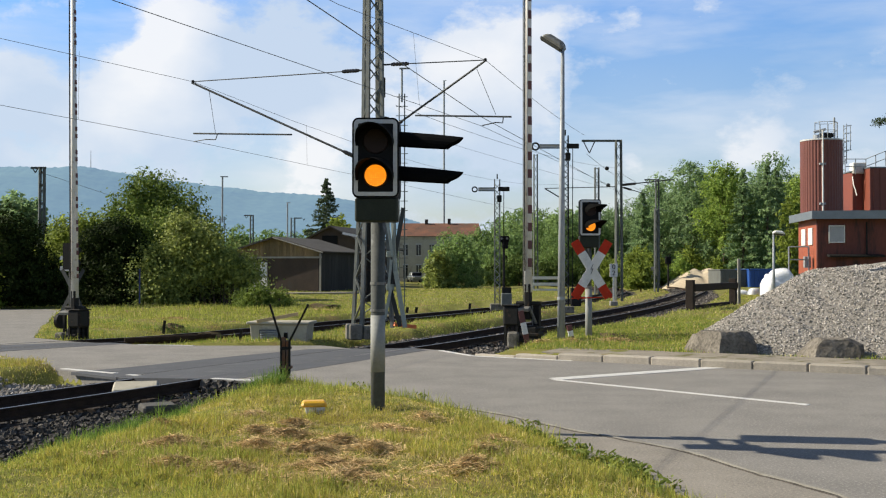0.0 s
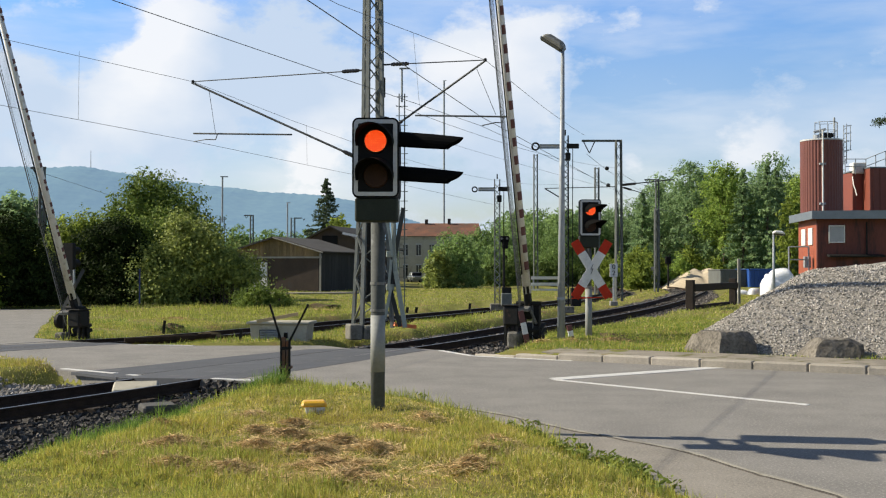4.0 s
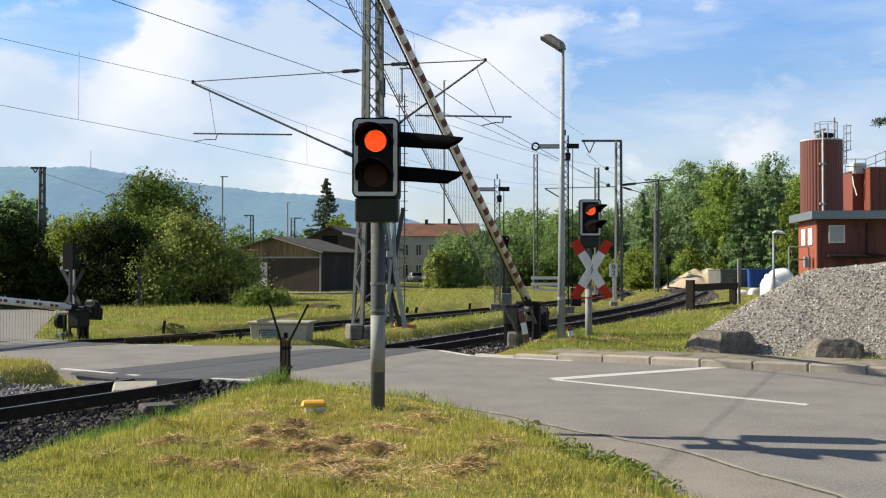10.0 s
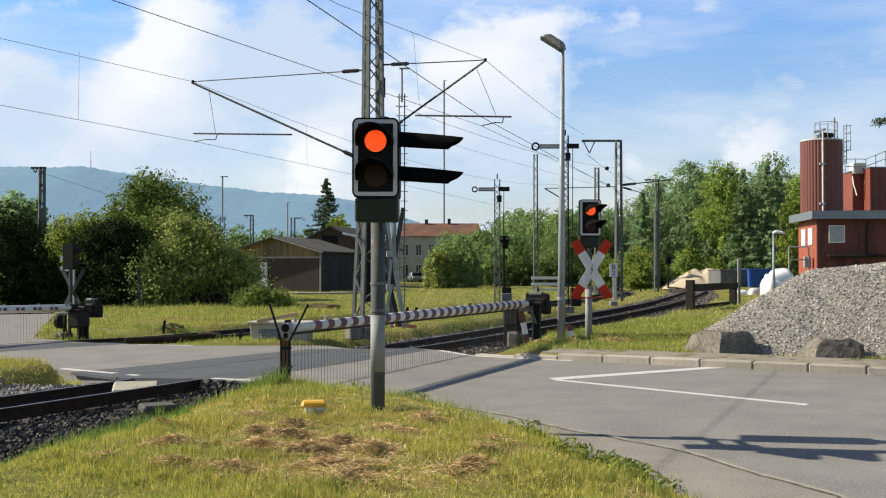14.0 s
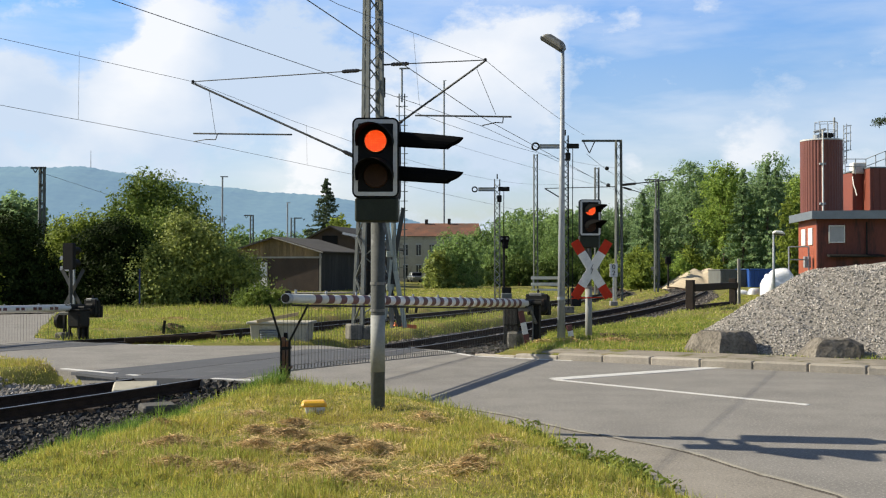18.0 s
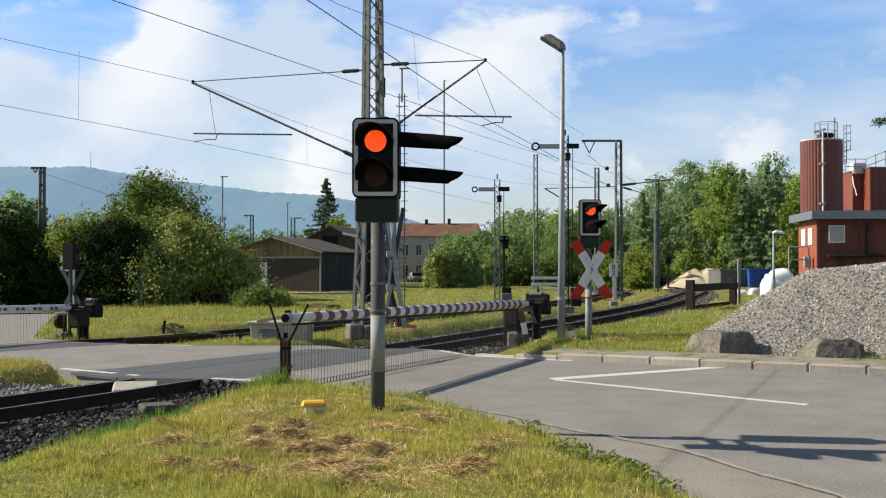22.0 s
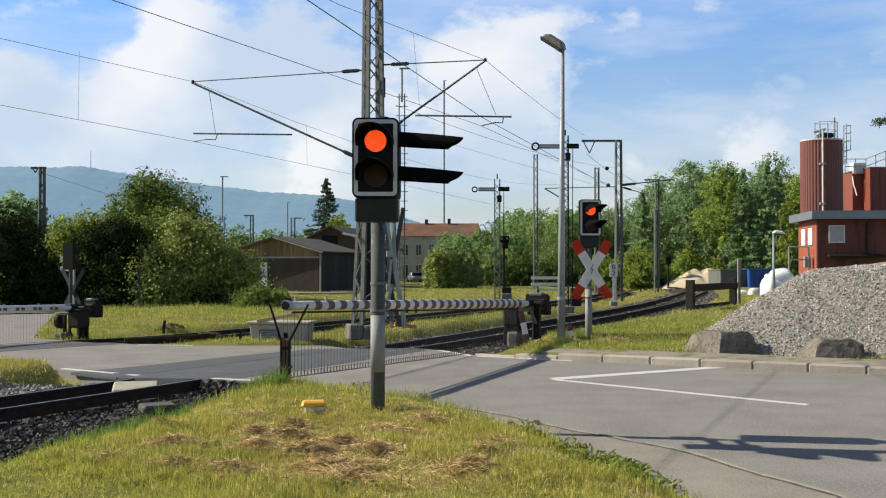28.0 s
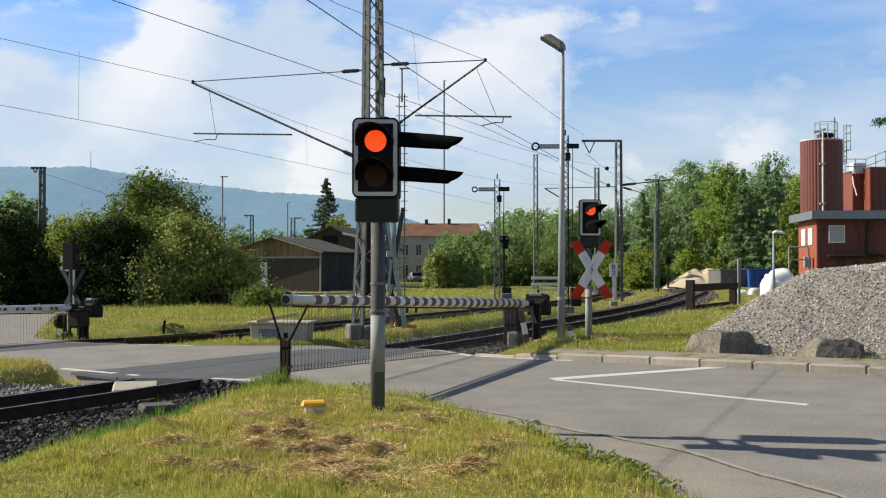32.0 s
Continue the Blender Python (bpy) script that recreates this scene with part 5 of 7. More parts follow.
for lean in (-32, 32):
    part("arm", box((0.13, 0.012, 1.6), (0, -0.1 - lean * 0.0004, 1.25), (0, lean, 0)), CROSS_BACK, S3, "bare metal back of a cross arm")
ar = thing("direction_sign", "two white arrow signs on a post", "sign", pose(-12.6, 38.0, -0.1))
part("post", rod((0.2, 0, 0), (0.2, 0, 2.6), 0.04), GALV, ar)
for z in (1.95, 2.3):
    part("board", box((0.4, 0.03, 0.14), (-0.05, -0.05, z), (0, 6, 0)), WHITE, ar)


# ---- buildings ----
BRICK_DARK = mat("old_brick", (0.0723, 0.0493, 0.0365), (0.0425, 0.0314, 0.0247), 0.9, scale=1.2, fine=14, bump=0.4, spots=((0.051, 0.0425, 0.0382), 1.0, 0.2))
PLANK = mat("weathered_plank", (0.27, 0.19, 0.09), (0.14, 0.095, 0.05), 0.85, scale=1.2, fine=9, bump=0.3, each=0.3, stretch=(3, 3, 0.4))
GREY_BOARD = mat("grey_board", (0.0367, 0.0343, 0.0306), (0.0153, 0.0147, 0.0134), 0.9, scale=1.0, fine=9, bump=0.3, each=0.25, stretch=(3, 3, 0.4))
ROOF_GREY = mat("roof_felt", (0.0556, 0.0484, 0.0401), (0.029, 0.0256, 0.0223), 0.95, scale=1.0, fine=14, bump=0.3)
TILE = mat("roof_tile", (0.21, 0.085, 0.045), (0.085, 0.045, 0.03), 0.85, scale=0.6, fine=6, bump=0.4, spots=((0.08, 0.07, 0.05), 0.8, 0.2))
PLASTER = mat("grey_plaster", (0.45, 0.414, 0.342), (0.315, 0.293, 0.243), 0.9, scale=0.5, fine=8, bump=0.2, spots=((0.18, 0.171, 0.144), 0.6, 0.2))
DARK_PANE = mat("dark_pane", (0.02, 0.022, 0.025), (0.015, 0.016, 0.018), 0.12, scale=3, bump=0)


PALE_BOARD = mat("pale_board", (0.34, 0.32, 0.28), (0.24, 0.225, 0.2), 0.8, scale=2, fine=12, bump=0.1)


def shed():
    """Front gable along x (corner at the origin, running to -x), depth along +y."""
    s = thing("goods_shed", "low old brick goods shed with plank gable and flat-pitched roof", "shed", pose(-9.85, 91.0, -0.15, 0, 0, -17))
    w, d, e, a = 7.8, 8.6, 2.9, 4.5
    ev = 3.28
    part("wall", box((w, 0.35, e), (-w / 2, 0.18, e / 2)), BRICK_DARK, s)
    part("wall", box((w, 0.35, e), (-w / 2, d, e / 2)), BRICK_DARK, s)
    part("wall", box((0.3, d, e), (-w + 0.15, d / 2, e / 2)), BRICK_DARK, s)
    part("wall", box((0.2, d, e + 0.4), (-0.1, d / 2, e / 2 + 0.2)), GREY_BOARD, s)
    n = 26
    ax = -w * 0.52
    for k in range(n):
        x = -w + w * (k + 0.5) / n
        h = ev - e + (a - ev) * (1 - abs(x - ax) / (w * 0.56))
        if h > 0.05:
            part("plank", box((w / n - 0.015, 0.04, h), (x, -0.02, e + h / 2)), PLANK, s)
    part("gable_beam", box((w + 0.2, 0.12, 0.14), (-w / 2, -0.05, e)), PALE_BOARD, s, "pale gable beam")
    for x0, z0 in ((-w - 0.5, ev), (0.35, ev)):
        bm = bmesh.new()
        p = [(ax, -0.4, a), (x0, -0.4, z0), (x0, d + 0.3, z0), (ax, d + 0.3, a)]
        lo = [bm.verts.new(q) for q in p]
        hi = [bm.verts.new((q[0], q[1], q[2] + 0.10)) for q in p]
        bm.faces.new(hi)
        bm.faces.new(lo[::-1])
        for i in range(4):
            bm.faces.new((lo[i], lo[(i + 1) % 4], hi[(i + 1) % 4], hi[i]))
        bmesh.ops.recalc_face_normals(bm, faces=bm.faces)
        part("roof", bm, ROOF_GREY, s)
    part("bargeboard", bar((ax, -0.42, a + 0.02), (0.35, -0.42, ev), 0.04, 0.1), PALE_BOARD, s)
    part("bargeboard", bar((ax, -0.42, a + 0.02), (-w - 0.5, -0.42, ev), 0.04, 0.12), GREY_BOARD, s)
    part("door", box((1.6, 0.08, 2.3), (-w + 2.3, -0.04, 1.35)), WHITE, s, "white sliding door")
    part("corner_post", box((0.12, 0.12, e + 0.3), (0, -0.06, e / 2 + 0.15)), PALE_BOARD, s)
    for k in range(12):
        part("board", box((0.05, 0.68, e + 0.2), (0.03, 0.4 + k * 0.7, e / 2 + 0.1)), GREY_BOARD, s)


shed()


def shed_two():
    s = thing("warehouse", "dark gabled warehouse behind the shed", "shed", pose(-7.3, 112.0, 0.0, 0, 0, -14))
    w, d, e, a = 8.0, 10.0, 4.0, 6.0
    bm = plate([(-w, 0), (0, 0), (0, e), (-w / 2, a), (-w, e)], -d, 0)
    part("wall", upright(bm), BRICK_DARK, s)
    for sx in (-1, 1):
        p0, p1 = Vector((-w / 2, d / 2, a + 0.06)), Vector((-w / 2 + sx * (w / 2 + 0.6), d / 2, e - 0.22))
        ob = part("roof", box(((p1 - p0).length, d + 1.0, 0.14)), ROOF_GREY, s)
        ob.matrix_basis = Matrix.Translation((p0 + p1) / 2) @ pose(0, 0, 0, 0, math.degrees(math.atan2(p0.z - p1.z, p1.x - p0.x)), 0)
    win = part("window", box((1.6, 0.16, 1.25), (-w / 2 - 0.1, -0.05, 4.5)), BLACK, s, "dark glassless window opening")
    part("frame", box((1.7, 0.06, 0.1), (-w / 2 - 0.1, -0.1, 3.85)), GREY_BOARD, win)


shed_two()


def station():
    s = thing("station_building", "old two-storey plaster station with red tiled roof", "building", pose(0.0, 160.0, 0.0))
    x0, x1, e, r = -6.2, 5.2, 6.4, 8.4
    w = x1 - x0
    cx = (x0 + x1) / 2
    part("wall", box((w, 9, e), (cx, 4.5, e / 2)), PLASTER, s)
    bm = bmesh.new()
    p = [(x0 - 0.3, -0.4, e), (x1 + 0.4, -0.4, e), (x1 + 0.4, 9.4, e), (x0 - 0.3, 9.4, e), (x0 + 0.2, 4.5, r), (x1 - 0.0, 4.5, r)]
    v = [bm.verts.new(q) for q in p]
    for f in ((0, 1, 5, 4), (2, 3, 4, 5), (1, 2, 5), (3, 0, 4), (3, 2, 1, 0)):
        bm.faces.new([v[i] for i in f])
    bmesh.ops.recalc_face_normals(bm, faces=bm.faces)
    roof = part("roof", bm, TILE, s)
    for x, h in ((-2.4, 0.45), (0.9, 0.55)):
        part("chimney", box((0.45, 0.45, h + 0.8), (x, 4.3, r + h / 2 - 0.3)), BRICK_DARK, roof)
    part("cornice", box((w + 0.3, 0.2, 0.25), (cx, -0.05, e - 0.2)), PLASTER, s)
    part("string_course", box((w, 0.12, 0.15), (cx, -0.04, 3.1)), PLASTER, s)
    for i in range(6):
        x = x0 + 0.9 + i * 1.85
        for z, h in ((4.45, 1.5), (1.35, 1.9)):
            wn = part("window", box((0.62, 0.12, h), (x, -0.01, z)), DARK_PANE, s)
            part("surround", box((0.82, 0.1, 0.12), (x, -0.06, z + h / 2 + 0.08)), WHITE_FAR, wn)
            part("sill", box((0.82, 0.16, 0.1), (x, -0.08, z - h / 2 - 0.05)), WHITE_FAR, wn)
            part("mullion", box((0.06, 0.14, h), (x, -0.02, z)), WHITE_FAR, wn)


station()


def parked_car(m, paint, label):
    s = thing("parked_car", label, "car", m, group="parked cars")
    part("body", box((1.7, 4.1, 0.6), (0, 0, 0.55), bevel=0.12), paint, s)
    part("cabin", box((1.5, 2.3, 0.55), (0, 0.2, 1.08), bevel=0.15, taper=0.82), paint, s)
    part("windscreen", box((1.3, 0.05, 0.42), (0, -0.98, 1.1), (28, 0, 0)), DARK_PANE, s)
    for sx in (-1, 1):
        part("headlight", box((0.3, 0.06, 0.16), (sx * 0.6, -2.05, 0.66), bevel=0.02), WHITE, s)
        for y in (-1.3, 1.3):
            part("wheel", rod((sx * 0.72, y, 0.32), (sx * 0.88, y, 0.32), 0.32, n=16), BLACK, s)


parked_car(pose(-3.7, 152.0, 0.0, 0, 0, 12), mat("car_silver", (0.2, 0.21, 0.22), None, 0.3, 0.5, bump=0), "silver car parked by the station")
parked_car(pose(-1.7, 153.0, 0.0, 0, 0, 8), mat("car_grey", (0.25, 0.26, 0.28), None, 0.3, 0.5, bump=0), "grey car parked by the station")
tagged(link("radio_mast", rod((-780, 2500, 225), (-780, 2500, 262), 0.9, 0.5, n=6), GALV), "thin radio mast on the distant hill", "mast")

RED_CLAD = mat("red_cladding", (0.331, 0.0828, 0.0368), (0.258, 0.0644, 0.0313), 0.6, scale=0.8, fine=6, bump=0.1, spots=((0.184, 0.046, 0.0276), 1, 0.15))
# darker copy of the red for the front: stain streaks plus painted-in shade
RED_SHADE_STAINED = mat("shaded_stained_cladding", (0.156, 0.039, 0.025), (0.078, 0.0218, 0.0156), 0.7, scale=0.9, fine=6, bump=0.1, spots=((0.0273, 0.014, 0.0109), 0.9, 0.35), stretch=(1.6, 1.6, 0.35))
SILO_RED = mat("silo_red", (0.164, 0.0476, 0.0344), (0.127, 0.0377, 0.0279), 0.5, 0.1, scale=0.8, fine=6, bump=0.05)
ROOF_EDGE = mat("roof_edge_metal", (0.22, 0.25, 0.28), (0.17, 0.19, 0.215), 0.45, 0.4, scale=2, fine=20, bump=0.03)
PANE = mat("sky_pane", (0.28, 0.30, 0.32), (0.22, 0.24, 0.26), 0.08, scale=2, bump=0, clear=0.6)


def plant_house():
    s = thing("plant_house", "red clad mixing plant house with flat overhanging roof", "building", pose(22.85, 69.0, 0.0, 0, 0, -6))
    d, w, e = 5.5, 18.0, 4.95
    part("wall", box((w, 0.3, e), (w / 2, 0.15, e / 2)), RED_SHADE_STAINED, s, "dark red front wall, streaks and shade in its colour")
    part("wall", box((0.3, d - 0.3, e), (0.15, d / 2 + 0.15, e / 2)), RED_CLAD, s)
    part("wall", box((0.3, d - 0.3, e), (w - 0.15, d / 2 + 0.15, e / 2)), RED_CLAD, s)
    roof = part("roof", box((w + 0.8, d + 1.4, 0.2), (w / 2, d / 2, e + 0.1)), ROOF_GREY, s)
    part("fascia", box((w + 0.9, 0.06, 0.5), (w / 2, -0.73, e + 0.15)), ROOF_EDGE, roof)
    part("fascia", box((0.06, d + 1.4, 0.5), (-0.43, d / 2, e + 0.15)), ROOF_EDGE, roof)
    win = part("window", box((0.85, 0.1, 0.98), (1.15, -0.02, 3.95)), PANE, s)
    for q in ((0.06, 1.1, -0.45), (0.06, 1.1, 0.45)):
        part("frame", box((q[0], 0.14, q[1]), (1.15 + q[2], -0.03, 3.95)), WHITE, win)
    for z in (-0.5, 0.5):
        part("frame", box((0.96, 0.14, 0.06), (1.15, -0.03, 3.95 + z)), WHITE, win)
    for y in (1.7, 3.7):
        wn = part("window", box((0.1, 1.2, 1.05), (-0.02, y, 3.85)), WHITE, s, "white shuttered window")
    part("canopy", box((3.3, 0.7, 0.12), (2.2, -0.35, 2.62), (6, 0, 0), bevel=0.02), DARK_STEEL, s, "dark canopy ledge")
    part("wall_pipe", rod((2.9, -0.1, 2.7), (2.9, -0.1, 4.7), 0.05, n=8), DARK_STEEL, s)
    part("wall_strip", box((1.7, 0.06, 0.1), (2.6, -0.03, 1.95)), WHITE, s)
    part("meter_box", box((0.4, 0.35, 0.7), (-0.35, 1.2, 2.25), bevel=0.02), GALV, s)
    bm = bmesh.new()
    for x in (-1.5, -0.3):
        rod((x, 1.0, 0), (x, 1.0, 3.2), 0.05, bm=bm)
    for z in (2.4, 3.2):
        rod((-1.5, 1.0, z), (-0.3, 1.0, z), 0.04, bm=bm)
    part("railing", bm, GALV, s)


plant_house()


def silo(m, r, h, label, ribs=40, top=True):
    s = thing("silo", label, "silo", m, group="red silos")
    n = ribs * 4
    bm = bmesh.new()
    ring = []
    for i in range(n):
        a = 2 * math.pi * i / n
        q = r + (0.028 if i % 4 in (0, 1) else 0.0)
        ring.append((q * math.cos(a), q * math.sin(a)))
    part("shell", plate(ring, 0, h, bm), SILO_RED, s, "ribbed red steel shell")
    part("roof", rod((0, 0, h), (0, 0, h + 0.18), r * 1.02, r * 0.3, n=32), GALV, s)
    part("rim_band", rod((0, 0, h - 0.04), (0, 0, h + 0.05), r * 1.03, n=40), WHITE_FAR, s, "pale rim band")
    if top:
        part("down_pipe", rod((-0.38, -r - 0.12, 0.1), (-0.38, -r - 0.12, h + 0.55), 0.058, n=10), WHITE, s, "white filling pipe")
        for z in (0.8, h - 1.6):
            part("pipe_clamp", box((0.36, 0.24, 0.12), (-0.38, -r - 0.04, z)), GALV, s)
        part("filter_unit", box((0.8, 0.6, 0.3), (0.3, 0, h + 0.36), bevel=0.05), DARK_STEEL, s)
        rail = part("railing", rod((1.02, 0, h + 0.1), (1.02, 0, h + 1.2), 0.022, n=5), GALV, s)
        for k in range(9):
            a = radians(-20 + 40 * k)
            p = (0.72 * math.cos(a) + 0.3, 0.72 * math.sin(a))
            part("railing_post", rod((*p, h + 0.1), (*p, h + 1.2), 0.022, n=5), GALV, rail)
            b = radians(-20 + 40 * (k + 1))
            q = (0.72 * math.cos(b) + 0.3, 0.72 * math.sin(b))
            for z in (0.65, 1.2):
                part("railing_bar", rod((*p, h + z), (*q, h + z), 0.02, n=5), GALV, rail)
        part("vent_pipe", rod((0.75, -0.3, h + 0.1), (0.75, -0.3, h + 1.5), 0.07, n=8), GALV, s)
        part("vent_pipe", rod((-0.55, -0.2, h + 0.55), (0.2, -0.2, h + 0.75), 0.09, n=8), GALV, s)
        part("hatch", rod((-0.2, 0.1, h + 0.1), (-0.2, 0.1, h + 0.4), 0.3, n=14), GALV, s)
        bm = bmesh.new()
        for y in (-0.25, 0.25):
            rod((r + 0.25, y, h - 1.5), (r + 0.25, y, h + 1.1), 0.03, n=5, bm=bm)
        for k in range(8):
            rod((r + 0.25, -0.25, h - 1.3 + k * 0.3), (r + 0.25, 0.25, h - 1.3 + k * 0.3), 0.02, n=5, bm=bm)
        for z in (-0.6, 0.0, 0.5, 1.0):
            for y in (-0.25, 0.25):
                rod((r + 0.25, y, h + z), (r + 0.6, y * 0.8, h + z), 0.02, n=5, bm=bm)
        rod((r + 0.6, 0, h - 0.6), (r + 0.6, 0, h + 1.0), 0.025, n=5, bm=bm)
        part("ladder", bm, GALV, s)
    return s


silo(pose(24.64, 73.5, 5.2), 1.30, 4.95, "tall ribbed dark red silo standing on the plant roof")


def bin_block(m, w, d, h, label):
    """A square steel bin with upright folds on its faces."""
    s = thing("storage_bin", label, "bin", m, group="square storage bins")
    part("shell", box((w, d, h), (w / 2, d / 2, h / 2), bevel=0.02), BIN_RED, s)
    part("rim", box((w + 0.1, d + 0.1, 0.1), (w / 2, d / 2, h), bevel=0.02), ROOF_EDGE, s, "grey metal rim")
    k = 0.25
    while k < w:
        part("fold", box((0.06, 0.04, h - 0.1), (k, -0.02, h / 2)), BIN_RED, s)
        k += 0.45
    return s


BIN_RED = mat("bin_red", (0.221, 0.0553, 0.0306), (0.17, 0.0425, 0.0255), 0.55, scale=0.8, fine=6, bump=0.05, spots=((0.153, 0.0425, 0.0255), 1, 0.15))
bin_block(pose(28.28, 74.8, 5.2), 4.5, 1.15, 3.35, "broad red steel storage bin with railed top")
cloth = sweep([Vector((27.5, 74.6, 8.0)), Vector((27.56, 74.6, 7.5)), Vector((27.72, 74.6, 7.0)), Vector((27.78, 74.6, 6.75))], [(-0.04, 0.0), (0.0, 0.05), (0.12, 0.03), (0.14, 0.0), (0.1, -0.02)])
sleeve = part("filling_sleeve", cloth, WHITE, bin_block(pose(27.55, 76.0, 5.2), 1.4, 2.1, 3.2, "square red steel storage bin with white filling sleeve"), "white fabric filling sleeve")
sleeve.matrix_basis = pose(-27.55, -74.72, -5.2)


def roof_rails():
    bm = bmesh.new()
    pts = [(27.0, 75.8, 8.2), (28.4, 75.8, 8.2), (29.6, 75.5, 8.7), (30.6, 75.3, 8.7), (33.5, 75.3, 8.6)]
    for p, q in zip(pts, pts[1:]):
        for z in (0.5, 1.0):
            rod((p[0], p[1], p[2] + z), (q[0], q[1], q[2] + z), 0.03, n=5, bm=bm)
        rod(p, (p[0], p[1], p[2] + 1.0), 0.03, n=5, bm=bm)
        m = [(a + b) / 2 for a, b in zip(p, q)]
        rod(m, (m[0], m[1], m[2] + 1.0), 0.03, n=5, bm=bm)
    tagged(link("safety_railing", bm, GALV), "grey tubular safety railing over the silos", "railing")
    tagged(link("white_hopper", box((0.9, 0.7, 0.75), bevel=0.05), WHITE), "white hopper box on the silo top", "hopper").matrix_basis = pose(28.0, 76.2, 8.6)


roof_rails()


# ---- yard ----
def container(m, size, material, label):
    s = thing("skip_container", label, "container", m, group="skip containers")
    w, d, h = size
    part("body", box((w, d, h), (0, 0, h / 2), bevel=0.03), material, s)
    n = 7
    for k in range(n):
        part("rib", box((0.09, 0.08, h * 0.92), (-w / 2 + w * (k + 0.5) / n, -d / 2 - 0.03, h / 2)), material, s)
    part("rim", box((w + 0.12, d + 0.12, 0.12), (0, 0, h), bevel=0.02), material, s)


container(pose(30.95, 112.0, 0.0), (2.6, 5, 1.75), mat("container_blue", (0.02, 0.09, 0.36), (0.015, 0.065, 0.26), 0.5, scale=1, bump=0.05), "blue steel skip container in the yard")
container(pose(28.4, 113.0, 0.1), (2.6, 5, 1.6), mat("container_grey", (0.13, 0.14, 0.135), (0.08, 0.088, 0.085), 0.6, scale=1, bump=0.05, spots=((0.12, 0.09, 0.06), 1.5, 0.15)), "grey-green steel skip container in the yard")
BAG = mat("white_sheet", (0.74, 0.75, 0.76), (0.62, 0.63, 0.65), 0.5, scale=1.5, fine=9, bump=0.4)


def lump(name, m, size, material, label, category, seed, rough=0.12, group="", sub=3, flat=0.0):
    bm = bmesh.new()
    bmesh.ops.create_icosphere(bm, subdivisions=sub, radius=1.0)
    off = Vector((seed * 7.3, seed * 3.1, seed * 1.7))
    for v in bm.verts:
        n = v.co.normalized()
        k = 1 + rough * 2 * (noise.noise(n * 1.3 + off)) + rough * noise.noise(n * 3.5 + off)
        q = n * k
        if flat:
            q = Vector([math.copysign(abs(c) ** flat, c) for c in q])
        v.co = Vector((q.x * size[0], q.y * size[1], max(-0.25, q.z) * size[2]))
    ob = link(name, bm, material)
    ob.matrix_basis = m
    for p in ob.data.polygons:
        p.use_smooth = sub > 2
    return tagged(ob, label, category, group=group)


lump("sheeted_load", pose(19.9, 67.0, 0.0), (0.94, 1.0, 1.6), BAG, "stack under white plastic sheeting", "sheeted stack", 1, 0.22, flat=0.5, sub=4)
lump("white_bag", pose(21.35, 66.3, 0.0), (0.68, 0.8, 1.3), BAG, "bulging white bulk bag", "bag", 2, 0.08, "white bulk bags", flat=0.55)
lump("white_bag", pose(22.3, 66.8, 0.0), (0.6, 0.7, 1.25), BAG, "bulging white bulk bag", "bag", 4, 0.08, "white bulk bags", flat=0.55)
lump("white_bag", pose(21.5, 78.0, 0.0), (0.45, 0.5, 0.5), BAG, "bulging white bulk bag", "bag", 3, 0.12, "white bulk bags", flat=0.6)
lump("white_bag", pose(20.9, 79.0, 0.0), (0.35, 0.4, 0.35), BAG, "bulging white bulk bag", "bag", 5, 0.12, "white bulk bags", flat=0.6)
SAND = mat("pale_sand", (0.55, 0.46, 0.33), (0.45, 0.37, 0.26), 0.95, scale=0.6, fine=5, bump=0.5)


def sand_heap(peaks, slope, y, label, seed):
    """A poured heap: cones of one slope along a ridge, softened. peaks: (x, height)."""
    x0, x1 = peaks[0][0] - peaks[0][1] / slope - 0.5, peaks[-1][0] + peaks[-1][1] / slope + 0.5
    top = max(h for _, h in peaks)
    xs, ys = np.linspace(x0, x1, 60), np.linspace(y - top / slope - 0.5, y + top / slope + 0.5, 40)
    X, Y = np.meshgrid(xs, ys)
    Z = np.full(X.shape, -0.3)
    for px, h in peaks:
        Z = np.maximum(Z, h - slope * (np.sqrt((X - px) ** 2 + (Y - y) ** 2 + 0.12) - 0.2))
    Z += 0.07 * np.sin(X * 2.3 + seed + 1.5 * np.sin(Y * 1.1)) * np.sin(Y * 2.1 + seed) + 0.04 * np.sin(X * 5.1 + Y * 3.3)
    i = np.arange(X.size).reshape(X.shape)
    f = np.stack([i[:-1, :-1], i[:-1, 1:], i[1:, 1:], i[1:, :-1]], -1).reshape(-1, 4)
    ob = raw("sand_mound", np.stack([X, Y, np.maximum(Z, -0.3)], -1).reshape(-1, 3), f, SAND)
    ob.data.shade_smooth()
    tagged(ob, label, "sand mound", group="sand mounds")


sand_heap([(24.3, 0.7), (25.4, 1.35), (26.2, 1.9), (27.2, 1.75), (27.9, 2.0)], 0.62, 118.0, "pale poured heap of building sand", 1.0)
sand_heap([(33.8, 1.7), (35.0, 2.5), (36.2, 2.2)], 0.62, 134.0, "pale poured heap of sand behind the skips", 2.0)
ROCK = mat("boulder_stone", (0.24, 0.215, 0.18), (0.075, 0.067, 0.057), 0.95, spec=0.1, scale=3, fine=18, bump=0.9, spots=((0.19, 0.16, 0.125), 3, 0.2))


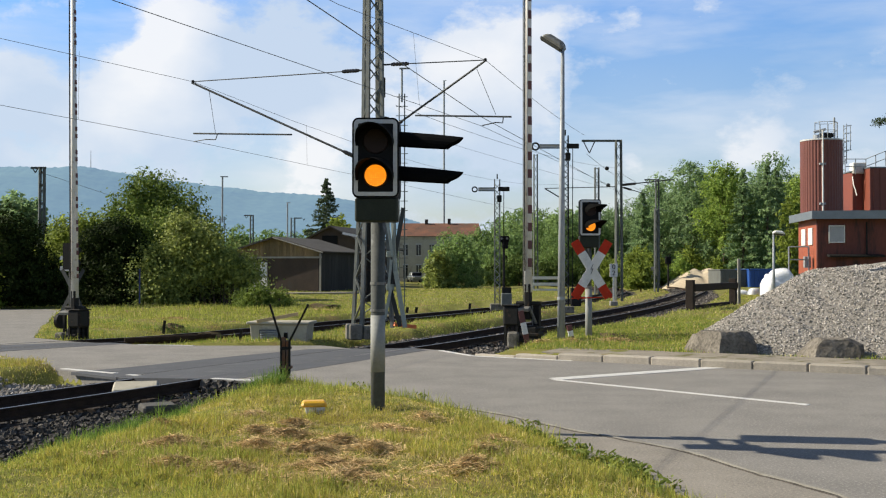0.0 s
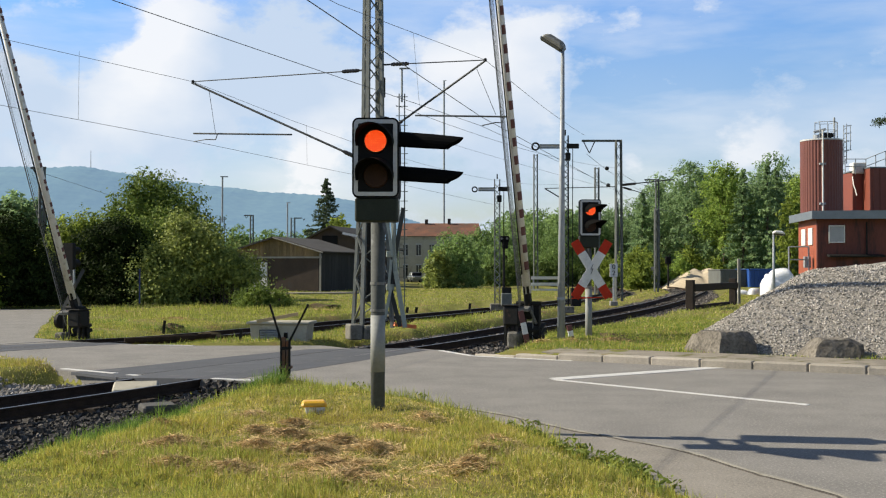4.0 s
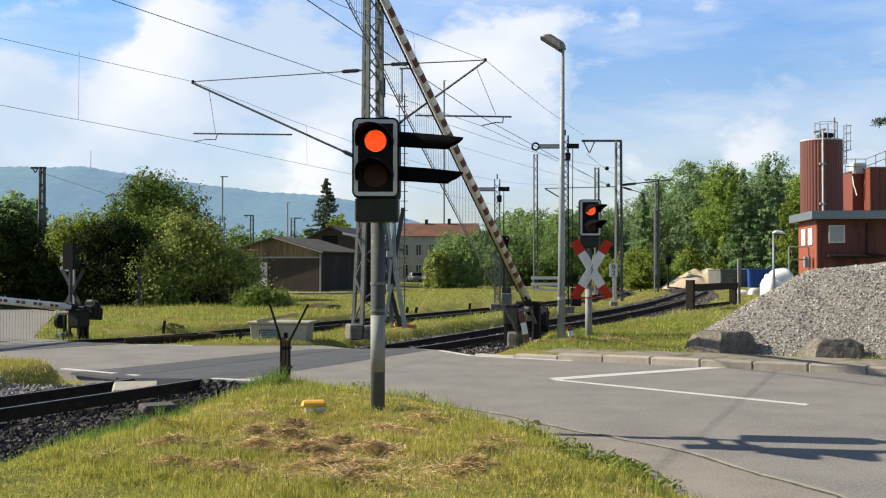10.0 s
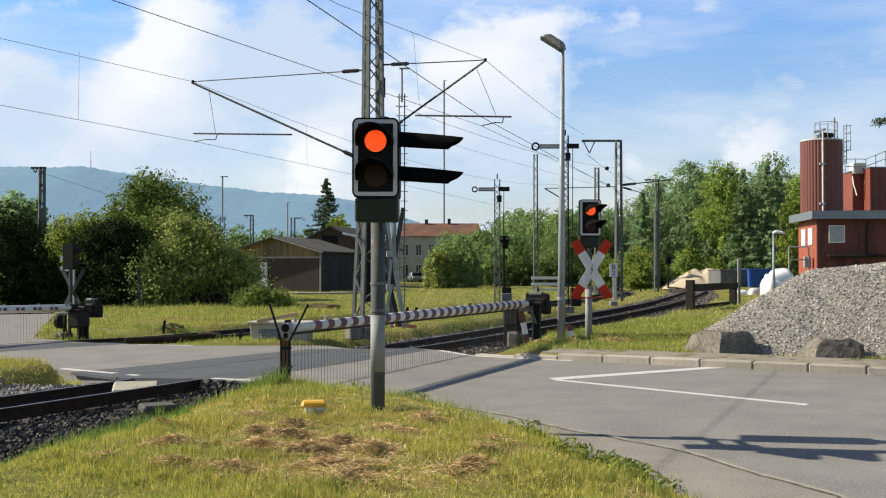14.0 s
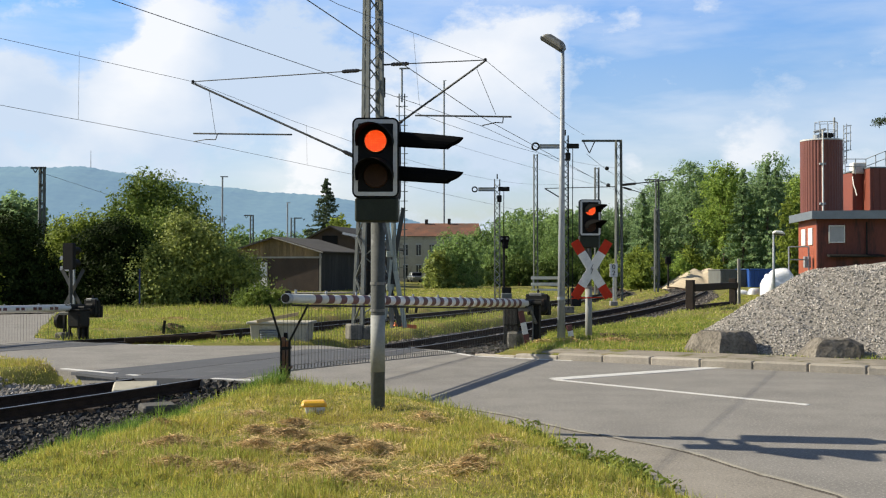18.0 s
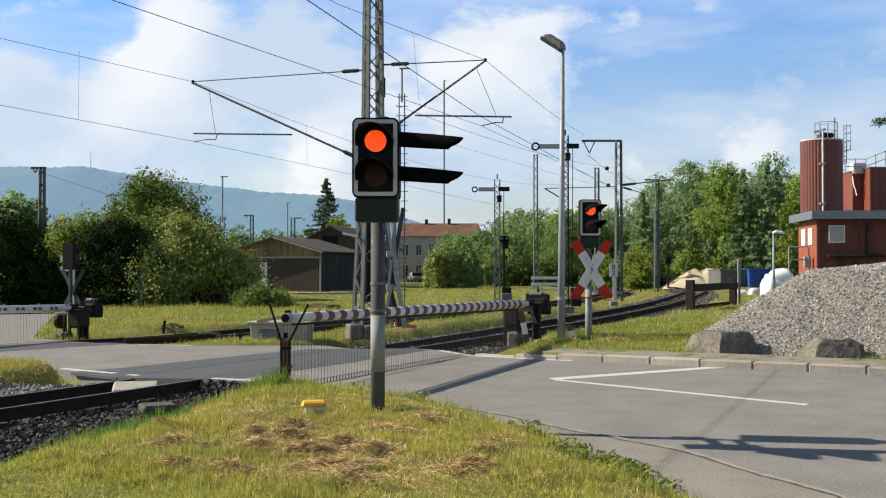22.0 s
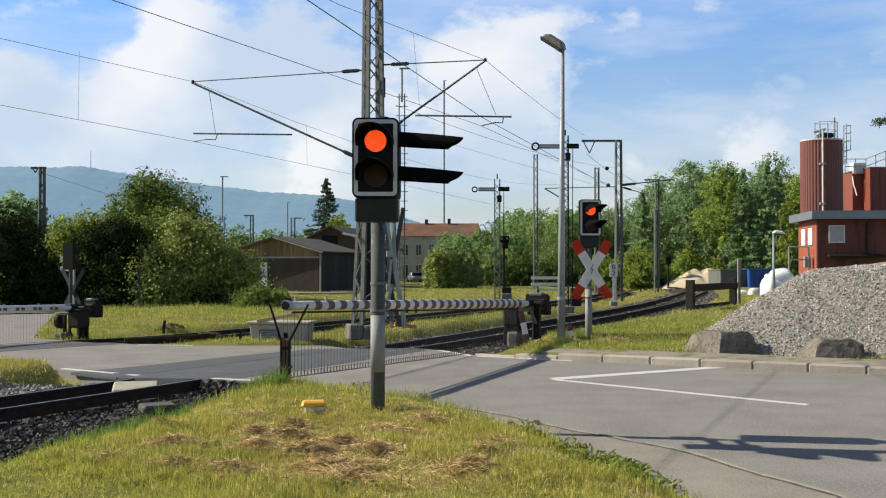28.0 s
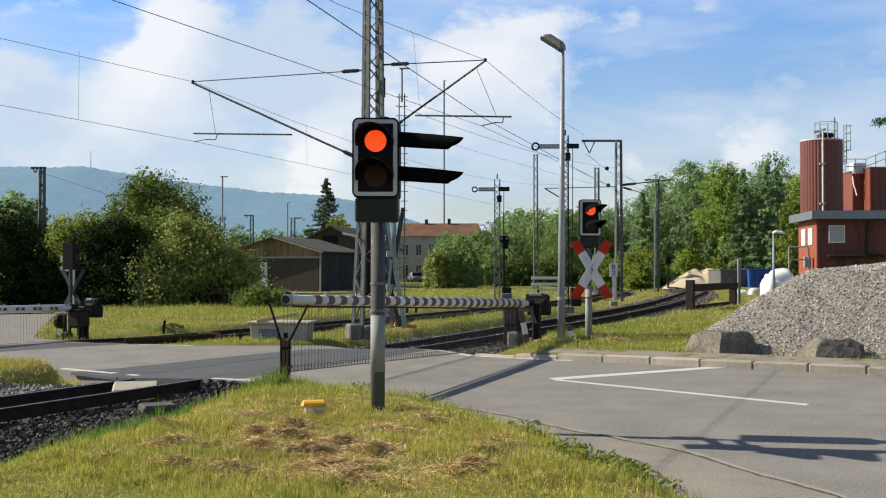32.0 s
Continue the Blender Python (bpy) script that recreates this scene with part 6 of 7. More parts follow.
def boulder(m, size, seed, label):
    """An angular block: a ball cut flat by a dozen planes, with a rough skin."""
    rnd = random.Random(seed)
    bm = bmesh.new()
    bmesh.ops.create_icosphere(bm, subdivisions=5, radius=1.25)
    cuts = [(Vector((0, 0, 1)), 0.72), (Vector((0, -1, 0.25)).normalized(), 0.72), (Vector((1, -0.25, 0.1)).normalized(), 0.78), (Vector((-1, -0.3, 0.3)).normalized(), 0.82)]
    for _ in range(7):
        n = Vector((rnd.uniform(-1, 1), rnd.uniform(-1, 1), rnd.uniform(-0.2, 1))).normalized()
        cuts.append((n, rnd.uniform(0.78, 0.95)))
    for v in bm.verts:
        for n, d in cuts:
            over = v.co.dot(n) - d
            if over > 0:
                v.co -= n * over
        k = 0.035 * noise.noise(v.co * 3.0 + Vector((seed, 0, 0))) + 0.018 * noise.noise(v.co * 9.0 + Vector((0, seed, 0)))
        v.co += v.co.normalized() * k
        v.co = Vector((v.co.x * size[0], v.co.y * size[1], max(v.co.z, -0.3) * size[2]))
    ob = link("boulder", bm, ROCK)
    ob.matrix_basis = m
    tagged(ob, label, "boulder", group="boulders")


boulder(pose(5.94, 23.35, 0.10, 0, 0, 12), (0.67, 0.5, 0.66), 5, "dark angular boulder with steep side behind kerb")
boulder(pose(5.47, 23.75, 0.08, 0, 0, 40), (0.34, 0.36, 0.56), 21, "small dark boulder leaning on a larger one")
boulder(pose(7.66, 22.15, 0.10, 0, 0, -8), (0.68, 0.5, 0.55), 9, "long low angular boulder behind the kerb")


# clods of dug earth in the grass
for x, y, sx, sy, sz, seed in ((-8.7, 36.3, 0.4, 0.3, 0.13, 11), (-5.6, 53.0, 1.1, 0.7, 0.24, 12), (4.35, 28.4, 0.5, 0.35, 0.2, 13), (2.35, 26.9, 0.35, 0.25, 0.15, 14), (-6.6, 31.6, 0.4, 0.3, 0.1, 15)):
    lump("earth_clod", pose(x, y, 0.03 if x > 0 else -0.03, 0, 0, seed * 40), (sx, sy, sz), EARTH, "dark clod of dug earth in the grass", "earth", seed, 0.3, "earth clods", sub=4)
tagged(link("gravel_path", plate([(-13.5, 79.5), (-5.0, 84.5), (-5.6, 86.5), (-14.0, 81.5)], -0.1, 0.09), PAVING), "pale gravel path before the shed", "path", kind="structure")


# ---- kerb ----
def kerb_line():
    k = thing("kerb", "row of worn grey kerb stones along the road", "kerb", kind="structure")
    pts = spline([(0.75, 24.28), (2.59, 23.06), (5.45, 21.25), (7.76, 19.91), (14.0, 16.5), (20.0, 13.2)], 0.25)
    me, i, nxt, gone = None, 0, 0.0, 0.0
    total = [0.0]
    for a, b in zip(pts, pts[1:]):
        total.append(total[-1] + (b - a).length)

    def at(s):
        j = max(0, min(len(pts) - 2, int(np.searchsorted(total, s)) - 1))
        f = (s - total[j]) / (total[j + 1] - total[j])
        return pts[j].lerp(pts[j + 1], f)

    s = 0.0
    while s + 1.0 < total[-1]:
        a, b = at(s), at(s + 0.985)
        if me is None:
            ob = part("kerb_stone", box((0.985, 0.28, 0.3), bevel=0.022), KERB, k)
            me = ob.data
        else:
            ob = new("kerb_stone", me)
            ob.parent = k
        m = (a + b) / 2
        up = min(1.0, 0.25 + s * 0.35)
        ob.matrix_basis = pose(m.x, m.y + random.uniform(-0.008, 0.008), -0.15 + 0.14 * up + random.uniform(-0.006, 0.006), random.uniform(-1, 1), 0, math.degrees(math.atan2(b.y - a.y, b.x - a.x)))
        s += 1.0


kerb_line()
back_line = spline([(2.1, 23.62), (2.69, 23.26), (5.55, 21.46), (7.86, 20.12), (14.1, 16.7), (20.1, 13.4)], 0.3)
strip_line = sweep([Vector((q.x, q.y, 0.142 + random.uniform(-0.006, 0.006))) for q in back_line], [(-1.15, -0.14), (0.10, -0.14), (0.10, -0.006), (-0.5, 0.004), (-1.15, 0.012)])
tagged(link("pavement_behind_kerb", strip_line, KERB_DUST), "dusty grey-brown footway behind the kerb stones", "pavement", kind="structure")
flush = sweep([Vector((q[0] + random.uniform(-0.014, 0.014), q[1] + random.uniform(-0.03, 0.03), 0.016)) for q in spline([(-0.34, 15.62), (0.69, 14.42), (1.41, 13.07), (2.39, 11.54), (2.8, 10.28), (3.2, 9.22), (3.6, 7.0)], 0.12)], [(-0.018, -0.1), (0.018, -0.1), (0.018, 0.0), (-0.018, 0.0)])
edging = sweep([Vector((q[0] + random.uniform(-0.006, 0.006), q[1] + random.uniform(-0.01, 0.01), 0.017)) for q in spline([(-0.29, 15.64), (0.75, 14.45), (1.48, 13.10), (2.46, 11.57), (2.88, 10.30), (3.28, 9.23), (3.68, 7.0)], 0.25)], [(-0.016, -0.1), (0.016, -0.1), (0.016, 0.0), (-0.016, 0.002)])
tagged(link("road_edging", edging, CONCRETE), "pale worn flush edging along the footway", "kerb", kind="structure")
tagged(link("edge_joint", flush, JOINT), "dark tar joint between road and footway", "kerb", kind="structure")

# ---- loose stones ----
rng = np.random.default_rng(4)
CUBE = np.array([(-1, -1, -1), (1, -1, -1), (1, 1, -1), (-1, 1, -1), (-1, -1, 1), (1, -1, 1), (1, 1, 1), (-1, 1, 1)], float)
CUBE_FACES = np.array([(3, 2, 1, 0), (4, 5, 6, 7), (0, 1, 5, 4), (1, 2, 6, 5), (2, 3, 7, 6), (3, 0, 4, 7)])

CHIP = np.array([(-1.25, 0, 0), (1.25, 0, 0), (0, -1.25, 0), (0, 1.25, 0), (0, 0, -1.25), (0, 0, 1.25)], float)
CHIP_FACES = np.array([(0, 2, 5), (2, 1, 5), (1, 3, 5), (3, 0, 5), (2, 0, 4), (1, 2, 4), (3, 1, 4), (0, 3, 4)])


def turns(n):
    q = rng.normal(size=(n, 4))
    q /= np.linalg.norm(q, axis=1)[:, None]
    w, x, y, z = q.T
    return np.stack([1 - 2 * (y * y + z * z), 2 * (x * y - z * w), 2 * (x * z + y * w), 2 * (x * y + z * w), 1 - 2 * (x * x + z * z), 2 * (y * z - x * w), 2 * (x * z - y * w), 2 * (y * z + x * w), 1 - 2 * (x * x + y * y)], -1).reshape(n, 3, 3)


def stones(name, pos, size, material, label, category, parent=None, thin=0.45, shape=None):
    """Many small angular stones at places pos, in one mesh."""
    n = len(pos)
    corners, sides = shape or (CUBE, CUBE_FACES)
    k = len(corners)
    v = corners[None] * rng.uniform(0.66, 1.0, (n, k, 3)) * rng.uniform(thin, 1.0, (n, 1, 3)) * (size * rng.uniform(0.6, 1.25, n))[:, None, None] * 0.5
    v = np.einsum("nij,nkj->nki", turns(n), v) + pos[:, None]
    f = (sides[None] + k * np.arange(n)[:, None, None]).reshape(-1, sides.shape[1])
    return tagged(raw(name, v.reshape(-1, 3), f, material, parent), label, category, kind="stuff")


def along_track(line, lo, hi, n, spread):
    pts = np.array([(q.x, q.y) for q in line if lo < q.y < hi])
    i = rng.integers(0, len(pts) - 1, n)
    p = pts[i] + (pts[i + 1] - pts[i]) * rng.random((n, 1))
    d = pts[i + 1] - pts[i]
    d /= np.linalg.norm(d, axis=1)[:, None]
    o = rng.uniform(-spread, spread, n)
    return p + np.stack([-d[:, 1], d[:, 0]], 1) * o[:, None], o


def ballast(line, lo, hi, n, size, base, skip=None):
    p, o = along_track(beside(line, 0.7525), lo, hi, n, 3.3)
    z = base - 0.235 - np.clip(np.abs(o) - 1.8, 0, 1.3) * 0.085
    z = np.maximum(z, np.where(np.abs(o) > 2.6, ground_height(p[:, 0], p[:, 1]), -9)) + rng.uniform(-0.01, 0.03, n)
    keep = ~(inside(p[:, 0], p[:, 1], ROAD_EAST) | inside(p[:, 0], p[:, 1], ROAD_WEST) | inside(p[:, 0], p[:, 1], CROSSING))
    keep &= np.abs(np.abs(o) - 0.7525) > 0.12
    keep &= (p[:, 1] < 28) | (np.abs(o) < 2.35)
    keep &= (p[:, 1] > 22.5) | (o < 1.9)
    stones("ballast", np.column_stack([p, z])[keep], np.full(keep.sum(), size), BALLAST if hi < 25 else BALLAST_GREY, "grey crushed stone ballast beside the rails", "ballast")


ballast(TRACK_ONE, 5, 22.5, 22000, 0.07, -0.02)
ballast(TRACK_ONE, 26, 62, 15000, 0.09, -0.0)
ballast(TRACK_ONE, 62, 110, 5000, 0.13, -0.0)
ballast(TRACK_TWO, 27, 70, 7000, 0.10, -DIP)
# shoulder of the near track, banked against the grass
sx = rng.uniform(-10.0, -2.8, 18000)
sy = rng.uniform(6.0, 19.3, 18000)
edge = [(q.x, q.y) for q in beside(TRACK_ONE, -0.15)]
g = edge_gap(sx, sy, edge, False)
right = ~inside(sx, sy, [q for q in edge if q[1] < 30] + [(-60.0, 30.0), (-60.0, -5.0)])
ok = right & (g < 3.6) & ~inside(sx, sy, ROAD_EAST) & (~inside(sx, sy, MOUND) | (edge_gap(sx, sy, BANK, False) < 0.12))
sz = np.maximum(ground_height(sx, sy) + 0.015, -0.25 + 0.0 * g) + rng.uniform(-0.015, 0.03, len(sx)) + 0.24 * np.exp(-edge_gap(sx, sy, ROAD_EAST) / 0.3) * (sx < -2.9)
stones("ballast", np.column_stack([sx, sy, sz])[ok], np.full(ok.sum(), 0.085), BALLAST, "grey crushed stone ballast shoulder by the grass", "ballast")

# loose stones on the far side of the rails, below the grass edge
lx, ly = rng.uniform(-10.5, -5.6, 5200), rng.uniform(15.5, 20.6, 5200)
lgap = edge_gap(lx, ly, [(q.x, q.y) for q in beside(TRACK_ONE, 0.75)], False)
lok = inside(lx, ly, [q for q in edge if q[1] < 30] + [(-60.0, 30.0), (-60.0, -5.0)]) & (lgap > 1.2) & (lgap < 3.0 + 0.5 * np.sin(ly * 2.0)) & ~inside(lx, ly, ROAD_WEST)
stones("ballast", np.column_stack([lx, ly, np.maximum(ground_height(lx, ly), -0.30) + rng.uniform(0.0, 0.05, len(lx))])[lok], np.full(lok.sum(), 0.085), BALLAST_PALE, "pale dusty ballast stones beyond the rails", "ballast")


def pile_height(x, y):
    ridge = 1.86 + 0.13 * np.sin(x * 1.1) + 0.06 * np.sin(x * 2.9 + y)
    left = 0.62 * (x - 5.72 - 0.38 * (y - 26.5))
    front = 0.47 * (y - 22.9 + 0.5 * (x - 6.9))
    back = 0.6 * (34.0 - y)
    h = 0.13 - np.log(sum(np.exp(-4.5 * q) for q in (ridge, left, front, back))) / 4.5
    second = np.minimum(0.62 * (x - 9.6), 0.5 * (y - 21.0 + 0.45 * (x - 7.0)))
    second = np.minimum(second, 1.25 + 0.2 * (x - 11)) - 0.42 * np.clip(y - 24.6 + 0.3 * (x - 10), 0, 9)
    h = np.logaddexp(h * 5, second * 5) / 5
    return h + 0.02 * np.sin(x * 4.3 + 1.3 * y) * np.sin(y * 3.7 - x)


def gravel_pile():
    xs, ys = np.arange(5.6, 24, 0.15), np.arange(17.5, 37, 0.15)
    X, Y = np.meshgrid(xs, ys)
    Z = np.maximum(pile_height(X, Y), -0.1)
    i = np.arange(X.size).reshape(X.shape)
    f = np.stack([i[:-1, :-1], i[:-1, 1:], i[1:, 1:], i[1:, :-1]], -1).reshape(-1, 4)
    s = thing("gravel_pile", "large heap of pale grey crushed gravel behind the kerb", "gravel pile")
    o = raw("gravel_body", np.stack([X, Y, Z], -1).reshape(-1, 3), f, GRAVEL_BED, s)
    o.data.shade_smooth()
    n = 78000
    x, y = rng.uniform(5.7, 15.0, n), rng.uniform(18.0, 33, n)
    z = pile_height(x, y)
    ok = (z > 0.06) & ((y < 27.5) | (x < 10.5))
    p = np.column_stack([x, y, z + rng.uniform(-0.012, 0.02, n)])[ok]
    stones("loose_gravel", p, rng.uniform(0.030, 0.062, ok.sum()), GRAVEL, "loose pale gravel stones", "", s, 0.75, (CHIP, CHIP_FACES))


gravel_pile()


# ---- grass ----
def blades(name, x, y, z, h, w, material, label, lie=0.35, parent=None):
    """Bent grass blades, two quads each, in one mesh."""
    n = len(x)
    a = rng.uniform(0, 2 * np.pi, n)
    dx, dy = np.cos(a), np.sin(a)
    b = rng.uniform(0, 2 * np.pi, n)
    lean = np.abs(rng.normal(0, lie, n))
    lx, ly = np.cos(b) * lean, np.sin(b) * lean
    rows = []
    for t, k in ((0.0, (-1, 1)), (0.55, (0.8, -0.8)), (1.0, (0.0,))):
        cx, cy = x + lx * h * t ** 1.6, y + ly * h * t ** 1.6
        cz = z + h * t / np.sqrt(1 + (lean * t) ** 2)
        for s in k:
            rows.append(np.stack([cx + s * dx * w / 2, cy + s * dy * w / 2, cz], -1))
    v = np.stack(rows, 1).reshape(-1, 3)
    f = (np.array([(0, 1, 2), (0, 2, 3), (3, 2, 4)])[None] + 5 * np.arange(n)[:, None, None]).reshape(-1, 3)
    return tagged(raw(name, v, f, material, parent), label, "grass", kind="stuff")


def clumpy(x, y, s=1.0, seed=0.0):
    return 0.5 + 0.25 * np.sin(x * 2.1 * s + 1.7 * np.sin(y * 1.3 * s + seed)) + 0.25 * np.sin(y * 2.7 * s + 1.9 * np.sin(x * 1.9 * s - seed))


def sow(n, x0, x1, y0, y1, ok, hmin, hmax, w, material, label, lie=0.35, name="grass"):
    x, y = rng.uniform(x0, x1, n), rng.uniform(y0, y1, n)
    c = clumpy(x, y)
    keep = ok(x, y) & (rng.random(n) < 0.35 + 0.75 * c)
    x, y, c = x[keep], y[keep], c[keep]
    z = ground_height(x, y)
    h = (hmin + (hmax - hmin) * rng.random(len(x)) ** 2) * (0.5 + 0.9 * c)
    return blades(name, x, y, z + 0.008, h, np.full(len(x), w), material, label, lie)


in_mound = lambda x, y: inside(x, y, MOUND)
sow(200000, -5.3, 2.6, 7.4, 18.4, in_mound, 0.02, 0.075, 0.007, GRASS, "short olive-green grass on the verge", 1.05)
sow(120000, -5.5, 2.6, 7.2, 18.8, in_mound, 0.02, 0.08, 0.006, STRAW, "dry cut stalks among the grass", 1.5, "dry_grass")
rim = lambda x, y: in_mound(x, y) & ((edge_gap(x, y, MOUND) < 0.35) | (np.hypot((x + 2.3) / 1.3, y - 15.6) < 1.5))
sow(60000, -5.5, 2.6, 7.2, 18.8, rim, 0.06, 0.20, 0.008, GRASS_LONG, "longer grass fringe along the edge", 0.5)
bank = lambda x, y: in_mound(x, y) & (edge_gap(x, y, BANK, False) < 0.6 + 0.9 * clumpy(x, y, 1.1, 3.0)) & (y > 10.8)
sow(100000, -5.5, -1.8, 10.6, 18.8, bank, 0.08, 0.28, 0.008, GRASS_LUSH, "lush green uncut grass on the bank", 0.65)
olive = lambda x, y: in_mound(x, y) & (clumpy(x, y, 1.6, 5.0) > 0.45)
sow(70000, -5.0, 2.6, 7.4, 12.5, olive, 0.03, 0.11, 0.006, GRASS, "mown grass with longer blades", 0.8)
sow(30000, -5.0, 2.6, 7.4, 11.5, olive, 0.03, 0.12, 0.006, GRASS_LONG, "green blades among the mown grass", 0.6)
sow(14000, -5.2, -1.8, 7.4, 11.0, in_mound, 0.05, 0.14, 0.006, GRASS_LONG, "taller uncut grass on the bank", 0.6)
tuft = lambda x, y: in_mound(x, y) & (clumpy(x, y, 3.1, 0.7) > 0.72)
sow(90000, -5.5, 2.6, 7.2, 18.8, tuft, 0.05, 0.15, 0.007, GRASS_LONG, "longer green tufts in the mown grass", 0.7)

strawy = lambda x, y: in_mound(x, y) & (np.hypot((x + 0.9) / 1.5, y - 10.2) < 0.7 + 0.9 * clumpy(x, y, 2.0, 2.0))
sow(45000, -4.0, 2.2, 8.0, 13.0, strawy, 0.03, 0.09, 0.005, STRAW, "scattered dry stalks round the mown hay", 1.6, "dry_grass")


def hay(cx, cy, r, n):
    """Loose straws lying over one another in a flat heap."""
    n, r = int(n * 1.1), r * 0.85
    a, d = rng.uniform(0, 2 * np.pi, n), r * np.abs(rng.normal(0, 0.6, n))
    x, y = cx + d * np.cos(a) * 1.6, cy + d * np.sin(a)
    z = ground_height(x, y) + 0.03 + np.clip(0.075 * (1 - (d / r) ** 2), 0, 1) * rng.random(n) ** 0.7
    b = rng.uniform(0, 6.28, n)
    ln, tilt = rng.uniform(0.025, 0.085, n), rng.normal(0, 0.25, n)
    ux, uy, uz = np.cos(b) * ln, np.sin(b) * ln, tilt * ln
    w = rng.uniform(0.0007, 0.0018, n)
    v = np.stack([np.stack([x + s * ux - k * np.sin(b) * w, y + s * uy + k * np.cos(b) * w, z + s * uz + k * w * 0.6], -1) for s, k in ((-1, -1), (1, -1), (1, 1), (-1, 1))], 1)
    f = np.arange(4 * n).reshape(n, 4)
    tagged(raw("mown_hay", v.reshape(-1, 3), f, HAY), "matted heap of dry mown hay", "hay", kind="stuff")


for cx, cy, r, n in ((-1.55, 11.75, 0.18, 900), (-1.85, 11.3, 0.15, 600), (-1.5, 11.05, 0.22, 1300), (-0.55, 11.4, 0.25, 900), (-0.95, 10.55, 0.3, 1900), (-1.25, 10.15, 0.25, 1500), (-1.7, 10.3, 0.3, 1300), (-2.5, 10.45, 0.25, 900), (-0.6, 10.2, 0.3, 1100), (0.35, 9.9, 0.16, 700), (0.45, 10.6, 0.2, 500), (-2.2, 9.3, 0.3, 900), (-0.9, 9.35, 0.4, 2200), (-1.7, 9.15, 0.3, 1100), (0.2, 9.1, 0.3, 900), (-2.9, 9.7, 0.25, 600), (-0.2, 12.1, 0.2, 400), (-2.1, 12.4, 0.22, 450), (-0.75, 8.75, 0.4, 1800), (-2.9, 11.6, 0.2, 350), (4.1, 27.3, 0.4, 1500), (2.2, 26.6, 0.35, 1200), (3.0, 26.6, 0.3, 700), (-5.3, 51.0, 1.0, 2200), (-9.8, 41.0, 0.7, 1500), (-8.5, 36.0, 0.5, 900), (-1.0, 44.0, 0.7, 1200)):
    hay(cx, cy, r, n)


KERB_BACK = [(0.9, 24.42), (2.69, 23.26), (5.55, 21.46), (7.86, 20.12), (14.1, 16.7)]


def off_road(x, y):
    bad = inside(x, y, ROAD_EAST) | inside(x, y, ROAD_WEST) | inside(x, y, CROSSING) | inside(x, y, PATH_EDGE) | in_mound(x, y)
    for line in (TRACK_ONE, TRACK_TWO):
        bad |= edge_gap(x, y, [(q.x, q.y) for q in beside(line, 0.75)][::2], False) < (3.1 if line is TRACK_ONE else 1.1 + 2.0 * smooth01((y - 33.0) / 6.0)) - 0.95 * smooth01((y - 27.0) / 3.0) * (1.0 if line is TRACK_ONE else smooth01((y - 33.0) / 6.0)) + 0.5 * (clumpy(x, y, 1.7, 4.0) - 0.5)
    bad |= (edge_gap(x, y, KERB_BACK, False) < np.clip(0.25 * (x - 0.6), 0.12, 0.92) + 0.30 * clumpy(x, y, 2.6, 1.0)) & (x > 0.5)
    return ~bad & ~((pile_height(x, y) > 0.0) & (x > 5.9))


wild_patch = lambda x, y: off_road(x, y) & (clumpy(x, y, 0.45, 4.0) > 0.5)
sow(50000, -13, 3, 19, 40, off_road, 0.025, 0.09, 0.012, GRASS, "rough meadow grass between the tracks", 0.7)
sow(50000, -13, 3, 19, 40, off_road, 0.03, 0.13, 0.012, GRASS_LONG, "green meadow grass between the tracks", 0.7)
sow(26000, -13, 3, 19, 42, wild_patch, 0.05, 0.18, 0.012, GRASS_LUSH, "lush green patches in the meadow", 0.7)
sow(26000, -13, 3, 19, 40, off_road, 0.03, 0.10, 0.008, STRAW, "dry stalks in the meadow", 0.7, "dry_grass")
rank = lambda x, y: off_road(x, y) & (clumpy(x, y, 0.55, 1.0) > 0.5)
sow(14000, -16, -3, 41, 57, rank, 0.10, 0.30, 0.018, GRASS_LONG, "tall uncut grass before the bushes", 0.45)
sow(2500, -16, -3, 41, 57, rank, 0.12, 0.32, 0.010, STRAW, "tall seeding stalks before the bushes", 0.4, "dry_grass")
tussock = lambda x, y: np.minimum(np.hypot((x + 8.7) / 1.5, y - 36.3), np.hypot((x + 5.6) / 1.5, (y - 53.0) / 1.5)) < 0.75
sow(26000, -10.5, -3.5, 35, 55, tussock, 0.12, 0.34, 0.012, GRASS_LUSH, "dark tussock of rank grass", 0.6)
far_bank = lambda x, y: ~(inside(x, y, ROAD_WEST) | inside(x, y, CROSSING)) & inside(x, y, [q for q in edge if q[1] < 30] + [(-60.0, 30.0), (-60.0, -5.0)]) & (edge_gap(x, y, [(q.x, q.y) for q in beside(TRACK_ONE, 0.75)], False) > 2.5 + 0.5 * clumpy(x, y, 1.5, 1.0))
sow(30000, -12, -5.8, 16.5, 23.0, far_bank, 0.04, 0.14, 0.010, GRASS, "rough grass on the far side of the rails", 0.8)
sow(14000, -12, -5.8, 16.5, 23.0, far_bank, 0.04, 0.14, 0.008, STRAW, "dry stalks on the far side of the rails", 0.8, "dry_grass")
wild = lambda x, y: off_road(x, y) & (clumpy(x, y, 0.8, 2.0) > 0.62)
sow(40000, -13, 3, 19, 60, wild, 0.08, 0.26, 0.012, GRASS_LONG, "tall rank grass tufts in the meadow", 0.5)
sow(26000, 0.5, 9, 20, 40, wild, 0.07, 0.24, 0.010, GRASS_LONG, "tall rank grass tufts on the verge", 0.5)
sow(40000, 0.5, 9, 20, 40, off_road, 0.025, 0.10, 0.011, GRASS_LONG, "green grass on the verge behind the kerb", 0.7)
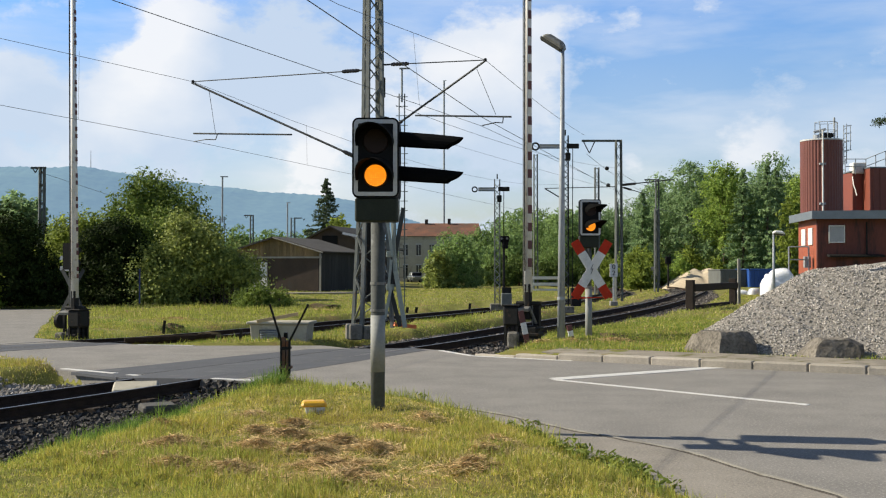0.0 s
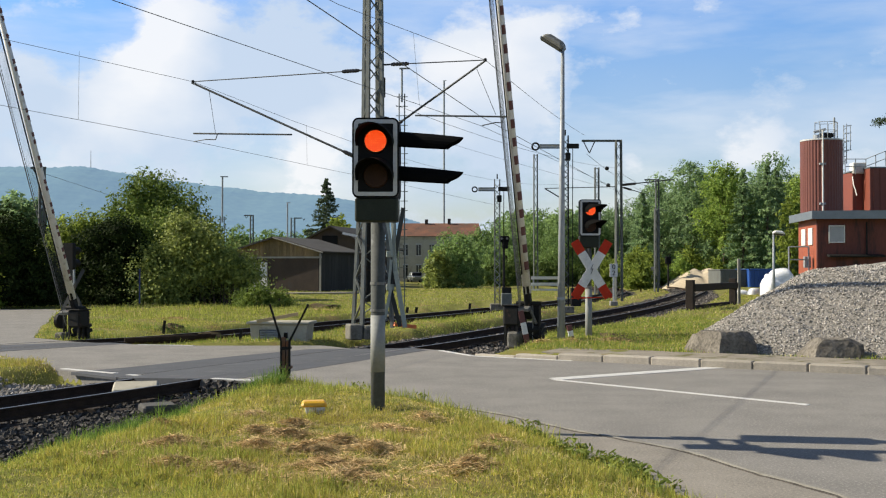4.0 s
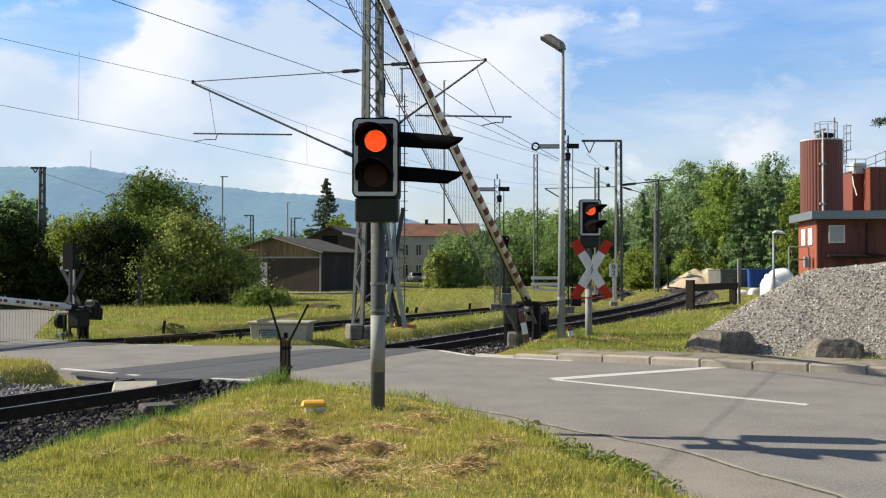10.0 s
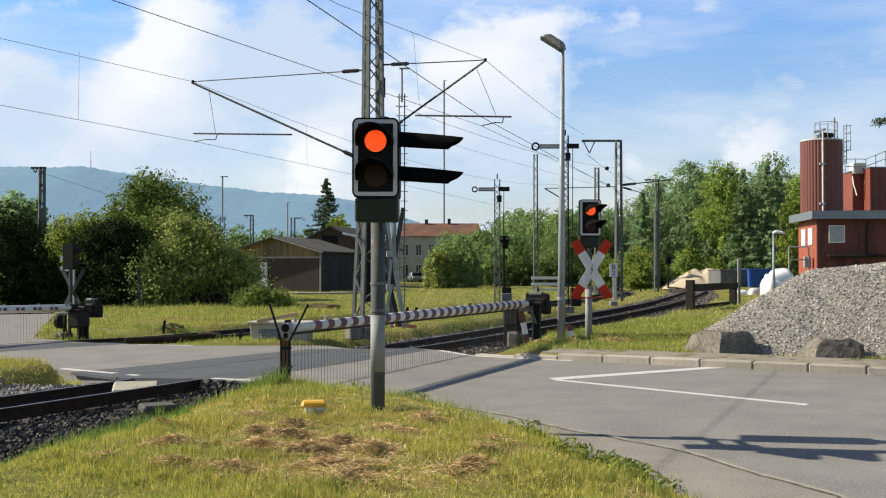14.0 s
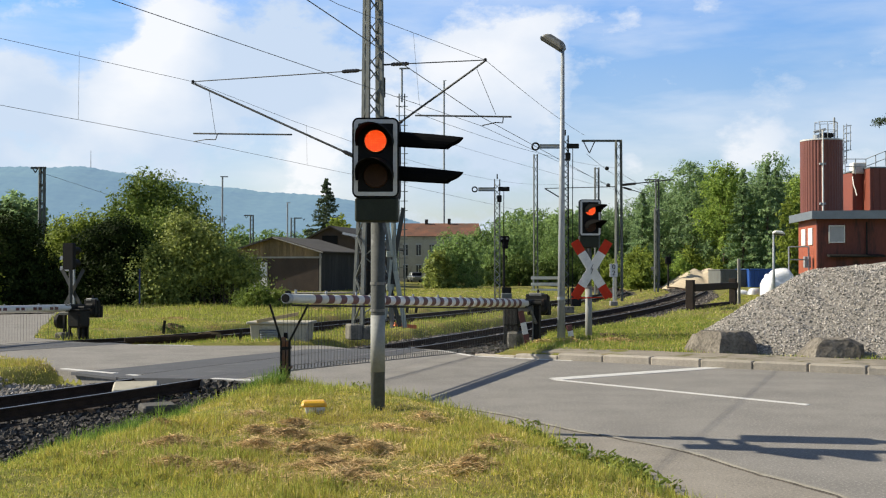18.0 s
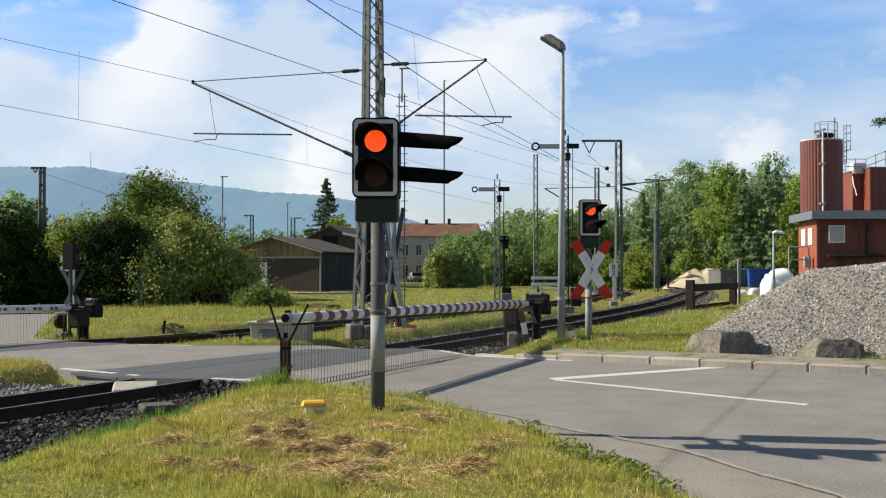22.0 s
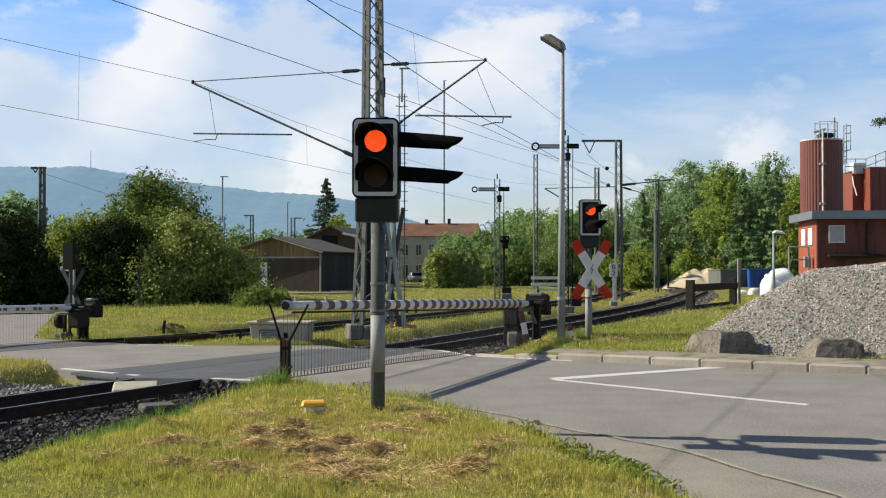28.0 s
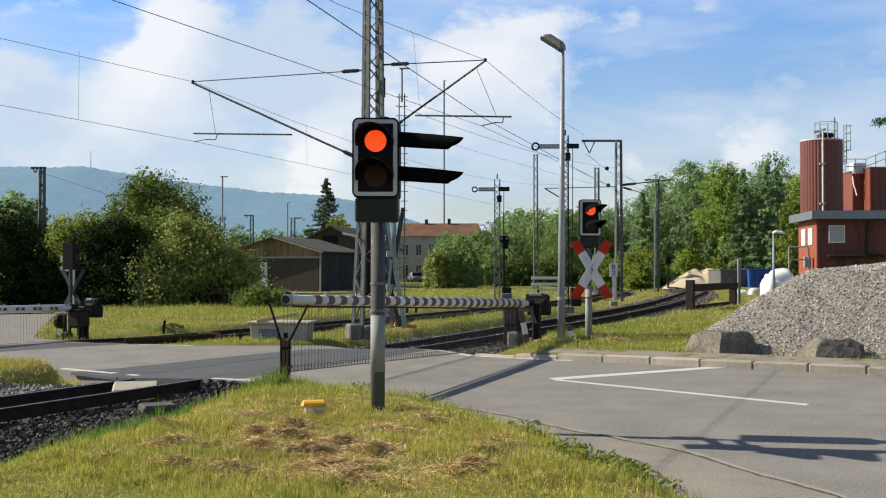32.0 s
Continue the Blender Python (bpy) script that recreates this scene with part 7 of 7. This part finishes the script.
sow(18000, 0.5, 9, 20, 40, off_road, 0.025, 0.10, 0.011, GRASS, "rough grass on the verge behind the kerb", 0.7)
sow(36000, 0.5, 9, 20, 40, off_road, 0.03, 0.13, 0.011, GRASS_LUSH, "green rough grass on the verge behind the kerb", 0.7)
sow(9000, 0.5, 9, 20, 40, off_road, 0.03, 0.12, 0.010, STRAW, "dry stalks on the verge", 0.7, "dry_grass")
sow(120000, -22, 24, 40, 100, off_road, 0.04, 0.15, 0.024, GRASS_LONG, "tall meadow grass beyond the tracks", 0.4)
sow(20000, -22, 24, 40, 100, off_road, 0.05, 0.18, 0.018, STRAW, "dry stalks beyond the tracks", 0.6, "dry_grass")


# ---- trees and bushes ----
def facing(out):
    """Turns that lay each leaf roughly across the way it grows out of the crown."""
    n = len(out)
    z = out + rng.normal(size=(n, 3)) * 0.62
    z /= np.linalg.norm(z, axis=1)[:, None] + 1e-9
    x = np.cross(z, rng.normal(size=(n, 3)))
    x /= np.linalg.norm(x, axis=1)[:, None] + 1e-9
    return np.stack([x, np.cross(z, x), z], -1)


def leaf_mesh(name, pos, size, material, parent=None, out=None, slim=0.32):
    n = len(pos)
    base = np.array([(-0.5, 0, 0), (0, slim, 0.06), (0.5, 0, 0), (0, -slim, 0.06)])
    v = base[None] * (size * rng.uniform(0.6, 1.3, n))[:, None, None]
    v = np.einsum("nij,nkj->nki", turns(n) if out is None else facing(out), v) + pos[:, None]
    f = (np.array([(0, 1, 2, 3)])[None] + 4 * np.arange(n)[:, None, None]).reshape(-1, 4)
    return raw(name, v.reshape(-1, 3), f, material, parent)


def crown_points(n, lobes, twig=0.35):
    """Leaf places: shoots that spring outward and up from the skin of several lobes, with gaps between."""
    per = 14
    k = n // per
    w = np.array([l[3] ** 2 for l in lobes])
    i = rng.choice(len(lobes), k, p=w / w.sum())
    c = np.array([l[:3] for l in lobes])[i]
    r = np.array([l[3] for l in lobes])[i]
    d = rng.normal(size=(k, 3))
    d /= np.linalg.norm(d, axis=1)[:, None]
    rad = r * (0.5 + 0.5 * rng.random(k) ** 0.6)
    root = c + d * rad[:, None]
    way = d + np.array([0, 0, 0.45]) + rng.normal(size=(k, 3)) * 0.5
    way /= np.linalg.norm(way, axis=1)[:, None]
    t = np.tile(np.linspace(0, 1, per), k)[:, None]
    ln = np.repeat(twig * rng.uniform(0.6, 2.4, k), per)[:, None]
    p = np.repeat(root, per, 0) + np.repeat(way, per, 0) * t * ln - np.array([0, 0, 0.25]) * ln * t * t
    return p + rng.normal(size=(k * per, 3)) * twig * 0.26, np.repeat(d + np.array([0, 0, 0.35]), per, 0)


def tree(m, height, radius, leaves, material, label, size=0.2, trunk=0.14, low=0.12, lobes=9, name="tree", group="trees", category="tree", wide=1.0, twig=0.35):
    s = thing(name, label, category, m, group=group)
    mid = height * (low + (1 - low) * 0.5)
    ls = [(0, 0, mid, radius * 0.6)]
    lobes = int(lobes * 1.8)
    for k in range(lobes):
        a = 2.4 * k + rng.random() * 0.8
        f = min(1.0, max(0.0, k / max(1, lobes - 1) + rng.uniform(-0.05, 0.05)))
        z = height * low + radius * 0.35 + (height * (1 - low) - radius * 0.75) * f
        out = radius * wide * (0.80 - 0.5 * f * f) * rng.uniform(0.45, 1.3)
        ls.append((out * math.cos(a), out * math.sin(a), z + rng.uniform(-0.06, 0.06) * height, radius * rng.uniform(0.2, 0.44)))
    if low < 0.03:
        for k in range(7):
            a = 0.9 * k + 0.3
            ls.append((radius * 0.62 * wide * math.cos(a), radius * 0.62 * math.sin(a), radius * 0.2, radius * rng.uniform(0.26, 0.36)))
    bm = bmesh.new()
    rod((0, 0, -0.2), (0.03, 0.02, height * 0.55), trunk, trunk * 0.5, n=9, bm=bm, caps=False)
    part("trunk", bm, BARK, s)
    bm = bmesh.new()
    for x, y, z, r in ls[1:]:
        z0 = max(height * 0.12, min(z * 0.6, height * 0.5))
        rod((0, 0, z0), (x * 0.9, y * 0.9, z), trunk * 0.4, trunk * 0.1, n=5, bm=bm, caps=False)
    part("branchwork", bm, BARK, s)
    p, out = crown_points(int(leaves * 0.64), ls, twig)
    up = p[:, 2] > 0.05
    leaf_mesh("crown", p[up], np.full(up.sum(), size * 1.2), material, s, out[up])
    return s


def spruce(m, height, radius, leaves, label, needles=None):
    s = thing("spruce", label, "tree", m, group="conifers")
    part("trunk", rod((0, 0, -0.2), (0, 0, height * 0.96), 0.2, 0.03, n=8), BARK, s)
    tiers = 34
    pts = []
    for k in range(tiers):
        for b in range(8):
            f = (k + rng.random()) / tiers
            z = height * (0.06 + 0.92 * f)
            rr = radius * (1 - f) ** 0.9 + 0.12
            a = rng.uniform(0, 2 * np.pi)
            n = max(6, int(leaves / tiers / 8 * (rr / radius + 0.3)))
            t = rng.random(n) ** 0.5
            ln = rr * rng.uniform(0.7, 1.15)
            side = rng.normal(0, 0.085, n) * ln * (1.2 - t)
            pts.append(np.stack([np.cos(a) * t * ln - np.sin(a) * side, np.sin(a) * t * ln + np.cos(a) * side, z - 0.30 * t * ln + 0.16 * t * t * ln], -1) + rng.normal(size=(n, 3)) * 0.07)
    leaf_mesh("crown", np.concatenate(pts), np.full(sum(len(q) for q in pts), 0.24), needles or NEEDLE, s)


BUSH = dict(name="bush", group="bushes", category="bush")
for x, y, h, r, n in ((-18.9, 68.5, 6.7, 2.2, 26000), (-17.3, 69.0, 7.5, 2.3, 34000), (-15.4, 67.5, 6.4, 1.9, 22000), (-17.2, 66.0, 5.2, 2.0, 24000)):
    tree(pose(x, y, 0.0), h, r, n, LEAF_ASH, "tall green tree behind the bushes", 0.15, lobes=11, twig=0.5, low=0.08)
tree(pose(-19.9, 60.0, 0.0), 4.7, 1.9, 24000, LEAF_LIGHT, "sunlit leafy bush by the side road", 0.14, low=0.0, **BUSH)
tree(pose(-18.3, 61.5, 0.0), 4.4, 1.4, 14000, LEAF_LIGHT, "sunlit leafy bush by the side road", 0.14, low=0.0, **BUSH)
tree(pose(-18.9, 60.2, 0.0), 5.0, 1.5, 20000, LEAF_LIGHT, "sunlit leafy bush by the side road", 0.14, low=0.0, **BUSH)
tree(pose(-21.3, 55.5, 0.0), 4.5, 1.5, 24000, LEAF_SHADE, "near-black bush, deep shade in its leaf colour", 0.14, low=0.0, **BUSH)
tree(pose(-23.6, 56.5, 0.0), 4.2, 1.7, 20000, LEAF_SHADE, "near-black bush, deep shade in its leaf colour", 0.14, low=0.0, **BUSH)
tree(pose(-19.6, 56.0, 0.0), 2.5, 1.3, 15000, LEAF_SHADE, "near-black bush, deep shade in its leaf colour", 0.13, low=0.0, **BUSH)
tree(pose(-22.0, 54.0, 0.0), 1.9, 0.9, 7000, LEAF_LIGHT, "young green bush before the dark bushes", 0.13, low=0.0, trunk=0.05, **BUSH)
tree(pose(-16.5, 58.0, 0.0), 4.4, 1.35, 26000, LEAF_SHADE, "near-black bush, deep shade in its leaf colour", 0.13, low=0.0, **BUSH)
tree(pose(-17.7, 58.6, 0.0), 4.1, 1.2, 20000, LEAF_SHADE, "near-black bush, deep shade in its leaf colour", 0.13, low=0.0, **BUSH)
tree(pose(-28.3, 75.0, 0.0), 7.2, 3.1, 20000, LEAF_BLUE, "grey-green deciduous tree behind the bushes", 0.24)
for x, y, h, r, n, low in ((-14.7, 57.6, 3.0, 1.0, 13000, 0.02), (-13.5, 58.2, 4.5, 1.1, 17000, 0.05), (-12.3, 58.4, 3.7, 1.05, 14000, 0.2), (-11.2, 58.6, 2.8, 0.95, 9000, 0.26), (-10.4, 58.8, 2.2, 0.85, 6000, 0.28), (-14.0, 57.2, 1.7, 0.9, 8000, 0.0)):
    tree(pose(x, y, 0.0), h, r, n, LEAF_GREY, "loose sunlit bush with arching branches", 0.135, low=low, lobes=7, wide=1.15, twig=0.6, trunk=0.09, **BUSH)
for k in range(13):
    x = -12.7 + 0.17 * k + 0.05 * (k * 7 % 3)
    tagged(link("bare_stem", rod((x, 57.9 + 0.05 * (k % 4), -0.1), (x + 0.12 * ((k * 5) % 3 - 1), 58.0, 0.95 + 0.12 * (k % 5)), 0.035, 0.02, n=6), BARK), "bare grey stem at the foot of a bush", "stem", group="bare stems")
tree(pose(-12.6, 60.0, 0.0), 2.6, 1.6, 14000, LEAF_SHADE, "dense dark green leafy bush", 0.13, low=0.0, **BUSH)
for x, y, h, r, n in ((-8.75, 53.2, 1.1, 0.8, 6000), (-7.75, 53.4, 0.85, 0.7, 4500), (-9.6, 54.0, 0.75, 0.6, 3000)):
    tree(pose(x, y, 0.0), h, r, n, LEAF_ASH, "low round bush in the meadow", 0.08, low=0.0, trunk=0.04, lobes=6, twig=0.2, **BUSH)
tree(pose(1.2, 106.0, 0.0), 5.3, 2.75, 26000, LEAF_WOOD, "large rounded bush before the station", 0.17, low=0.0, **BUSH)
tree(pose(-0.5, 104.0, 0.0), 3.4, 1.5, 9000, LEAF_GREY, "pale leafy bush before the station", 0.22, low=0.0, **BUSH)
for x, y, h, r in ((5.6, 116, 2.6, 1.8), (7.9, 117, 3.2, 2.1), (10.4, 116, 3.0, 2.0), (12.6, 117, 2.6, 1.8)):
    tree(pose(x, y, 0.0), h, r, 9000, LEAF_DARK, "dark leafy bush in a hedge", 0.18, low=0.0, **BUSH)
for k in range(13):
    tree(pose(-25.5 + 1.05 * k, 59.5 + 0.8 * (k % 3), 0.0), 1.5 + 0.5 * (k % 4) / 3, 1.15, 7000, LEAF_SHADE, "low dark undergrowth bush, shade in its leaf colour", 0.12, low=0.0, trunk=0.05, lobes=7, **BUSH)
spruce(pose(-13.9, 135.0, 0.0), 12.8, 4.4, 17000, "tall dark spruce behind the warehouse")
tree(pose(-12.0, 130.0, 0.0), 8.0, 2.6, 6000, LEAF_LIGHT, "bright green tree behind the warehouse", 0.35)
for x, y, h, r in ((-21.0, 140, 7.0, 3.2), (-17.5, 142, 6.8, 3.0), (-25.5, 142, 7.4, 3.4), (-30.0, 138, 7.0, 3.4), (-13.5, 146, 6.6, 3.0), (9.3, 150, 10.5, 3.6), (12.0, 140, 9.4, 3.6), (5.6, 150, 7.6, 3.2), (7.2, 128, 6.4, 2.6)):
    tree(pose(x, y, 0.0), h, r, 13000, LEAF_WOOD, "green deciduous tree in the distance", 0.21, group="distant trees")
for x, y, h, r in ((14.5, 135, 9.2, 3.6), (17.5, 138, 9.0, 3.6), (20.5, 142, 10.2, 3.8), (23.6, 140, 10.6, 3.8), (25.6, 132, 12.2, 3.6), (28.0, 127, 13.8, 3.7), (30.3, 122, 13.8, 3.6), (32.6, 130, 12.5, 3.6), (34.8, 124, 12.6, 3.6), (37.0, 128, 13.6, 3.7), (39.8, 124, 13.2, 3.6), (42.4, 128, 12.5, 3.5), (33.0, 145, 13.8, 3.6), (38.0, 146, 14.6, 3.6), (27.0, 148, 13.0, 3.6)):
    kind = int(x * 7 + y) % 4
    tree(pose(x, y, 0.0), h * rng.uniform(0.9, 1.06), r * (0.8, 0.95, 0.8, 0.9)[kind], 17000, (LEAF_WOOD, LEAF_BLUE, LEAF_BIRCH, LEAF_BLUE)[kind], ("tall deciduous tree at the edge of the woods", "blue-green tree at the edge of the woods", "slender bright green tree at the edge of the woods", "blue-green tree at the edge of the woods")[kind], 0.225, low=(0.12, 0.14, 0.3, 0.14)[kind], lobes=12, group="woodland trees", twig=0.55)
for x, y, h in ((22.6, 128, 10.6), (31.6, 119, 12.4), (33.9, 118, 13.2), (36.0, 122, 12.9), (40.5, 124, 13.4), (26.6, 138, 12.5)):
    spruce(pose(x, y, 0.0), h, 2.7, 14000, "dark spruce among the woods", LEAF_BLUE)
for x, y, h, r in ((17.5, 100, 2.6, 1.0), (19.0, 112, 3.6, 1.3), (22.0, 122, 4.0, 1.5), (15.5, 108, 3.0, 1.3), (29.2, 95, 8.0, 1.15)):
    tree(pose(x, y, 0.0), h, r, 5000, LEAF_LIGHT, "young light green bush beside the track", 0.24, low=0.0, trunk=0.07, **BUSH)


for k in range(10):
    tree(pose(17.0 + 1.35 * k, 119.0 + 1.6 * (k % 3), 0.0), 2.0 + 0.6 * (k * 5 % 4), 1.2, 4500, (LEAF_BIRCH, LEAF_LIGHT)[k % 2], "young green bush at the foot of the woods", 0.24, low=0.0, trunk=0.06, lobes=6, twig=0.5, **BUSH)


def far_wood():
    """A dense belt of woodland behind the edge trees, crown after crown."""
    pts, outs = [], []
    for k in range(150):
        x = rng.uniform(10, 75)
        y = rng.uniform(150, 200)
        top = 9.5 + 4.5 * smooth01((x / y - 0.16) / 0.06) + rng.uniform(-1, 1.2)
        n = 480
        d = rng.normal(size=(n, 3))
        d /= np.linalg.norm(d, axis=1)[:, None]
        pts.append(np.array([x, y, top * 0.5]) + d * np.array([3.2, 3.2, top * 0.5]) * rng.uniform(0.75, 1.05, (n, 1)))
        outs.append(d)
    p = np.concatenate(pts)
    tagged(leaf_mesh("far_woods", p, np.full(len(p), 0.75), LEAF_BLUE, out=np.concatenate(outs)), "dense belt of distant green woodland", "woods", kind="stuff")


far_wood()
pine = thing("tall_pine", "tall thin pine behind the plant with sparse crown", "tree", pose(36.9, 92.0, 0.0))
part("trunk", rod((0, 0, -0.2), (0.1, 0, 15.0), 0.22, 0.08, n=8), BARK, pine)
part("limb", rod((0.1, 0, 13.5), (-1.6, 0, 13.75), 0.05, 0.015, n=5), BARK, pine)
pp = np.concatenate([rng.normal(size=(k, 3)) * np.array([sd, 0.3, 0.16]) + np.array(c) for k, sd, c in ((150, 0.2, (-1.5, 0, 13.75)), (220, 0.25, (-0.95, 0, 13.85)), (500, 0.4, (0.3, 0, 14.2)))])
leaf_mesh("crown", pp, np.full(len(pp), 0.16), NEEDLE, pine)


def hedge_line():
    pts = []
    for k in range(60):
        x = rng.uniform(-70, 8)
        y = rng.uniform(165, 190)
        top = rng.uniform(4.5, 6.5)
        d = rng.normal(size=(300, 3))
        d /= np.linalg.norm(d, axis=1)[:, None]
        pts.append(np.array([x, y, top * 0.5]) + d * np.array([3.5, 2.5, top * 0.5]) * rng.uniform(0.75, 1.05, (300, 1)))
    p = np.concatenate(pts)
    tagged(leaf_mesh("far_hedge", p, np.full(len(p), 0.8), LEAF_WOOD), "distant line of hedges and trees", "hedge", kind="stuff")


hedge_line()


WEED_LEAF = mat("weed_leaf", (0.26, 0.31, 0.06), (0.13, 0.17, 0.035), 0.55, scale=4, fine=20, bump=0, island=0.35, leaf=0.35, spec=0.2)


def weeds():
    spots = [(1.0, 12.5, 0.16), (-1.2, 15.9, 0.26), (-0.55, 15.1, 0.14), (-0.3, 14.9, 0.2)]
    for k in range(20):
        f = rng.random() ** 0.7
        spots.append((0.85 + 1.0 * f + rng.uniform(-0.22, 0.08), 12.9 - 3.9 * f, rng.uniform(0.08, 0.2)))
    for x, y, h in spots:
        s = thing("weed", "leafy green weed at the grass edge", "plant", pose(x, y, 0.03), group="weeds")
        bm = bmesh.new()
        for k in range(5):
            a = rng.uniform(0, 6.28)
            rod((0, 0, 0), (0.3 * h * math.cos(a), 0.3 * h * math.sin(a), h * rng.uniform(0.6, 1.0)), 0.004, 0.002, n=4, bm=bm, caps=False)
        part("stem", bm, GRASS, s)
        n = 36
        p = np.column_stack([rng.normal(0, 0.06, n), rng.normal(0, 0.06, n), rng.uniform(0.03, h, n)])
        leaf_mesh("foliage", p, np.full(n, 0.08), WEED_LEAF, s, np.column_stack([p[:, :2] * 7, np.full(n, 0.8)]), 0.17)


weeds()


# ---- distance ----
def hills():
    xs = np.linspace(-2600, 2600, 900)
    ridge = [(-2600, 250), (-1019, 238), (-811, 233), (-629, 204), (-499, 186), (-291, 171), (-187, 150), (-57, 110), (20, 70), (120, 30), (400, 15), (2600, 15)]
    top = np.interp(xs, [a for a, b in ridge], [b for a, b in ridge])
    top = np.where(xs < 150, top + 2.0 * np.sin(xs * 0.021) + 1.0 * np.sin(xs * 0.05), top)
    rows = []
    for f, y in ((0.0, 1900), (0.3, 2150), (0.62, 2350), (0.86, 2480), (1.0, 2600), (0.4, 2900)):
        rough = rng.uniform(-1.5, 1.5, len(xs)) * (f == 1.0) * (xs < 100)
        rows.append(np.column_stack([xs, np.full(len(xs), float(y)), top * f + rough]))
    v = np.concatenate(rows)
    i = np.arange(len(v)).reshape(len(rows), len(xs))
    f = np.stack([i[:-1, :-1], i[:-1, 1:], i[1:, 1:], i[1:, :-1]], -1).reshape(-1, 4)
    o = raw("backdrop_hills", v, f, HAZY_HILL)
    o.data.shade_smooth()
    tagged(o, "far wooded hills, blue with distance", "hills", kind="structure")


# distance haze is put into the hill colour, with a faint blue glow
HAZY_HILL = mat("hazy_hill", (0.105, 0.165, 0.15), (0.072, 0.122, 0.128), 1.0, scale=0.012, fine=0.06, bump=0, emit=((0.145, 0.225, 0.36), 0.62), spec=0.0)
hills()


# ---- movement ----
def swing(parts, rows):
    """Turns a boom by its angle over time; the grille hangs plumb from it and its lower rail stays parallel."""
    boom, rail, bars, drop = parts
    up = lambda a: pose(0, 0, 1.0, 0, -a, 0)
    walk(boom, [(t, up(a)) for t, a in rows])
    walk(rail, [(t, pose(0, 0, 1.0 - drop, 0, -a, 0)) for t, a in rows])
    for ob, s in bars:
        walk(ob, [(t, pose(s * math.cos(radians(a)), 0, 1.0 + s * math.sin(radians(a)))) for t, a in rows])


EAST_SWING = [(0, 90.2), (1.0, 90.0), (1.5, 88.4), (2, 85.6), (3, 78.4), (3.5, 74.8), (4.5, 68.3), (5.5, 61.6), (6, 58.0), (7, 51.8), (8, 44.8), (9, 38.7), (10, 31.8), (10.5, 27.1), (11, 22.4), (11.5, 17.7), (12, 13.2), (12.5, 9.0), (13, 5.1), (13.2, 3.7), (13.5, 1.64), (13.7, 0.38), (13.9, -0.04), (14, 0.04), (14.2, 1.04), (14.5, 2.76), (14.8, 2.9), (15.2, 1.3), (15.6, 0.3), (16.0, 1.2), (16.3, 2.3), (16.5, 2.37), (16.7, 1.72), (17, 0.78), (17.2, 0.19), (17.5, 0.56), (17.7, 1.19), (18, 2.0), (18.2, 2.06), (18.5, 1.45), (18.7, 1.0), (19, 0.45), (19.2, 0.26), (19.5, 0.49), (20, 1.34), (20.5, 2.15), (20.7, 1.97), (21, 1.6), (21.5, 1.0), (22, 0.69), (22.3, 0.6), (22.7, 0.75), (23, 0.82), (23.5, 1.19), (24, 1.87), (24.2, 2.0), (24.5, 1.87), (25, 1.41), (25.3, 1.19), (25.7, 1.2), (26.4, 1.6), (27, 1.88), (27.5, 1.82), (28, 1.52), (28.4, 1.46), (29, 1.52), (29.5, 1.87), (29.8, 1.92), (30.5, 1.6), (31, 1.6), (31.5, 1.82), (32, 1.93)]
WEST_SWING = [(0, 89.0), (1, 87.0), (1.5, 84.8), (2, 82.4), (2.5, 79.4), (3, 76.2), (3.5, 72.8), (4.5, 63.5), (5.5, 53.2), (6, 47.5), (6.5, 41.7), (7, 35.7), (7.5, 29.8), (8, 23.7), (8.5, 18.2), (9, 13.4), (9.5, 9.2), (10, 5.6), (10.2, 4.0), (10.4, 2.6), (10.6, 1.7), (11, 1.3), (12, 1.1), (32, 1.1)]


def motions():
    swing(EAST_BARRIER, EAST_SWING)
    swing(WEST_BARRIER, WEST_SWING)
    for i, (ob, dz) in enumerate(GLOWS):
        lit, dark = pose(0, -0.032, dz), pose(0, 0.06, dz)
        if i % 2 == 0:
            rows = [(0, dark), (1.43, dark), (1.47, lit), (10, lit), (32, lit)]
        else:
            rows = [(0, lit), (1.43, lit), (1.47, dark), (10, dark), (32, dark)]
        walk(ob, rows)


motions()
